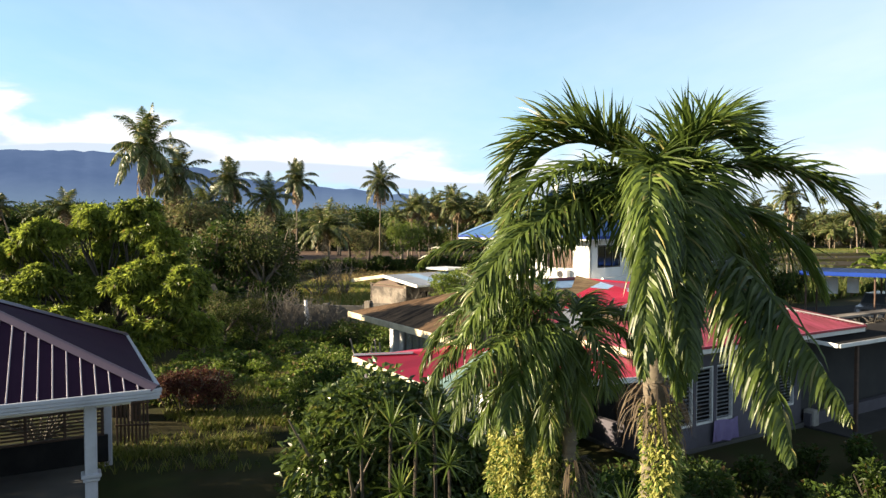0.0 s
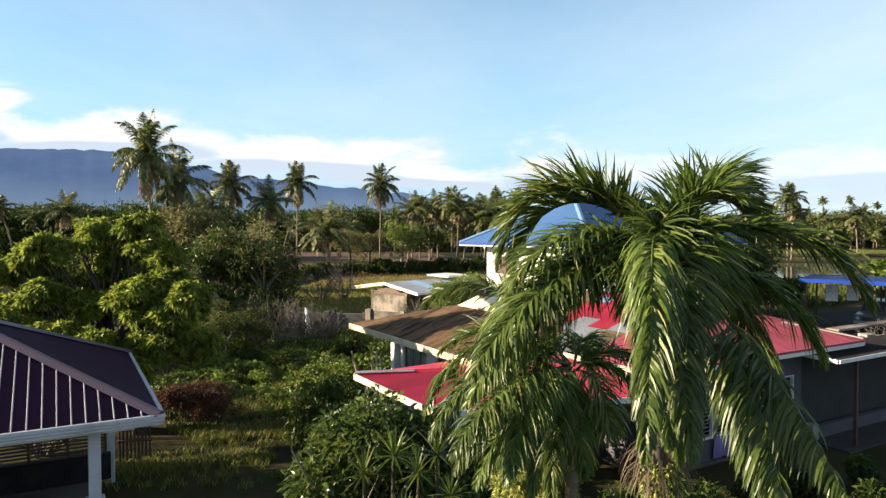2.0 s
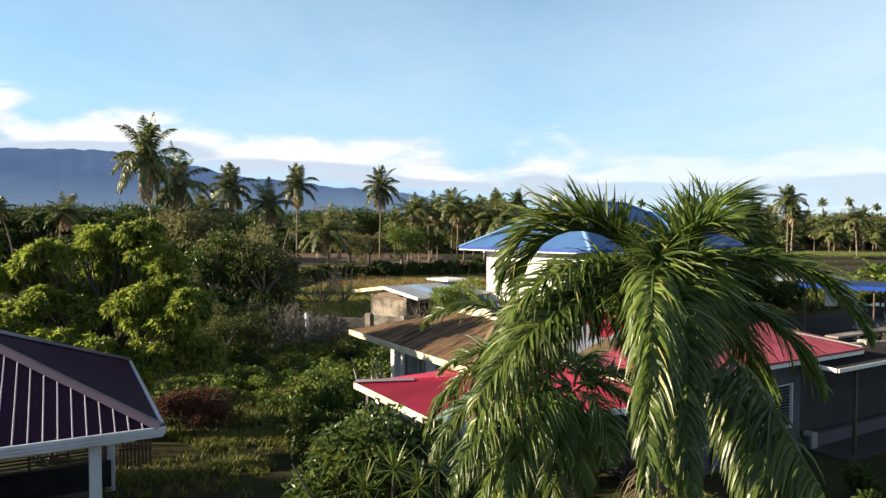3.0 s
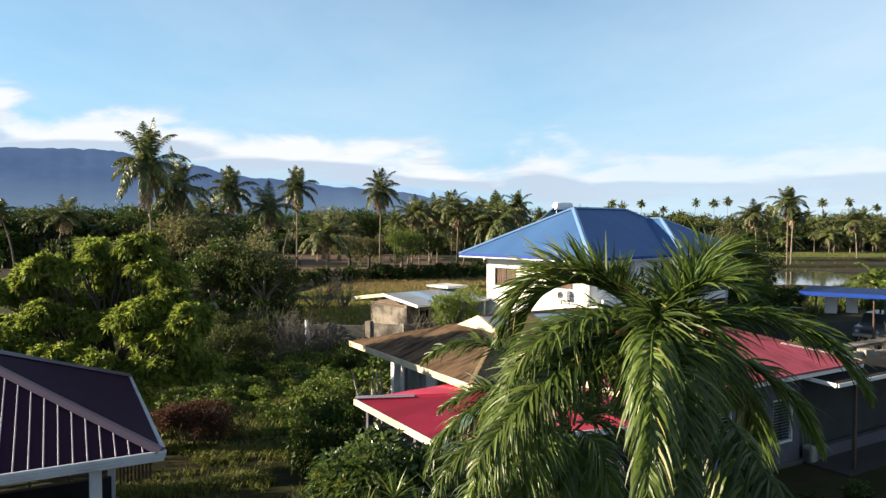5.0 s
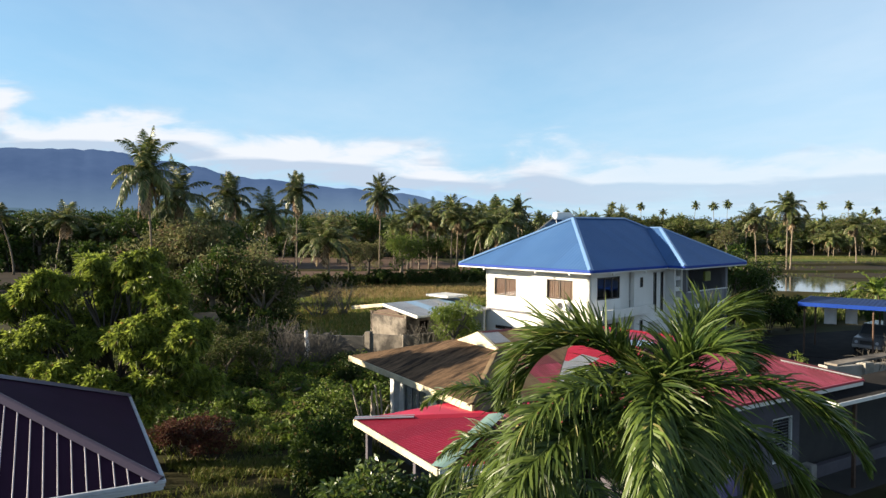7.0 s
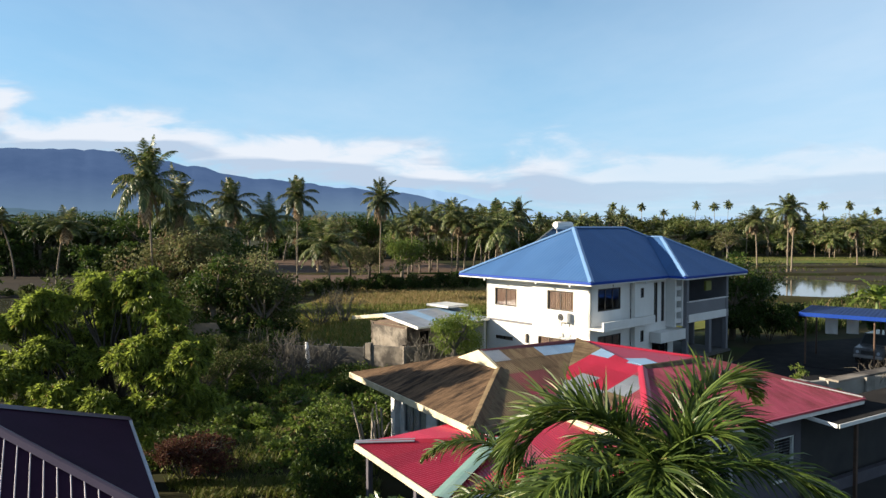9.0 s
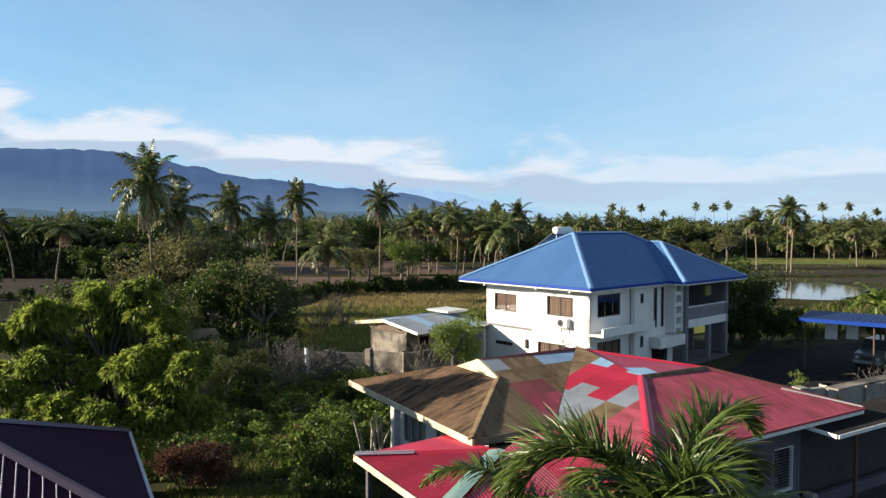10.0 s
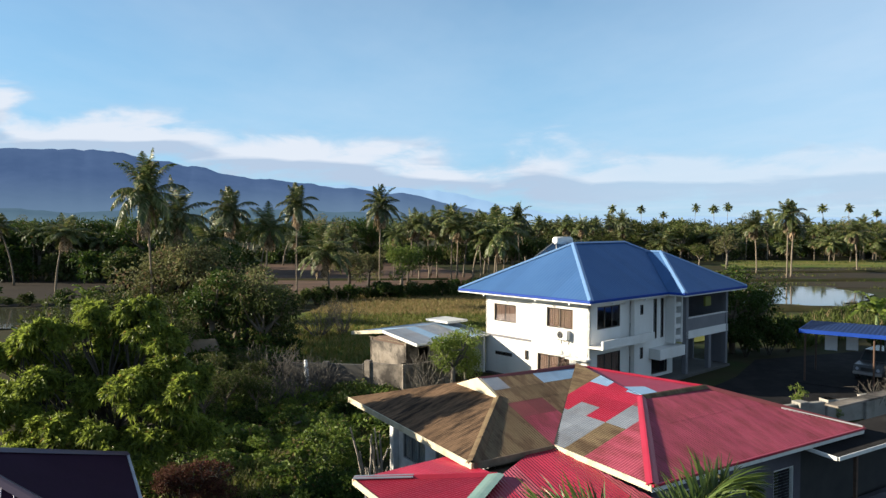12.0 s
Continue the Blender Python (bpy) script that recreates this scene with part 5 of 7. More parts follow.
def pavilion():
    C, F = Vector((-6.02, 14.7, 2.6)), Vector((-10.1, 22.1, 2.6))
    ax = (F - C).normalized()
    ang = math.atan2(ax.y, ax.x)
    Hh = thing("pavilion", Matrix.Translation((C.x, C.y, 0)) @ Matrix.Rotation(ang, 4, "Z"),
               "open garden pavilion with a violet ribbed metal roof", "pavilion")
    E, n, w = 2.6, 8.45, 8.45
    s = 0.48
    pk = (n / 2, w / 2, E + s * n / 2)
    A, B, Cc, D = (0, 0, E), (n, 0, E), (n, w, E), (0, w, E)
    roof = part("roof", Geo().box(0.1, n - 0.1, 0.1, w - 0.1, E - 0.14, E - 0.08), M["white_paint"], Hh, "violet ribbed metal roof")
    for f in ((A, B, pk), (B, Cc, pk), (Cc, D, pk), (D, A, pk)):
        P = [Vector(p) for p in f]
        u = (P[1] - P[0]).normalized()
        nr = u.cross(P[2] - P[0]).normalized()
        nr = nr if nr.z > 0 else -nr
        v = nr.cross(u)
        v = v if v.z > 0 else -v
        top = (P[2] - P[0]).dot(v)
        g = Geo()
        g.add([*P, *[p - nr * 0.03 for p in P]], [(0, 1, 2), (5, 4, 3)])
        part("roof_sheet", g, M["violet_sheet"], roof)
        # ribs only on the sunlit side; faces seen in shade are left plain
        k = 0.2 if f[1] == A or f[0] == Cc else n
        while k < n - 0.1:
            h = top * (1 - abs(k - n / 2) / (n / 2)) - 0.05
            if h > 0.1:
                mm = Matrix.Translation(P[0] + u * k) @ Matrix((u, v, nr)).transposed().to_4x4()
                part("rib", Geo().box(-0.014, 0.014, 0.02, h, 0.0, 0.035, 0.006, mm), M["lit_seam"], roof)
            k += 0.262
    for c in (A, B, Cc, D):
        cap(roof, Vector(c) + Vector((0, 0, 0.05)), Vector(pk) + Vector((0, 0, 0.05)), M["violet_cap"], 0.12, "hip_cap")
    for p, q in ((A, B), (B, Cc), (Cc, D), (D, A)):
        d = (Vector(q) - Vector(p))
        m = Matrix.Translation(p) @ Matrix.Rotation(math.atan2(d.y, d.x), 4, "Z")
        gt = part("gutter", Geo().box(-0.04, d.length + 0.04, -0.075, 0.01, -0.06, 0.025, 0.012, m), M["gutter"], roof, "pale grey-blue gutter")
        part("fascia", Geo().box(-0.03, d.length + 0.03, -0.06, 0.03, -0.13, -0.062, 0.01, m), M["gutter"], gt)
        part("fascia", Geo().box(0, d.length, -0.03, 0.03, -0.2, -0.132, 0.01, m), M["gutter"], gt)
    for x, y in ((0.55, 1.28), (n - 0.6, 0.6), (n - 0.6, w - 0.6), (0.6, w - 0.6), (0.55, w / 2)):
        post = part("post", Geo().box(x - 0.12, x + 0.12, y - 0.12, y + 0.12, -1.4, E - 0.14, 0.02), M["gutter"], Hh)
        part("base_moulding", Geo().box(x - 0.19, x + 0.19, y - 0.19, y + 0.19, 0.78, 0.86, 0.02).box(x - 0.16, x + 0.16, y - 0.16, y + 0.16, 0.7, 0.78, 0.02), M["gutter"], post)
        part("capital", Geo().box(x - 0.16, x + 0.16, y - 0.16, y + 0.16, E - 0.3, E - 0.2, 0.02), M["gutter"], post)
    part("ring_beam", Geo().box(0.45, n - 0.5, 0.5, 0.7, E - 0.36, E - 0.14).box(0.45, 0.65, 0.7, w - 0.5, E - 0.36, E - 0.14), M["white_paint"], Hh)
    part("floor", Geo().box(0.35, n - 0.4, 1.0, w - 0.2, -1.6, -1.1, 0.03), M["shaded_concrete"], Hh)
    part("ceiling", Geo().box(0.5, n - 0.5, 0.7, w - 0.5, E - 0.18, E - 0.15), M["dark_wood"], Hh)
    # unseen wall, added to block the low sun from the ground beyond
    part("wall", Geo().box(0.5, n - 0.6, w - 0.7, w - 0.5, -1.3, E - 0.15), M["grey_wall"], Hh, "plain grey wall added to block low sun")
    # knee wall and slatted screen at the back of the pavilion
    # knee wall takes the near-black grey for the shade under the roof
    part("knee_wall", Geo().box(n - 0.9, n - 0.7, 0.6, w - 0.6, -1.1, -0.3), M["dark_shade_grey"], Hh, "dark cement knee wall")
    scr = part("screen_rail", Geo().box(n - 0.86, n - 0.74, 0.7, w - 0.6, -0.3, -0.23).box(n - 0.86, n - 0.74, 0.7, w - 0.6, 0.48, 0.55), M["dark_wood"], Hh, "dark wooden slatted screen")
    for k in range(8):
        y = 0.75 + (w - 1.4) * k / 7
        part("screen_post", Geo().box(n - 0.86, n - 0.74, y - 0.04, y + 0.04, -0.3, 0.6), M["dark_wood"], scr)
    for k in range(6):
        part("slat", Geo().box(n - 0.82, n - 0.79, 0.7, w - 0.6, -0.16 + 0.105 * k, -0.1 + 0.105 * k, 0.006), M["dark_wood"], scr)
    return Hh


pavilion()


def picket_fence():
    F = thing("fence", Matrix.Translation((-10.9, 22.95, 0)) @ Matrix.Rotation(radians(10), 4, "Z"), "short weathered picket fence behind the pavilion", "fence")
    for z0 in (-0.6, 0.15):
        part("rail", Geo().box(0, 1.1, -0.02, 0.02, z0, z0 + 0.07), M["dark_wood"], F)
    for k in range(9):
        part("picket", Geo().box(0.02 + 0.12 * k, 0.09 + 0.12 * k, 0.02, 0.05, -1.3, 0.42 + U(-0.04, 0.04), 0.01), M["dark_wood"], F)


picket_fence()


# ---- the carport and what stands under it ----


def carport():
    m = Matrix.Translation((23.57, 45.67, 0)) @ Matrix.Rotation(math.atan2(-0.6, 0.8), 4, "Z")
    H = thing("carport", m, "long open carport with a blue metal roof", "carport")
    for x0, x1, mat in ((0, 4.0, "carport_shade_blue"), (4.0, 16.0, "carport_shade_blue")):
        r = part("roof", Geo().box(x0, x1, 0.05, 4.9, 2.9, 2.95, 0.005), M["white_paint"], H, "blue metal roof")
        sheet_roof(r, [(x0, 0, 3.1), (x1, 0, 3.1), (x1, 5, 3.12), (x0, 5, 3.12)], lambda c, q: M[mat], 1.0, 7, 0.26, 0.012)
        board(r, (x0, -0.03, 3.12), (x1, -0.03, 3.12), 0.26, 0.06, M["blue_trim"], "gutter")
    board(H, (-0.03, 5, 3.14), (-0.03, 0, 3.12), 0.26, 0.06, M["blue_trim"], "gutter")
    for x in (0.3, 4.2, 8.4, 12.6):
        for y in (0.3, 4.6):
            part("post", Geo().tube([(x, y, -0.6), (x, y, 2.95)], [0.06, 0.06], 10), M["dark_wood"], H)
    part("back_wall", Geo().box(4.4, 16, 4.65, 4.8, -0.6, 2.88), M["grey_wall"], H)
    # floor colour carries the carport's shade
    part("floor", Geo().box(-0.4, 16, -0.6, 6.2, -0.7, -0.32, 0.03), M["dark_shade_grey"], H)


carport()


def vehicle():
    m = Matrix.Translation((29.6, 46.8, -0.32)) @ Matrix.Rotation(radians(-140), 4, "Z")
    C = thing("jeep", m, "pale grey parked vehicle under the carport", "car")
    prof = [(-2.2, 0.45), (-2.2, 1.0), (-2.1, 1.75), (-1.9, 1.85), (0.5, 1.85), (1.15, 1.15), (2.0, 1.02), (2.15, 0.85), (2.15, 0.42)]
    g = Geo()
    n = len(prof)
    for s, k in ((-0.85, 0), (0.85, 1)):
        for x, z in prof:
            t = 0.9 if z > 1.2 else 1.0
            g.v.append((x, s * t, z))
    g.f += [tuple(range(n)), tuple(range(n, 2 * n))[::-1]] + [(i, (i + 1) % n, (i + 1) % n + n, i + n) for i in range(n)]
    body = part("body", g, M["car_paint"], C)
    w = Geo()
    w.add([(0.56, -0.68, 1.77), (0.56, 0.68, 1.77), (1.12, 0.74, 1.21), (1.12, -0.74, 1.21)], [(0, 1, 2, 3)])
    part("windscreen", turned(w, Matrix.Translation((0.02, 0, 0.02))), M["glass"], body)
    for s in (-1, 1):
        for x in (-1.4, -0.4):
            part("side_window", Geo().box(x - 0.42, x + 0.42, s * 0.80 - 0.012, s * 0.80 + 0.012, 1.25, 1.7, 0.01), M["glass"], body)
    part("bumper", Geo().box(2.1, 2.28, -0.85, 0.85, 0.4, 0.6, 0.04), M["steel"], C)
    part("grille", Geo().box(2.14, 2.18, -0.4, 0.4, 0.65, 0.88, 0.01), M["dark_inside"], C)
    for y in (-0.62, 0.62):
        part("headlight", Geo().tube([(2.12, y, 0.78), (2.18, y, 0.78)], [0.11, 0.1], 14), M["louvre"], C)
    for x in (-1.45, 1.4):
        for y in (-0.8, 0.8):
            wh = part("wheel", Geo().tube([(x, y - 0.1, 0.36), (x, y + 0.1, 0.36)], [0.36, 0.36], 20), M["rubber"], C)
            part("rim", Geo().tube([(x, y - 0.115, 0.36), (x, y + 0.115, 0.36)], [0.2, 0.2], 14), M["steel"], wh)


vehicle()


def laundry(x, y, z0, w, h, mat, label):
    g = Geo()
    n = 12
    ang = math.atan2(-0.6, 0.8)
    for k in range(n + 1):
        t = k / n
        for j in range(4):
            off = 0.05 * math.sin(t * 7 + j) * (j / 3)
            g.v.append((t * w, off, -h * j / 3))
    for k in range(n):
        for j in range(3):
            a = k * 4 + j
            g.f.append((a, a + 4, a + 5, a + 1))
    me = g.mesh("hanging_cloth", M[mat])
    ob = new("hanging_cloth", me)
    ob.matrix_basis = Matrix.Translation((x, y, z0)) @ Matrix.Rotation(ang, 4, "Z")
    sm = ob.modifiers.new("thick", "SOLIDIFY")
    sm.thickness = 0.01
    return tagged(ob, label, "laundry", "laundry under the carport")


laundry(26.0, 47.0, 2.6, 0.75, 1.1, "cloth_white", "white cloth hung to dry under the carport")
laundry(27.1, 46.4, 2.6, 0.7, 1.0, "cloth_white", "white cloth hung to dry under the carport")


def wall_cloth():
    g = Geo()
    n = 14
    for k in range(n + 1):
        for j in range(5):
            g.v.append((1.2 * k / n, 0.05 * math.sin(k * 1.1 + 0.4 * j) * (0.3 + 0.2 * j), -0.7 * j / 4 + 0.03 * math.sin(k * 0.5)))
    for k in range(n):
        for j in range(4):
            a = k * 5 + j
            g.f.append((a, a + 5, a + 6, a + 1))
    ob = new("hanging_cloth", g.mesh("hanging_cloth", M["lilac_cloth"]))
    ob.matrix_basis = OLD @ Matrix.Translation((3.6, 0.66, -0.36))
    ob.modifiers.new("thick", "SOLIDIFY").thickness = 0.01
    return tagged(ob, "lilac cloth hung under the louvred windows", "laundry")


wall_cloth()

# ---- palms, trees and undergrowth ----


def frond_geo(g, base, az, el, length, droop, pairs, leaf_len, leaf_w, hang, r, steps=2, rib=0.03, vee=0.35, dead=False, sweep=1.0, ragged=0.0, wind=(0, 0, 0), plume=0.12, bare=0.12):
    """A feather-shaped palm leaf: an arching rib with leaflets on both sides."""
    p = Vector(base)
    d = Vector((math.cos(az) * math.cos(el), math.sin(az) * math.cos(el), math.sin(el)))
    n = 14
    pts, ways = [p.copy()], [d.copy()]
    tw = r.uniform(-0.25, 0.25)
    for k in range(n):
        p = p + d * (length / n)
        d = (d + Vector((0, 0, -droop * (0.4 + 1.3 * k / n) / n * 2)) + Vector((-math.sin(az), math.cos(az), 0)) * tw * 0.04).normalized()
        pts.append(p.copy())
        ways.append(d.copy())
    g.tube(pts, [rib * (1 - 0.85 * k / n) for k in range(n + 1)], 4, False)
    for i in range(pairs):
        t = bare + (0.99 - bare) * (i + r.uniform(-0.2, 0.2)) / pairs
        k = min(int(t * n), n - 1)
        f = t * n - k
        q, w = pts[k].lerp(pts[k + 1], f), ways[k]
        s = w.cross(Vector((0, 0, 1)))
        if s.length < 0.05:
            s = Vector((-math.sin(az), math.cos(az), 0))
        s.normalize()
        upv = s.cross(w).normalized()
        prof = math.sin(math.pi * min(0.16 + 0.84 * t, 1)) ** 0.6 * (1.0 if t < 0.7 else 1.0 - 0.9 * (t - 0.7))
        for sg in (-1, 1):
            if dead and r.random() < 0.35:
                continue
            fw = (0.45 + 0.7 * t) * sweep
            way = (s * sg + w * fw * r.uniform(0.8, 1.2) + upv * (vee + r.uniform(-plume, plume)) + Vector((0, 0, -hang * r.uniform(0.2, 0.7))) + rand_dir(r) * ragged * r.random() + Vector(wind) * t).normalized()
            ln = leaf_len * prof * r.uniform(0.85, 1.1) + 0.02
            flat = (w - way * w.dot(way)).normalized()
            flat = (flat + way.cross(flat) * r.uniform(-0.9, 0.9)).normalized()
            g.blade(q, way, flat, ln, leaf_w * r.uniform(0.75, 1.2), hang * r.uniform(0.5, 1.1), steps)


def coconut(seed, h=14.0, lean=0.6, fronds=20, size=3.6, skirt=4, top_light=1.0):
    """A coconut palm: ringed trunk, green crown, dead leaves hanging below it."""
    r = random.Random(seed)
    T = thing("coconut_palm", Matrix.Identity(4), "tall coconut palm with a thin grey trunk", "palm", "coconut palms in the fields")
    a = r.uniform(0, 6.3)
    pts = [Vector((lean * (k / 9) ** 2 * math.cos(a), lean * (k / 9) ** 2 * math.sin(a), h * k / 9 - 0.3)) for k in range(10)]
    part("trunk", Geo().tube(pts, [0.135 - 0.005 * k + (0.09 if k == 0 else 0) for k in range(10)], 8), M["palm_bark"], T, smooth=True)
    hub = pts[-1]
    g = Geo()
    for k in range(fronds):
        t = k / fronds
        el = radians(82 - 118 * t ** 0.95 + r.uniform(-10, 12))
        frond_geo(g, hub + Vector((0, 0, 0.1)), k * 2.4 + r.uniform(-0.5, 0.5), el, size * r.uniform(0.8, 1.1), 0.5 + 0.75 * t + 0.3 * r.random(), 72, 1.1, 0.075, 0.5 + 0.6 * t, r, 3, 0.05, 0.05, False, 0.85, 0.35, (0.3, 0, 0))
    part("crown", g, M["coco_leaf"], T)
    g = Geo()
    for k in range(skirt):
        frond_geo(g, hub - Vector((0, 0, 0.2)), r.uniform(0, 6.3), radians(r.uniform(-82, -40)), size * r.uniform(0.6, 0.95), 2.2, 26, 0.8, 0.09, 0.9, r, 2, 0.05, 0.0, True)
    for k in range(9):
        v = rand_dir(r) * 0.3
        g.tube([hub + v + Vector((0, 0, -0.45)), hub + v + Vector((0, 0, -0.15))], [0.05, 0.14], 6)
    part("dry_skirt", g, M["coco_dry"], T, "brown dead fronds and nuts")
    return T


def clump(g, c, rad, n, size, r, droop=0.25, shell=0.55, wide=0.45, flat=1.0):
    """Leaves round a point, thicker towards the outside."""
    c = Vector(c)
    for _ in range(n):
        v = rand_dir(r)
        q = c + Vector((v.x, v.y, v.z * flat)) * rad * (shell + (1 - shell) * r.random()) * r.uniform(0.75, 1.08)
        w = (v + rand_dir(r) * 0.9 + Vector((0, 0, 0.1))).normalized()
        s = w.cross(rand_dir(r)).normalized()
        ln = size * r.uniform(0.6, 1.3)
        g.leaf(q, w, s, ln, ln * wide, droop * r.uniform(0.3, 1.5))


def limbs(g, base, h, r, n=5, spread=2.0, thick=0.2, fork=True):
    """A forked trunk; returns the ends of its limbs."""
    base = Vector(base)
    ends = []
    top = base + Vector((r.uniform(-0.3, 0.3), r.uniform(-0.3, 0.3), h * 0.42))
    g.tube([base - Vector((0, 0, 0.3)), base.lerp(top, 0.5) + Vector((r.uniform(-.1, .1), r.uniform(-.1, .1), 0)), top], [thick * 1.25, thick, thick * 0.8], 8)
    for k in range(n):
        a = 6.283 * k / n + r.uniform(-0.5, 0.5)
        e = top + Vector((math.cos(a) * spread * r.uniform(0.6, 1), math.sin(a) * spread * r.uniform(0.6, 1), h * r.uniform(0.25, 0.58)))
        m = top.lerp(e, 0.5) + Vector((math.cos(a), math.sin(a), -0.3)) * 0.2 * spread * 0.5
        g.tube([top, m, e], [thick * 0.6, thick * 0.4, thick * 0.15], 6, False)
        ends.append(e)
        if fork:
            for j in range(2):
                e2 = m + rand_dir(r, 0.5) * spread * 0.55
                g.tube([m, m.lerp(e2, 0.5), e2], [thick * 0.3, thick * 0.2, thick * 0.07], 5, False)
                ends.append(e2)
    return ends


def broad_tree(seed, h, spread, leaf, n, mat, name="tree", label="", cat="tree", group="", bark="bark", rad=0.5, wide=0.45):
    r = random.Random(seed)
    T = thing(name, Matrix.Identity(4), label, cat, group)
    g = Geo()
    ends = limbs(g, (0, 0, 0), h, r, 5 + seed % 3, spread, 0.035 * h)
    part("trunk", g, M[bark], T, smooth=True)
    g = Geo()
    ends.append(Vector((0, 0, h * 0.88)))
    for e in ends:
        clump(g, e + rand_dir(r) * 0.1 * h, spread * rad * r.uniform(0.7, 1.25), n // len(ends), leaf, r, 0.25, 0.5, wide, 0.8)
    part("crown", g, M[mat], T)
    return T


def shrub(seed, rad, h, leaf, n, mat, name="shrub", label="", group="", wide=0.45):
    r = random.Random(seed)
    T = thing(name, Matrix.Identity(4), label, "shrub", group)
    g = Geo()
    for k in range(6):
        a = k * 1.05 + r.uniform(-0.3, 0.3)
        g.tube([(0, 0, -0.2), (math.cos(a) * rad * 0.4, math.sin(a) * rad * 0.4, h * 0.45), (math.cos(a) * rad * 0.55, math.sin(a) * rad * 0.55, h * 0.66)], [0.04, 0.025, 0.01], 5, False)
    part("stem", g, M["bark_dark"], T)
    g = Geo()
    for k in range(9):
        a, q = r.uniform(0, 6.3), r.uniform(0.1, 0.75)
        clump(g, (math.cos(a) * rad * q, math.sin(a) * rad * q, h * r.uniform(0.3, 0.82)), rad * r.uniform(0.3, 0.5), n // 9, leaf, r, 0.25, 0.4, wide, 0.9)
    part("foliage", g, M[mat], T)
    return T


def at(x, y, s=1.0, turn=None, z=None, sz=None):
    return Matrix.Translation((x, y, gz(x, y) if z is None else z)) @ Matrix.Rotation(rnd.uniform(0, 6.28) if turn is None else turn, 4, "Z") @ Matrix.Diagonal((s, s, sz or s, 1))


def plant_row(protos, spots):
    """Puts the first plants in their spots, then copies in the rest."""
    used = set()
    for i, m in spots:
        if i in used:
            copy_thing(protos[i], m)
        else:
            protos[i].matrix_basis = m
            used.add(i)
    for i, p in enumerate(protos):
        if i not in used:
            for o in (*p.children_recursive, p):
                bpy.data.objects.remove(o)


# coconut palms, singly placed: crown height over ground sets the scale
PH = 14.0
palms = [coconut(11, PH, 0.6, 28, 4.6, 14), coconut(12, PH, 0.3, 24, 4.3, 14), coconut(13, PH, 1.2, 21, 4.1, 12), coconut(14, PH, 0.5, 22, 4.3, 22),
         coconut(15, 7.2, 0.4, 26, 4.6, 8), coconut(16, PH, 1.8, 15, 3.4, 3), coconut(17, 22.0, 1.0, 18, 3.2, 3)]
spots = []


def palm_at(i, px, dist, crown, fat=1.0):
    """px: sideways tangent of the bearing; crown: height of the hub over sea level of the plan."""
    x = px * dist
    g = gz(x, dist)
    base = {4: 7.2, 6: 22.0}.get(i, PH)
    spots.append((i, at(x, dist, fat, None, g, (crown - g) / base)))


for i, px, dist, crown, fat in (
        (0, -0.418, 57, 12.6, 0.68), (3, -0.386, 61, 10.8, 0.75), (3, -0.338, 70, 10.8, 0.85), (1, -0.307, 85, 11.8, 0.75), (3, -0.256, 85, 12.2, 0.8),
        (1, -0.211, 104, 15.0, 0.85), (4, -0.164, 98, 6.2, 1.0), (1, -0.0915, 108, 15.0, 0.85), (2, -0.56, 96, 9.0, 0.9), (5, -0.62, 120, 10, 1.0),
        (3, -0.034, 132, 11.2, 1.0), (3, -0.008, 138, 11.8, 1.0), (1, 0.012, 130, 11.5, 1.0), (2, 0.03, 140, 12.8, 1.0), (3, 0.055, 136, 11.0, 1.0), (1, 0.078, 142, 11.4, 1.0),
        (2, 0.1, 150, 11.4, 1.0), (3, -0.02, 150, 10.8, 1.0), (5, 0.12, 160, 11.8, 1.0), (5, 0.043, 128, 9.6, 0.9), (4, 0.075, 126, 7.5, 1.0),
        (1, 0.497, 138, 14.0, 1.0), (5, 0.503, 139, 12.6, 0.9), (3, 0.453, 150, 12.6, 1.05), (3, 0.598, 154, 10.8, 1.1), (2, 0.186, 190, 15.0, 1.0), (3, 0.2, 185, 12.5, 1.0), (3, -0.045, 140, 11.4, 1.0), (3, 0.02, 128, 10.6, 1.0), (3, 0.066, 134, 11.4, 1.0), (3, 0.088, 139, 10.4, 1.0), (0, 0.11, 145, 11.0, 0.9)):
    palm_at(i, px, dist, crown + (1.5 if -0.05 < px < 0.14 else 0), fat * 1.22)
rp = random.Random(21)
for k in range(140):
    px = 0.06 + (k / 140) * 0.68 + rp.uniform(-0.012, 0.012)
    dist = rp.uniform(205, 300)
    palm_at(rp.choice((1, 2, 3, 3, 5, 0)), px, dist, rp.uniform(8.5, 12.5), rp.uniform(0.85, 1.15))
for k in range(12):
    palm_at(6, 0.26 + k * 0.032 + rp.uniform(-0.015, 0.015), rp.uniform(300, 350), rp.uniform(17.5, 22.5), rp.uniform(0.85, 1.1))
for k in range(70):
    palm_at(rp.choice((4, 4, 3)), 0.03 + (k / 70) * 0.7 + rp.uniform(-0.012, 0.012), rp.uniform(196, 240), rp.uniform(3.2, 6.5), rp.uniform(0.8, 1.1))
for k in range(22):
    palm_at(rp.choice((2, 3, 5)), -0.7 + k * 0.033 + rp.uniform(-0.012, 0.012), rp.uniform(130, 200), rp.uniform(8.0, 11.5), rp.uniform(0.8, 1.0))
plant_row(palms, spots)

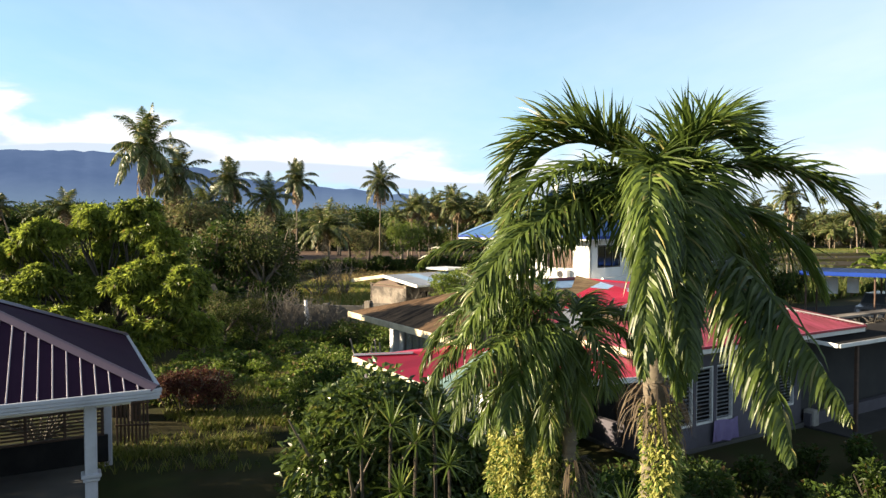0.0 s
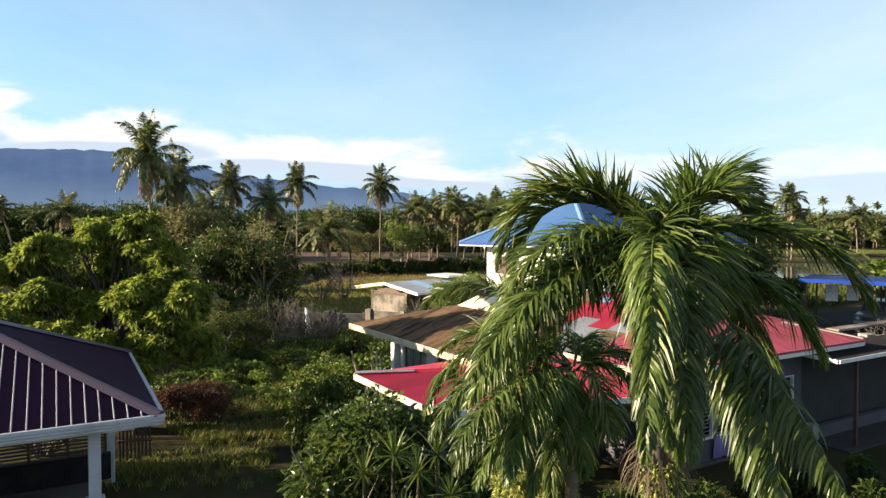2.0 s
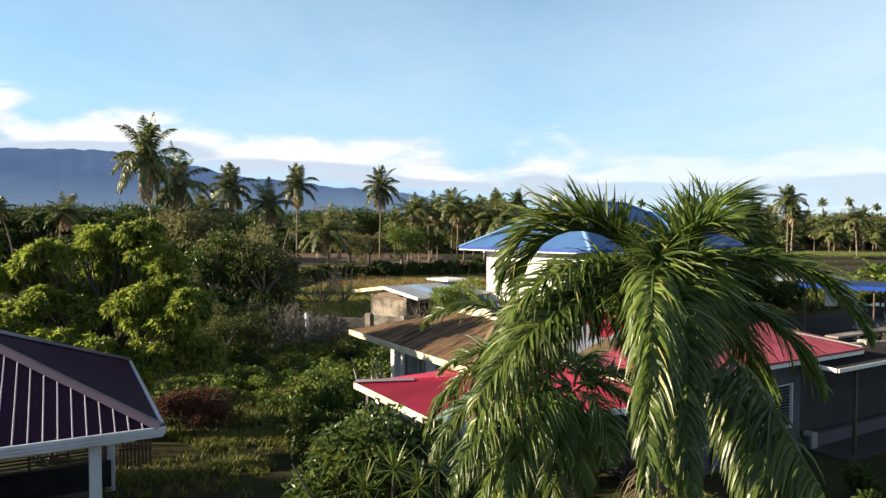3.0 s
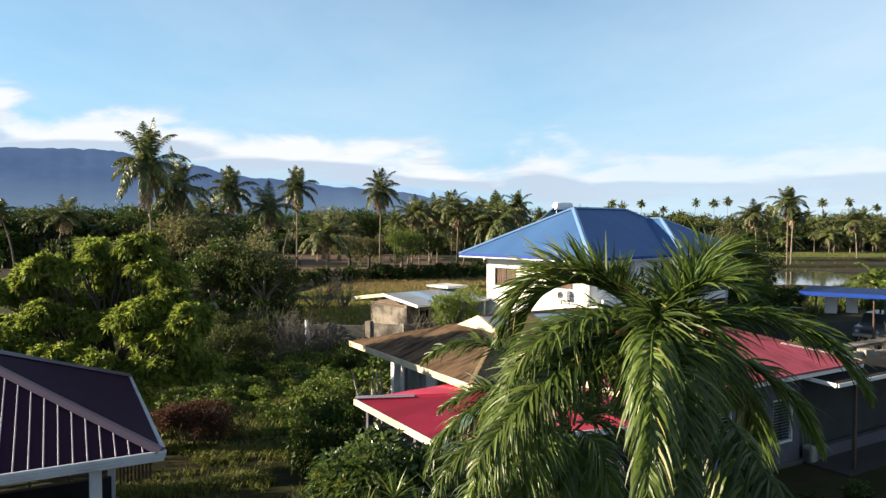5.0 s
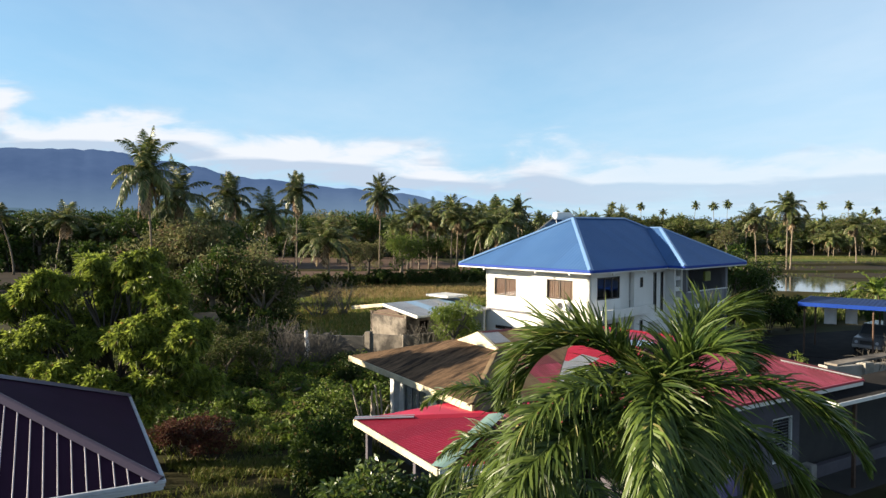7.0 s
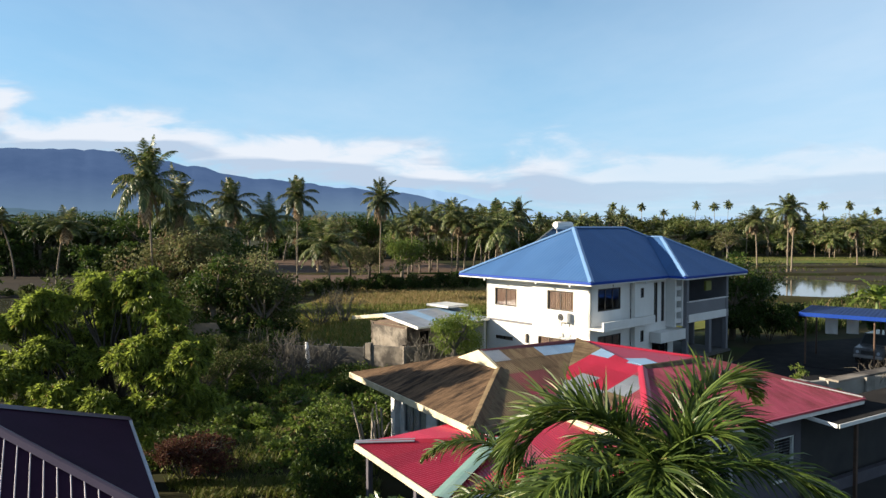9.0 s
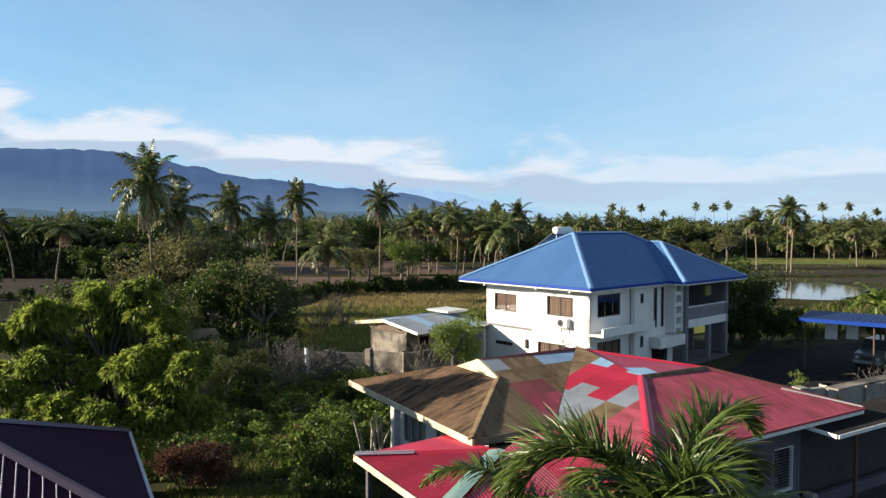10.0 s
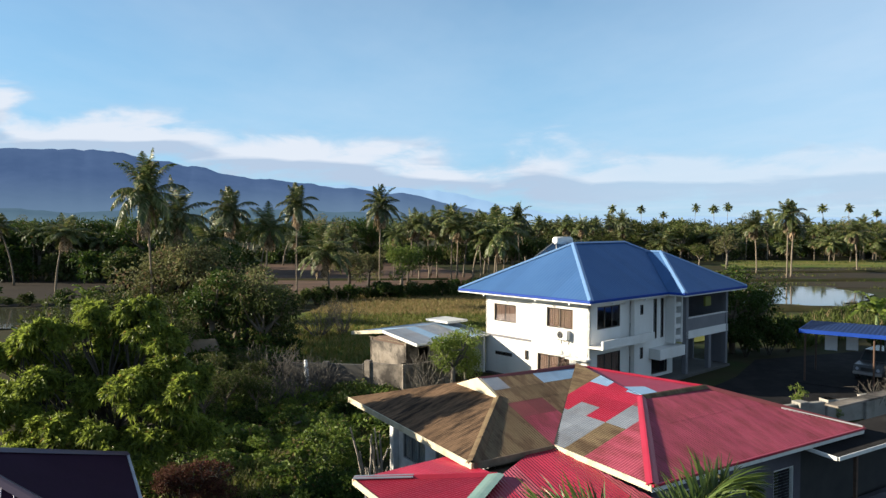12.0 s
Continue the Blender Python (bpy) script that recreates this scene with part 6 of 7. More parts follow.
# woods behind the fields
wl_ = "rounded broadleaf tree in the far wood"
woods = [broad_tree(31, 10, 3.6, 0.55, 2800, "leaf_wood", "tree", wl_, group="trees of the far wood"), broad_tree(32, 9, 4.2, 0.55, 2800, "leaf_dark", "tree", wl_, group="trees of the far wood"),
         broad_tree(33, 11, 3.2, 0.5, 2200, "leaf_dry", "tree", "half-bare dry tree in the far wood", group="trees of the far wood", bark="grey_twig"),
         broad_tree(34, 8, 3.4, 0.5, 2600, "leaf_wood", "tree", wl_, group="trees of the far wood")]
spots = []
for k in range(46):       # left and centre
    px = -0.78 + k * 0.0195 + rp.uniform(-0.01, 0.01)
    d = rp.uniform(128, 165) if px < -0.34 else rp.uniform(190, 225)
    spots.append((1 if px < -0.36 else rp.choice((0, 1, 1, 2, 3)), at(px * d, d, rp.uniform(0.95, 1.25))))
for k in range(40):
    px = -0.75 + k * 0.036 + rp.uniform(-0.015, 0.015)
    d = rp.uniform(215, 330)
    spots.append((rp.choice((0, 1, 3, 2)), at(px * d, d, rp.uniform(1.0, 1.35))))
for k in range(72):
    px = 0.03 + k * 0.0102 + rp.uniform(-0.008, 0.008)
    d = rp.uniform(206, 262)
    spots.append((rp.choice((0, 0, 2, 3)), at(px * d, d, rp.uniform(0.75, 1.15))))
for px, d, s, i in ((-0.05, 128, 0.6, 1), (-0.02, 134, 0.65, 1), (0.02, 145, 0.7, 0), (0.06, 150, 0.7, 1), (-0.1, 200, 1.2, 1), (0.1, 150, 0.7, 1), (0.14, 150, 0.75, 1), (0.16, 170, 0.8, 0),
                    (0.41, 170, 0.75, 2), (0.37, 165, 0.6, 0), (-0.15, 160, 1.0, 2), (-0.14, 190, 1.25, 1), (0.19, 120, 0.55, 0), (0.23, 118, 0.6, 0), (0.27, 112, 0.55, 0), (0.31, 104, 0.5, 2)):
    spots.append((i, at(px * d, d, s)))
plant_row(woods, spots)

# trees of the middle ground
ml = "tangled vine-hung tree at the edge of the lot"
mids = [broad_tree(41, 9, 2.6, 0.42, 3600, "leaf_dark", "tree", "dark leafy tree at the edge of the lot", group="trees round the lot"),
        broad_tree(42, 9, 2.3, 0.34, 5200, "leaf_dry", "tree", ml, group="trees round the lot", bark="bark_dark", rad=0.62),
        broad_tree(43, 6, 2.2, 0.3, 2600, "leaf_wood", "tree", "dense dark tree beside the lot", group="trees round the lot"),
        broad_tree(44, 6, 1.9, 0.3, 2600, "leaf_young", "tree", "young bright green tree in the field", group="trees round the lot")]
spots = [(1, at(-22.5, 58, 1.05)), (1, at(-20.6, 60, 1.0)), (0, at(-18.5, 62, 0.95)), (1, at(-24.5, 64, 0.85)), (0, at(-17.2, 52, 0.85)), (2, at(-13.4, 51, 0.9)), (2, at(-17.5, 46, 0.75)),
         (2, at(-12.6, 45, 0.4)), (2, at(-20, 44, 0.6)), (2, at(-24, 50, 1.0)), (2, at(-18.2, 41, 0.55)), (3, at(-6.4, 108, 1.25)), (0, at(-27, 72, 0.8)), (2, at(-13.0, 37.5, 0.45)),
         (1, at(-14, 105, 0.75)), (1, at(-12, 112, 0.7)),
         # first one is hidden behind the mango, added to shade the brown roof
         (2, at(-17.5, 31.6, 0.8, None, None, 1.3)), (2, at(-19, 52, 0.85)), (2, at(-16.5, 54, 0.8)), (2, at(-14.5, 56, 0.75)), (2, at(-20.8, 55, 0.9)), (2, at(-12.8, 53.5, 0.6)), (2, at(-22.6, 61, 1.0)),
         # last two stand out of view, added to shade the lot
         (2, at(-18.5, 37, 0.6)), (2, at(-16.0, 35.0, 0.5)), (2, at(-21.5, 40, 0.65)), (2, at(-19.5, 34.0, 0.5)), (2, at(-21.5, 37, 0.5)), (2, at(-11.2, 41.0, 0.45)), (1, at(-15.0, 53.0, 0.8)), (2, at(-12.2, 38.6, 0.5)), (2, at(-13.9, 41.6, 0.5)), (2, at(-10.6, 39.0, 0.4)), (0, at(-30, 38.5, 0.8)), (0, at(-33, 46, 1.0)),
         # unseen trees, added to shade the ground right of the pavilion
         (2, at(-20.6, 17.0, 0.9)), (2, at(-20.4, 19.2, 0.95)), (2, at(-20.8, 21.2, 0.9))]
plant_row(mids, spots)
yard = [broad_tree(45, 6.6, 2.1, 0.28, 2800, "leaf_dark", "tree", "dark shade tree beside the driveway", group="trees by the driveway"),
        broad_tree(46, 6.2, 2.4, 0.28, 2800, "leaf_dark", "tree", "dark shade tree beside the driveway", group="trees by the driveway")]
plant_row(yard, [(0, at(23.6, 56.5, 1.0)), (1, at(26.2, 58.0, 0.9))])
yl = "dark dense shrub under the driveway trees"
lowy = [shrub(57, 1.6, 3.0, 0.3, 1500, "leaf_dark", "shrub", yl, "shrubs by the driveway")]
plant_row(lowy, [(0, at(24.0, 54.6, 1.0)), (0, at(26.4, 55.8, 1.1)), (0, at(28.6, 57.2, 1.0)), (0, at(22.6, 56.4, 0.9)), (0, at(25.4, 58.2, 1.2)), (0, at(35.6, 56.8, 0.7)), (0, at(38.4, 58.0, 0.7))])

# hedges and shrubs
hl = "dark dense shrub of a field hedge"
hedge = [shrub(51, 1.6, 2.2, 0.34, 900, "leaf_dark", "shrub", hl, "field hedge"), shrub(52, 1.4, 1.8, 0.32, 900, "leaf_wood", "shrub", hl, "field hedge"), shrub(53, 1.5, 2.4, 0.34, 900, "leaf_dark", "shrub", hl, "field hedge")]
spots = []
for k in range(34):
    t = k / 33
    spots.append((rp.choice((0, 1, 2, 2)), at(-24 + 32 * t + rp.uniform(-0.6, 0.6), 84 + 24 * t + 3 * math.sin(t * 5) + rp.uniform(-1, 1), rp.uniform(0.75, 1.2))))
for k in range(16):
    spots.append((rp.choice((0, 1)), at(-70 + k * 2.1 + rp.uniform(-0.6, 0.6), 90 + rp.uniform(-1.5, 3), rp.uniform(0.6, 1.1))))
# shrubs near x -11 are added to shade the garden wall
for x, y, s in ((-17.0, 50.0, 1.5), (-15.4, 48.8, 1.4), (-13.6, 50.0, 1.5), (-19.2, 48.4, 1.4), (-16.2, 46.6, 1.2), (-18.4, 53.0, 1.6), (-12.4, 52.0, 1.3), (-20.8, 51.0, 1.6), (-11.2, 45.4, 0.9), (-11.8, 46.6, 1.0), (-11.6, 48.0, 1.0), (-10.6, 49.4, 0.8)):
    spots.append((0, at(x, y, s)))
for k in range(14):
    spots.append((rp.choice((0, 1)), at(30 + k * 3.2 + rp.uniform(-1, 1), 70 + k * 1.2 + rp.uniform(-2, 2), rp.uniform(0.5, 0.8))))
for k in range(5, 12):
    spots.append((rp.choice((0, 1)), at(44 + k * 4.5 + rp.uniform(-1, 1), 91 + k * 1.6 + rp.uniform(-1, 1), rp.uniform(0.3, 0.6))))
for k in range(110):
    px = -0.78 + k * 0.0143 + rp.uniform(-0.01, 0.01)
    d = (rp.uniform(124, 150) if px < -0.34 else rp.uniform(188, 200) if px < 0.06 else rp.uniform(206, 250))
    spots.append((rp.choice((0, 1, 1, 2)), at(px * d, d, rp.uniform(1.8, 3.0))))
for k in range(20):
    spots.append((rp.choice((0, 2)), at(8 + k * 1.6 + rp.uniform(-1, 1), 104 + k * 0.4 + rp.uniform(-2, 2), rp.uniform(0.8, 1.3))))
plant_row(hedge, spots)


def mango():
    r = random.Random(61)
    bx, by = -12.6, 26.8
    T = thing("mango_tree", Matrix.Translation((bx, by, gz(bx, by))), "spreading mango tree with sunlit yellow-green leaf tufts", "tree")
    base = gz(bx, by)
    high = [(-1.3, 0.4, 6.5, 0.85), (0.9, 0.1, 6.6, 0.95), (-2.6, -0.4, 6.0, 0.75), (-3.4, -0.3, 5.3, 0.65), (-0.2, 0.8, 6.2, 0.8), (2.0, -0.2, 5.6, 0.7), (2.5, -1.0, 4.7, 0.7),
            (-4.5, -0.2, 5.0, 0.6), (-0.7, 1.3, 5.2, 1.0), (1.1, 1.2, 5.2, 1.0), (3.5, -2.4, 4.3, 0.6), (-3.3, 1.0, 4.6, 0.9),
            (-2.0, 1.3, 3.8, 1.1), (0.4, 1.3, 3.6, 1.2), (2.2, 1.0, 3.8, 1.0), (-0.7, 1.0, 4.4, 0.8), (-4.2, 1.2, 3.4, 1.1), (-2.2, -1.3, 4.3, 0.7), (-0.6, -1.0, 3.9, 0.7)]
    low = [(2.8, -1.9, 3.5, 0.85), (1.6, -1.9, 4.2, 0.85), (-3.9, -1.0, 3.9, 0.75), (-2.7, -1.8, 3.2, 0.95), (-1.1, -2.4, 2.7, 0.95), (0.5, -2.6, 2.5, 0.95), (2.0, -2.8, 2.2, 1.0),
           (3.4, -1.4, 2.4, 0.9), (-2.0, -3.0, 1.9, 0.9), (0.9, -1.0, 1.6, 0.9)]
    lobes = high + low
    g = Geo()
    fork = Vector((0.2, -0.6, 2.6))
    g.tube([(0, 0, -0.3), (0.1, -0.3, 1.2), fork], [0.34, 0.27, 0.22], 10)
    g.tube([(0.9, -0.6, -0.3), (0.9, -0.6, 1.5), (0.8, -0.4, 3.2)], [0.2, 0.16, 0.12], 8)
    for x, y, z, q in lobes:
        e = Vector((x, y, z - base - 0.3))
        mid = fork.lerp(e, 0.5) + Vector((r.uniform(-0.7, 0.7), r.uniform(-0.5, 0.5), -0.4 + 0.5 * r.random()))
        g.tube([fork, fork.lerp(mid, 0.5) + rand_dir(r) * 0.3, mid, mid.lerp(e, 0.5) + rand_dir(r) * 0.15, e], [0.095, 0.07, 0.05, 0.032, 0.016], 7, False)
        for _ in range(5):
            g.tube([mid, mid.lerp(e, 0.6) + rand_dir(r) * 0.5, e + rand_dir(r) * q * 0.7], [0.045, 0.03, 0.012], 5, False)
    part("trunk", g, M["bark_dark"], T, smooth=True)
    g = Geo()
    for x, y, z, q in lobes:
        for _ in range(18):
            v = rand_dir(r, 0.45)
            c = Vector((x, y, z - base - 0.25)) + Vector((v.x, v.y, v.z * 0.75)) * q * r.uniform(0.55, 1.05)
            q2 = q * r.uniform(0.2, 0.36)
            for _ in range(int(80 * q2)):
                w0 = rand_dir(r, 0.45)
                o = c + Vector((w0.x, w0.y, w0.z * 0.7)) * q2 * r.uniform(0.4, 1.3)
                for k in range(8):
                    w = (w0 * 0.7 + rand_dir(r) * 0.85 + Vector((0, 0, -0.15))).normalized()
                    g.leaf(o, w, w.cross(rand_dir(r)).normalized(), r.uniform(0.18, 0.34), r.uniform(0.07, 0.11), r.uniform(0.1, 0.5))
    part("crown", g, M["leaf_mango"], T)


mango()

# ---- the near palms, one object for each leaf ----


def manila_palm(x, y, hub_z, fronds, seed, trunk_r, label, lean=(0, 0)):
    r = random.Random(seed)
    g0 = gz(x, y)
    T = thing("manila_palm", Matrix.Translation((x - lean[0], y - lean[1], g0)), label, "palm", "garden palms")
    hub = Vector((lean[0], lean[1], hub_z - g0))
    n = 12
    pts = [Vector((lean[0] * (k / n) ** 1.5, lean[1] * (k / n) ** 1.5, -0.3 + (hub.z - 0.55) * k / n)) for k in range(n + 1)]
    tr = Geo()
    tr.tube(pts, [trunk_r * (1.35 if k == 0 else 1.08 - 0.012 * k) for k in range(n + 1)], 12)
    trunk = part("trunk", tr, M["palm_trunk"], T, smooth=True)
    for k in range(26):
        t = (k + 0.5) / 26
        c = Vector((lean[0] * t ** 1.5, lean[1] * t ** 1.5, -0.3 + (hub.z - 0.55) * t))
        part("leaf_scar", Geo().tube([c, c + Vector((0, 0, 0.025))], [trunk_r * 1.1, trunk_r * 1.12], 12, False), M["palm_trunk"], trunk)
    part("crownshaft", Geo().tube([pts[-1] - Vector((0, 0, 0.1)), pts[-1] + Vector((0, 0, 0.25)), hub - Vector((0, 0, 0.12))], [trunk_r * 1.05, trunk_r * 1.1, trunk_r * 0.5], 12), M["shaft"], T, smooth=True)
    for az, el, ln, dr, (hang, vee, sweep, leaf, *lean_to) in fronds:
        g = Geo()
        frond_geo(g, hub + Vector((0.05 * math.cos(radians(az)), 0.05 * math.sin(radians(az)), r.uniform(-0.06, 0.06))), radians(az), radians(el), ln, dr,
                  int((50 if lean_to else 82) * ln), leaf, 0.025, hang, r, 4, 0.02, vee, False, sweep, 0.75, lean_to or (0.35, -0.1, 0.05), 0.42, 0.42 if lean_to else 0.12)
        part("frond", g, M["palm_leaf"], T)
    g = Geo()
    for k in range(150):
        a = r.uniform(0, 6.3)
        s = hub + Vector((math.cos(a) * 0.1, math.sin(a) * 0.1, -1.98 + r.uniform(-0.25, 0.2)))
        g.blade(s, (math.cos(a) * 0.7, math.sin(a) * 0.7, 0.1), (-math.sin(a), math.cos(a), 0), r.uniform(0.25, 0.55), 0.018, 0.9, 4)
    part("flower_stalk", g, M["stalk_dry"], T, "dry brown hanging flower stalks")
    return T


# set of the leaflets: hang, rise, sweep, length and, for some, the way the wind blows them
FAN = (0.7, 0.05, 1.0, 0.54, -0.9, 0.25, -0.45)
UP, MID, TAIL, HANG, DROOP = (0.2, 0.75, 1.45, 0.56), (0.32, 0.4, 1.25, 0.52), (0.75, 0.15, 1.5, 0.46), (0.55, 0.15, 1.2, 0.55), (0.42, 0.25, 1.25, 0.52)
TALL_UP = [(171, 60, 2.25, 2.1, UP), (160, 52, 2.0, 2.0, UP), (203, 26, 1.9, 1.1, MID), (39, 53, 2.25, 1.2, UP), (-58, 67, 1.15, 1.3, UP), (20, 62, 1.5, 1.7, UP), (-19, 24, 2.1, 1.15, MID),
           (250, 60, 1.0, 2.2, UP), (300, 50, 1.0, 2.2, UP), (262, 40, 1.1, 2.4, MID), (236, 34, 1.3, 2.2, MID), (292, 28, 1.1, 2.4, MID)]
TALL_SIDE = [(210, -3, 2.5, 0.6, DROOP), (206, -11, 2.5, 0.6, DROOP), (187, 8, 2.1, 1.0, MID), (-21, -4, 1.8, 0.95, DROOP), (26, -8, 2.4, 1.7, HANG),
             (70, 25, 1.8, 1.4, MID), (112, 28, 1.9, 1.4, MID), (150, 10, 1.6, 1.2, MID), (284, -24, 2.75, 0.4, FAN), (279, -18, 2.85, 0.9, FAN)]
TALL_FRONT = [(252, 0, 2.75, 1.0, TAIL), (257, -18, 2.5, 0.5, TAIL), (249, 20, 2.6, 1.6, TAIL), (263, 16, 1.9, 1.3, DROOP), (254, -26, 2.1, 0.7, TAIL), (268, -36, 2.0, 2.6, TAIL), (256, -34, 1.7, 1.6, TAIL), (262, 5, 0.9, 3.4, MID), (300, -35, 1.1, 2.6, DROOP), (285, 10, 0.8, 3.0, MID)]
manila_palm(2.1, 6.7, 6.36, TALL_UP + TALL_SIDE + TALL_FRONT, 71, 0.115, "manila palm with long arching feathery leaves", (0.06, 0.05))
LOW_PALM = [(36, 26, 1.45, 0.9, MID), (157, 58, 2.7, 1.2, MID), (187, 36, 2.6, 1.6, DROOP), (222, 7, 2.4, 0.7, HANG), (233, 3, 2.2, 1.1, HANG), (174, 38, 2.0, 0.9, MID), (200, 15, 2.4, 1.0, DROOP),
            (210, -20, 2.1, 0.8, HANG), (245, -10, 1.9, 1.6, TAIL), (120, 30, 1.9, 1.3, MID), (70, 35, 1.7, 1.4, MID), (192, -12, 2.2, 0.9, HANG), (268, -25, 1.5, 2.2, TAIL), (222, -40, 1.8, 1.0, TAIL),
            (10, 0, 1.5, 1.4, DROOP), (300, 5, 1.2, 2.4, DROOP)]
manila_palm(1.75, 9.2, 4.75, LOW_PALM, 72, 0.1, "smaller manila palm with drooping leaves", (0.15, 0.1))


def climber(x, y, z0, z1, rad, n, seed, label, leaf=0.16, wide=0.4):
    """A mass of yellow leaves climbing a trunk."""
    r = random.Random(seed)
    T = thing("climbing_vine", Matrix.Translation((x, y, gz(x, y))), label, "vine", "vines on the palm trunks")
    b = gz(x, y)
    g = Geo()
    for k in range(4):
        a0 = k * 1.57
        g.tube([(math.cos(a0 + j * 0.8) * 0.13, math.sin(a0 + j * 0.8) * 0.13, (z1 - b) * j / 10) for j in range(11)], [0.015] * 11, 5, False)
    part("stem", g, M["bark"], T)
    g = Geo()
    for _ in range(n):
        t = r.random()
        a = r.uniform(0, 6.3)
        q = rad * (0.65 + 0.5 * noise.noise((t * 9, math.cos(a) * 1.6, math.sin(a) * 1.6 + seed)) * 1.5) * (1.15 - 0.75 * t) * r.uniform(0.5, 1.15) + 0.09
        p = Vector((math.cos(a) * q, math.sin(a) * q, z0 - b + (z1 - z0) * t))
        w = (Vector((math.cos(a), math.sin(a), r.uniform(-0.8, 0.4))) * 0.6 + rand_dir(r)).normalized()
        ln = leaf * r.uniform(0.6, 1.4)
        g.leaf(p, w, w.cross(rand_dir(r)).normalized(), ln, ln * wide, r.uniform(0.1, 0.6))
    part("foliage", g, M["leaf_yellow"], T)


climber(2.14, 6.68, 0.2, 4.35, 0.2, 16000, 81, "yellow-green vine climbing a palm trunk", 0.065)
climber(1.5, 9.35, -0.9, 3.7, 0.62, 34000, 82, "mass of golden-yellow vine leaves round a palm", 0.075)
climber(1.05, 9.7, -0.9, 3.2, 0.6, 24000, 83, "mass of golden-yellow vine leaves round a palm", 0.075)
climber(1.3, 10.4, -0.9, 2.4, 0.5, 12000, 84, "low heap of golden-yellow vine leaves in the garden", 0.09)

# ---- garden shrubs ----


def citrus():
    r = random.Random(91)
    x, y = -1.35, 13.7
    b = gz(x, y)
    T = thing("citrus_tree", Matrix.Translation((x, y, b)), "dense dark green garden tree with small glossy leaves", "tree")
    g = Geo()
    ends = limbs(g, (0, 0, 0), 4.2, r, 7, 1.7, 0.1)
    part("trunk", g, M["bark"], T, smooth=True)
    g = Geo()
    for cx, cy, cz, q in ((0, 0, 2.4, 0.95), (-0.9, -0.2, 1.5, 0.85), (0.7, 0.1, 1.7, 0.9), (-0.4, -0.5, 0.9, 0.8), (0.5, -0.6, 0.7, 0.85), (-1.2, 0.2, 0.4, 0.8), (1.3, 0.2, 0.9, 0.8),
                          (0, -0.8, 0.0, 0.9), (-0.3, 0.5, 1.9, 0.8), (-1.1, -0.4, -0.4, 0.7), (1.2, -0.3, -0.2, 0.8), (0.45, 0.1, 2.3, 0.6), (1.9, 0.3, 0.2, 0.7), (1.0, 0.3, 2.2, 0.75), (1.7, 0.3, 1.6, 0.75), (2.3, 0.4, 0.9, 0.75), (-0.7, 0.3, 2.2, 0.7)):
        clump(g, (cx, cy, cz - b), q, int(1500 * q), 0.2, r, 0.3, 0.55, 0.5)
    part("crown", g, M["leaf_citrus"], T)


citrus()


def rosette(seed, n=46, size=0.55):
    r = random.Random(seed)
    T = thing("yucca", Matrix.Identity(4), "spiky rosette plant with narrow pointed leaves", "plant", "spiky plants before the tree")
    part("stem", Geo().tube([(0, 0, -0.1), (0.03, 0, 1.2), (0, 0.02, 2.3)], [0.04, 0.035, 0.03], 7), M["bark_dark"], T)
    g = Geo()
    for k in range(n):
        a, e = k * 2.4, radians(85 - 115 * (k / n))
        g.blade((0, 0, 2.25), (math.cos(a) * math.cos(e), math.sin(a) * math.cos(e), math.sin(e)), (-math.sin(a), math.cos(a), 0), size * r.uniform(0.8, 1.15), 0.035, 0.12, 4)
    part("foliage", g, M["leaf_citrus"], T)
    return T


ros = [rosette(101), rosette(102, 40, 0.6)]
plant_row(ros, [(0, at(-1.45, 12.5, 1.0, None, -0.15)), (1, at(-0.9, 12.6, 1.05, None, 0.05)), (0, at(-0.45, 12.4, 1.0, None, -0.1)), (1, at(-0.1, 12.5, 1.0, None, 0.1)), (0, at(0.15, 12.2, 0.9, None, -0.2)),
                (1, at(-0.7, 12.0, 0.9, None, -0.7)), (0, at(2.6, 11.5, 0.9, None, -1.0)), (1, at(3.2, 12.0, 0.9, None, -1.0))])

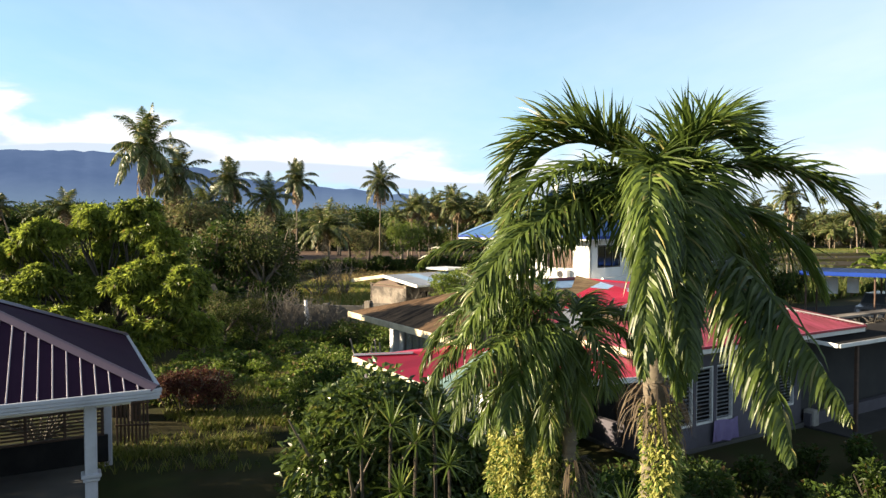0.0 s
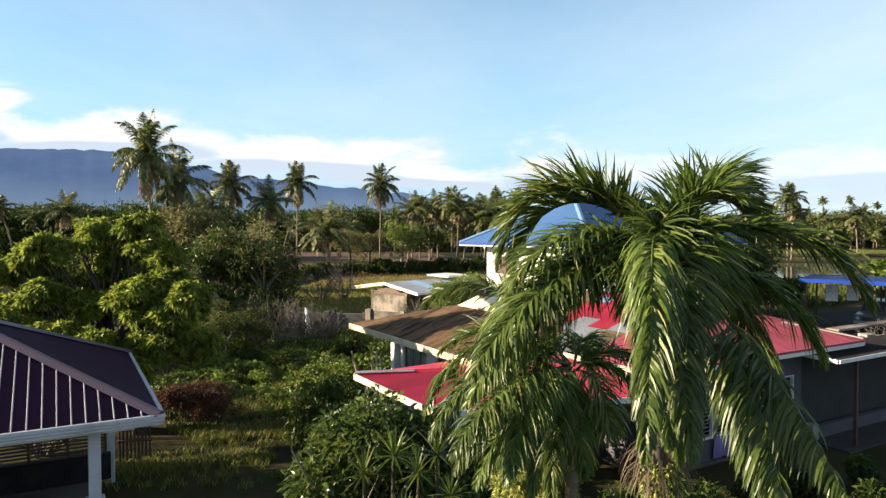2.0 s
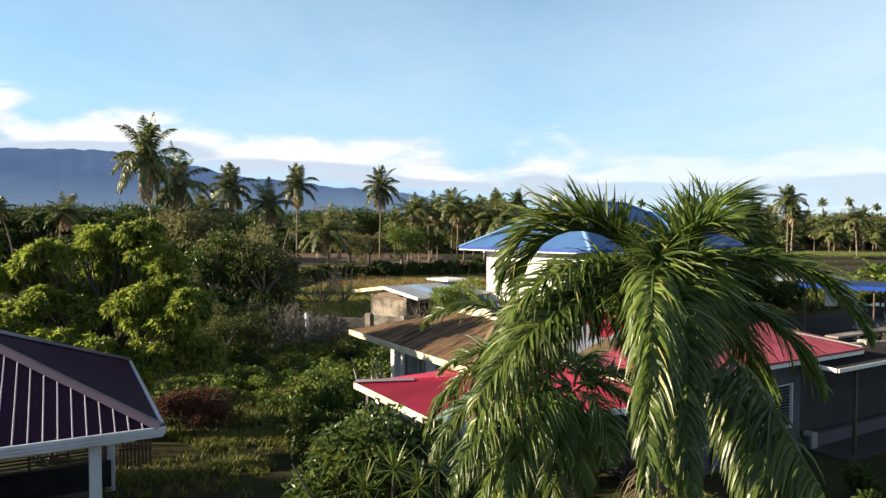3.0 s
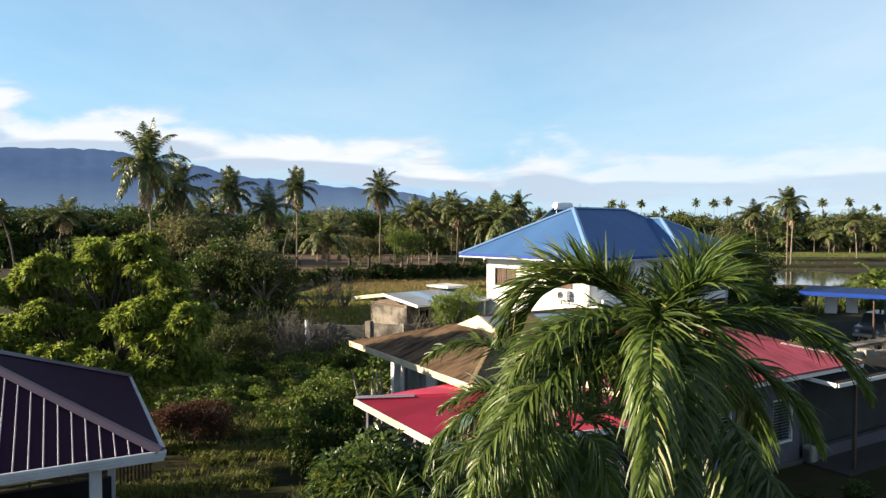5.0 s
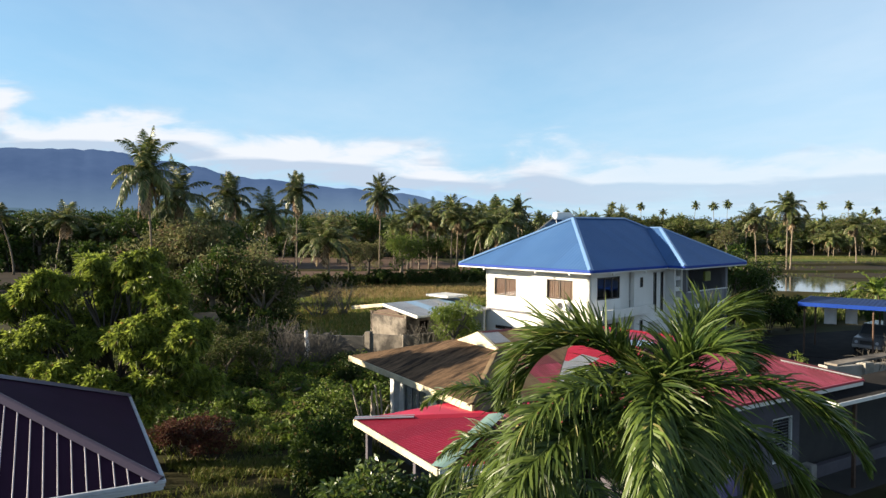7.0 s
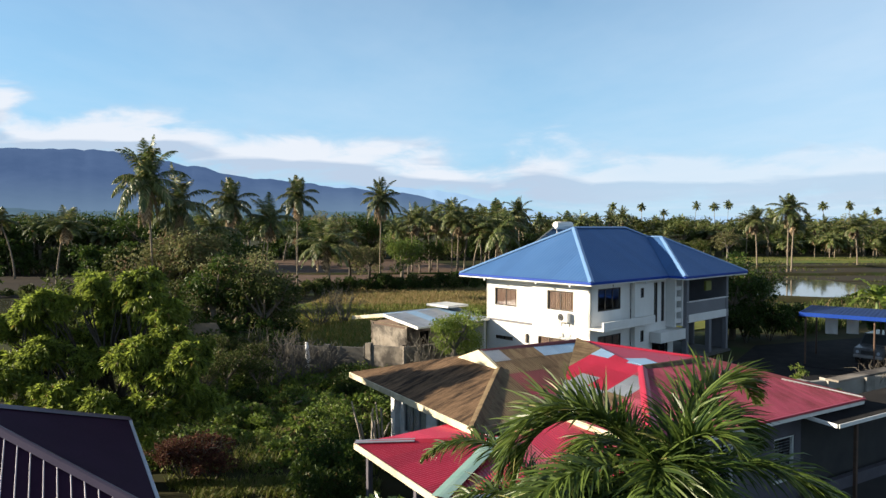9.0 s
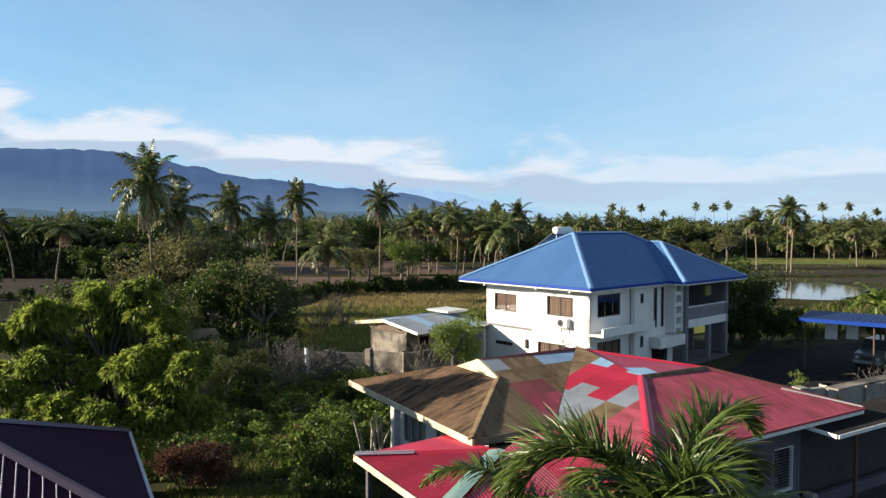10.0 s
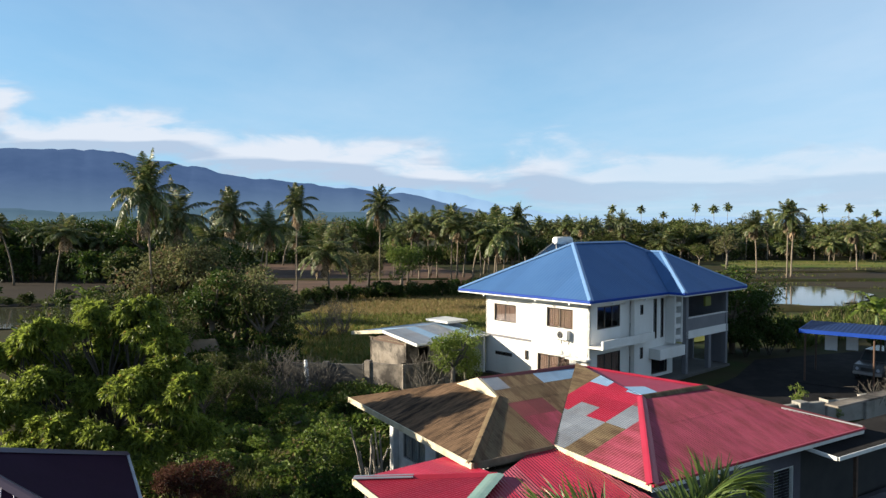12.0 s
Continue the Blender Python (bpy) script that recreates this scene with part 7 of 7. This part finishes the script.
low = [shrub(111, 0.9, 1.5, 0.14, 1500, "leaf_citrus", "shrub", "small-leaved green shrub in the garden", "garden shrubs"), shrub(112, 0.8, 1.3, 0.16, 1300, "leaf_dark", "shrub", "dark leafy shrub in the garden", "garden shrubs"),
       shrub(113, 0.9, 2.0, 0.15, 1500, "leaf_young", "shrub", "pale green shrub in the garden", "garden shrubs"),
       shrub(114, 1.6, 2.6, 0.17, 5600, "leaf_citrus", "shrub", "large small-leaved green shrub in the garden", "garden shrubs"), shrub(115, 1.5, 2.4, 0.17, 5000, "leaf_dark", "shrub", "large dark leafy shrub in the garden", "garden shrubs")]
plant_row(low, [(3, at(-1.25, 11.9, 0.92)), (3, at(-0.5, 11.8, 0.95)), (3, at(0.15, 11.8, 0.9)), (4, at(3.4, 11.4, 0.94)), (3, at(4.6, 12.0, 0.94)), (4, at(2.75, 11.3, 1)), (4, at(5.6, 13.4, 0.94)), (0, at(2.2, 12.5, 1)), (1, at(3.2, 13, 1)), (0, at(0.6, 12.6, 1)), (1, at(1.6, 11.8, 1)), (2, at(2.2, 11.6, 1.1)), (1, at(4.4, 13.2, 1)), (0, at(4, 10.6, 1)), (1, at(5.4, 12.5, 0.72)), (1, at(-2.6, 12.6, 1)),
                (0, at(0.2, 10.8, 1)), (1, at(2.4, 9.6, 1)), (0, at(-3, 14.6, 1)), (1, at(8.6, 15.6, 0.72)), (0, at(10.5, 16.4, 0.58)), (1, at(12.8, 18.4, 0.58)), (1, at(7.2, 14.2, 0.72)), (0, at(-2.4, 17.4, 1.3)), (1, at(-3.3, 20.5, 1.2)),
                (1, at(-2.8, 16, 1.2)), (1, at(6.2, 11, 0.94)), (1, at(7.8, 12, 1.01)), (0, at(9, 13.4, 0.86)), (1, at(10.6, 14.2, 1.01)), (1, at(11.8, 16, 1.01)), (1, at(13.4, 17, 0.94)), (0, at(5, 14.6, 1.1)), (1, at(6.6, 16.2, 0.79)), (1, at(9.4, 17.6, 0.72)), (1, at(14.6, 20, 0.86)), (1, at(8, 9.6, 1.01)), (0, at(3.6, 8.8, 1.2)), (1, at(5.4, 9.2, 0.94)), (0, at(-0.8, 10.2, 1.2)), (1, at(0.8, 9.4, 1.2)), (0, at(1.8, 14, 1.4)), (1, at(3, 15, 1.3)), (1, at(-1.8, 11.4, 1.2)), (3, at(-1.7, 11.2, 1.06)), (3, at(-0.8, 11.3, 1.06)), (4, at(0.1, 11.2, 1)), (3, at(0.4, 13.4, 1.17)), (4, at(1.4, 14.4, 1.22)), (3, at(2.6, 13.8, 1.17)), (4, at(3.8, 14.4, 1.17)), (4, at(5, 15.2, 1.11)), (4, at(-0.4, 15.6, 1.22)), (1, at(6.3, 17.2, 1.3)), (1, at(8.2, 18.2, 1.08)), (1, at(10.2, 19.2, 1.01)), (1, at(12.4, 20.4, 0.94)), (1, at(11, 17.4, 1.15)), (1, at(13, 18.8, 1.08)), (1, at(9, 15.6, 1.22)), (1, at(7.4, 13.6, 1.3)), (1, at(10.4, 12.6, 1.3)), (1, at(12.6, 14.6, 1.3)), (1, at(14.6, 17.2, 1.15)), (1, at(16, 20.4, 1.08)), (1, at(15.4, 22.6, 0.94)), (1, at(17.6, 24.2, 0.94)),
                # last six are added to keep low sun off the wall under the porch
                (2, at(-3.6, 23.6, 0.9)), (0, at(-3.9, 25.6, 0.9)), (4, at(-4.0, 24.5, 1.0, None, None, 1.25)), (4, at(-3.9, 22.6, 0.95, None, None, 1.2)), (4, at(-4.3, 26.2, 0.9)), (1, at(3.2, 22.0, 1.5)), (1, at(2.7, 23.5, 1.5)), (1, at(2.1, 24.9, 1.4))])

# red-brown dead shrub and dry brush in the lot
rb = [shrub(121, 1.3, 2.1, 0.14, 2400, "leaf_red", "shrub", "red-brown withered shrub in the overgrown lot", "withered shrubs")]
plant_row(rb, [(0, at(-10.3, 27.2, 1.0, None, None, 0.8)), (0, at(-9.1, 27.0, 0.85, None, None, 0.75)), (0, at(-9.7, 28.2, 0.9, None, None, 0.95)), (0, at(-11.2, 28.0, 0.8, None, None, 0.8))])


def brush(seed, h=2.6, n=26):
    """Bare grey branches."""
    r = random.Random(seed)
    T = thing("bare_shrub", Matrix.Identity(4), "leafless grey branches of a dry shrub", "shrub", "dry brush in the lot")
    for k in range(5):
        g = Geo()
        a = k * 1.26 + r.uniform(-0.4, 0.4)
        for _ in range(n // 5):
            p, d = Vector((math.cos(a) * 0.15, math.sin(a) * 0.15, -0.1)), Vector((math.cos(a) * 0.5 + r.uniform(-.3, .3), math.sin(a) * 0.5 + r.uniform(-.3, .3), 1)).normalized()
            pts = [p.copy()]
            for j in range(6):
                d = (d + rand_dir(r) * 0.28).normalized()
                p = p + d * h / 6 * r.uniform(0.7, 1.1)
                pts.append(p.copy())
                if j > 1:
                    e = (d + rand_dir(r) * 0.8).normalized()
                    g.tube([p, p + e * h * 0.13, p + (e + rand_dir(r) * 0.3) * h * 0.24], [0.016, 0.011, 0.005], 4, False)
            g.tube(pts, [0.035 - 0.0045 * j for j in range(7)], 5, False)
        part("branch", g, M["grey_twig"], T)
    return T


br = [brush(131), brush(132, 3.2)]
plant_row(br, [(0, at(-10.6, 44.5)), (1, at(-9.6, 43.2, 0.9)), (0, at(-11.6, 45.6, 1.1)), (1, at(-8.2, 42.6, 0.8)), (1, at(-14.4, 62, 1.3)), (0, at(-11.5, 64, 1.4)), (1, at(-9.5, 66, 1.2)), (0, at(-17, 66, 1.3)),
               (1, at(-1.0, 42.0, 1.0)), (0, at(24.2, 38.2, 0.8)), (1, at(25.6, 38.0, 0.9)), (0, at(-13.8, 23.6, 1.0)), (1, at(-16.2, 25, 1.0)), (0, at(-10.0, 27.6, 0.75)), (1, at(-10.0, 40.6, 0.8)), (0, at(-8.8, 41.6, 0.9)), (0, at(-7.4, 43.4, 0.9))])

# saplings along the driveway wall and before the shed
sp = [broad_tree(141, 2.6, 0.55, 0.2, 420, "leaf_young", "sapling", "young sapling with yellow-green leaves by the wall", "sapling", "saplings by the wall", "bark", 0.55, 0.5),
      broad_tree(142, 4.6, 1.3, 0.17, 4200, "leaf_young", "tree", "thin light-leaved tree before the shed", "tree", "", "grey_twig", 0.55, 0.4)]
plant_row(sp, [(0, at(19.7, 37.9, 0.62)), (0, at(20.9, 36.6, 0.5)), (0, at(16.2, 38.5, 0.5)), (0, at(15.2, 38.8, 0.4)), (0, at(24.9, 38.8, 0.55)), (1, at(0.6, 42.4, 1.0)), (1, at(1.5, 43.4, 0.7))])


def banana(seed):
    r = random.Random(seed)
    T = thing("banana_plant", Matrix.Identity(4), "banana plant with broad torn leaves", "plant", "banana plants")
    part("stem", Geo().tube([(0, 0, -0.2), (0.05, 0, 1.2), (0.1, 0, 2.2)], [0.16, 0.13, 0.08], 9), M["shaft"], T, smooth=True)
    for k in range(9):
        g = Geo()
        frond_geo(g, (0.1, 0, 2.1), k * 2.4, radians(75 - 6 * k), 2.3, 1.3, 16, 0.42, 0.22, 0.35, r, 2, 0.04, 0.15)
        part("leaf", g, M["leaf_young"], T)
    return T


bn = [banana(151)]
plant_row(bn, [(0, at(37.8, 60, 1.3)), (0, at(-38, 74, 0.9))])

# ---- weeds and grass ----


def weeds():
    r = random.Random(161)
    g = Geo()
    for _ in range(300):
        x, y = r.uniform(-14, -1.5), r.uniform(23, 44)
        if (x > -4.6 and 21 < y < 33) or y < 28.5:
            continue
        q = r.uniform(0.4, 1.2)
        h = r.uniform(0.3, 0.8) * (0.7 + 1.3 * max(noise.noise((x * 0.3, y * 0.3, 9)), -0.3))
        z = gz(x, y)
        big = r.choice((0.14, 0.2, 0.3))
        for _ in range(int(190 * q)):
            a, t = r.uniform(0, 6.3), math.sqrt(r.random())
            p = Vector((x + math.cos(a) * q * t, y + math.sin(a) * q * t, z + h * (1.2 - t * t) * r.uniform(0.7, 1.1)))
            w = (Vector((math.cos(a), math.sin(a), 0.5)) + rand_dir(r) * 0.8).normalized()
            ln = big * r.uniform(0.6, 1.3)
            g.leaf(p, w, w.cross(rand_dir(r)).normalized(), ln, ln * 0.65, 0.3)
    stuff("weeds", g, M["leaf_weed"], "creeping green weeds covering the overgrown lot", "weeds")


def grass(name, area, n, h, mat, label, seed, thin=-1.0, width=0.02, steps=2, lit_strips=()):
    r = random.Random(seed)
    g = Geo()
    x0, x1, y0, y1 = area
    for _ in range(n):
        x, y = r.uniform(x0, x1), r.uniform(y0, y1)
        if noise.noise((x * 0.3, y * 0.3, seed)) < thin:
            continue
        # grass keeps to sunlit strips; bare soil between stands in for shadow bands
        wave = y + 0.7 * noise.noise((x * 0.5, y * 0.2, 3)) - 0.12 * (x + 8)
        if lit_strips and not any(a < wave < b for a, b in lit_strips) and r.random() < 0.88:
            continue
        z = gz(x, y) if y < 46 else FZ
        for _ in range(6):
            a = r.uniform(0, 6.3)
            g.blade((x + r.uniform(-.15, .15), y + r.uniform(-.15, .15), z), (math.cos(a) * 0.4, math.sin(a) * 0.4, 1), (-math.sin(a), math.cos(a), 0), h * r.uniform(0.5, 1.3), width, 0.35, steps)
    stuff(name, g, M[mat], label, "grass")


wd = [shrub(165, 1.1, 1.3, 0.2, 800, "leaf_weed", "shrub", "bright green weedy bush in the overgrown lot", "weedy bushes in the lot"), shrub(166, 1.2, 1.6, 0.2, 800, "leaf_dark", "shrub", "dark weedy bush in the overgrown lot", "weedy bushes in the lot")]
rw = random.Random(167)
plant_row(wd, [(rw.choice((0, 0, 1)), at(rw.uniform(-11.5, -3.8), rw.uniform(31, 44), rw.uniform(0.5, 1.05))) for _ in range(38)])
weeds()
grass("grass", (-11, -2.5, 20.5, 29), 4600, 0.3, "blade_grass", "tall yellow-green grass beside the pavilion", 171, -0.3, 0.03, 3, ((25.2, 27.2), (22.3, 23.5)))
grass("lawn_weeds", (-3, 3, 6, 16), 1400, 0.3, "blade_grass", "grass growing between the garden shrubs", 172, -0.1, 0.025, 3)
grass("lot_grass", (-22, -1, 28, 47), 4200, 0.5, "blade_grass", "tall grass in the overgrown lot", 174, 0.0, 0.035, 3)


def meadow_grass(name, mat, y0, y1, n, label, seed):
    r = random.Random(seed)
    g = Geo()
    for _ in range(n):
        y = r.uniform(y0, y1) + 3.0 * noise.noise((r.random() * 9, y0, 2))
        x = r.uniform(-16 + (y - 52) * 0.02, 6 + (y - 52) * 0.35)
        if (x > 4.2 and y < 54) or y < 52:
            continue
        for _ in range(4):
            a = r.uniform(0, 6.3)
            g.blade((x + r.uniform(-.3, .3), y + r.uniform(-.3, .3), FZ), (math.cos(a) * 0.4, math.sin(a) * 0.4, 1), (-math.sin(a), math.cos(a), 0), r.uniform(0.25, 0.6), 0.06, 0.35, 2)
    stuff(name, g, M[mat], label, "grass")


meadow_grass("meadow_grass", "blade_meadow", 52, 71, 4200, "yellow-green meadow grass behind the wall", 173)
meadow_grass("green_grass", "blade_grass", 70, 80, 3600, "fresh green strip of meadow grass", 175)
meadow_grass("dry_grass", "blade_tan", 79, 101, 6500, "dry tan grass at the far side of the meadow", 176)


def field_tufts():
    """Stubble and reeds on the flooded fields and round the pond."""
    r = random.Random(177)
    g = Geo()
    for _ in range(6500):
        x, y = r.uniform(38, 170), r.uniform(84, 200)
        px = x / y
        if not 0.32 < px < 0.8 or noise.noise((x * 0.05, y * 0.12, 3)) < 0.02:
            continue
        if 40 < x < 66 and 89 < y < 118:
            continue
        for _ in range(5):
            a = r.uniform(0, 6.3)
            g.blade((x + r.uniform(-.6, .6), y + r.uniform(-.4, .4), FZ), (math.cos(a) * 0.4, math.sin(a) * 0.4, 1), (-math.sin(a), math.cos(a), 0), r.uniform(0.2, 0.5), 0.09, 0.3, 2)
    for _ in range(1500):
        x, y = r.uniform(30, 62), 0
        y = 62 + (x - 30) * 0.75 + r.uniform(-4, 6)
        for _ in range(5):
            a = r.uniform(0, 6.3)
            g.blade((x + r.uniform(-.5, .5), y + r.uniform(-.5, .5), FZ), (math.cos(a) * 0.4, math.sin(a) * 0.4, 1), (-math.sin(a), math.cos(a), 0), r.uniform(0.6, 1.5), 0.12, 0.3, 2)
    stuff("field_weeds", g, M["leaf_wood"], "weeds and reeds on the wet fields round the pond", "grass")


field_tufts()

# ---- loose things in the lot ----


def timber_heap():
    T = thing("timber_heap", OLD @ Matrix.Translation((-3.0, 12.6, 0)), "heap of leaning grey timber by the old house", "timber")
    r = random.Random(181)
    for k in range(14):
        a = Vector((r.uniform(-0.5, 0.4), r.uniform(-0.5, 0.5), -1.35))
        b = a + Vector((r.uniform(-0.6, 0.4), r.uniform(-0.6, 0.6), r.uniform(0.8, 2.7)))
        part("pole", Geo().tube([a, a.lerp(b, 0.5) + rand_dir(r) * 0.05, b], [0.05, 0.045, 0.035], 6), M["bare_wood"], T)


timber_heap()


def log(x, y, ln, ang, rad, label):
    r = random.Random(int(ln * 100))
    z = gz(x, y)
    g = Geo()
    g.tube([(math.cos(ang) * ln * t, math.sin(ang) * ln * t, rad + 0.35 * t + r.uniform(-.03, .03)) for t in (0, 0.3, 0.6, 1)], [rad, rad * 0.9, rad * 0.85, rad * 0.5], 8)
    for k in range(3):
        t = r.uniform(0.3, 0.9)
        p = Vector((math.cos(ang) * ln * t, math.sin(ang) * ln * t, rad + 0.35 * t))
        g.tube([p, p + rand_dir(r, 0.8) * 0.6], [rad * 0.4, rad * 0.15], 6)
    ob = part("fallen_log", g, M["grey_twig"], smooth=True)
    ob.matrix_basis = Matrix.Translation((x, y, z))
    tagged(ob, label, "log")


log(-9.6, 36.4, 2.2, 0.5, 0.13, "pale fallen log lying in the weeds")
log(-8.2, 40.6, 1.8, 0.9, 0.1, "pale fallen log lying in the weeds")
ob = tagged(part("dead_stump", Geo().tube([(0, 0, -0.2), (0.05, 0, 0.9), (-0.05, 0.05, 2.0)], [0.2, 0.16, 0.1], 9), M["cloth_white"], smooth=True), "bleached white dead tree stump by the wall", "stump")
ob.matrix_basis = Matrix.Translation((-8.6, 43.6, gz(-8.6, 43.6)))


def hut():
    T = thing("hut", Matrix.Translation((-16.6, 47.6, gz(-16.6, 47.6))) @ Matrix.Rotation(0.3, 4, "Z"), "small open hut with a grey thatched roof", "hut")
    g = Geo()
    g.add([(-1.2, -1, 1.9), (1.2, -1, 1.9), (1.2, 1, 1.9), (-1.2, 1, 1.9), (-0.9, 0, 2.6), (0.9, 0, 2.6)], [(0, 1, 5, 4), (2, 3, 4, 5), (1, 2, 5), (3, 0, 4), (0, 3, 2, 1)])
    part("roof", g, M["weathered_board"], T)
    for x in (-1, 1):
        for y in (-0.8, 0.8):
            part("post", Geo().box(x - 0.09, x + 0.09, y - 0.09, y + 0.09, -0.3, 1.9), M["white_paint"], T)


hut()
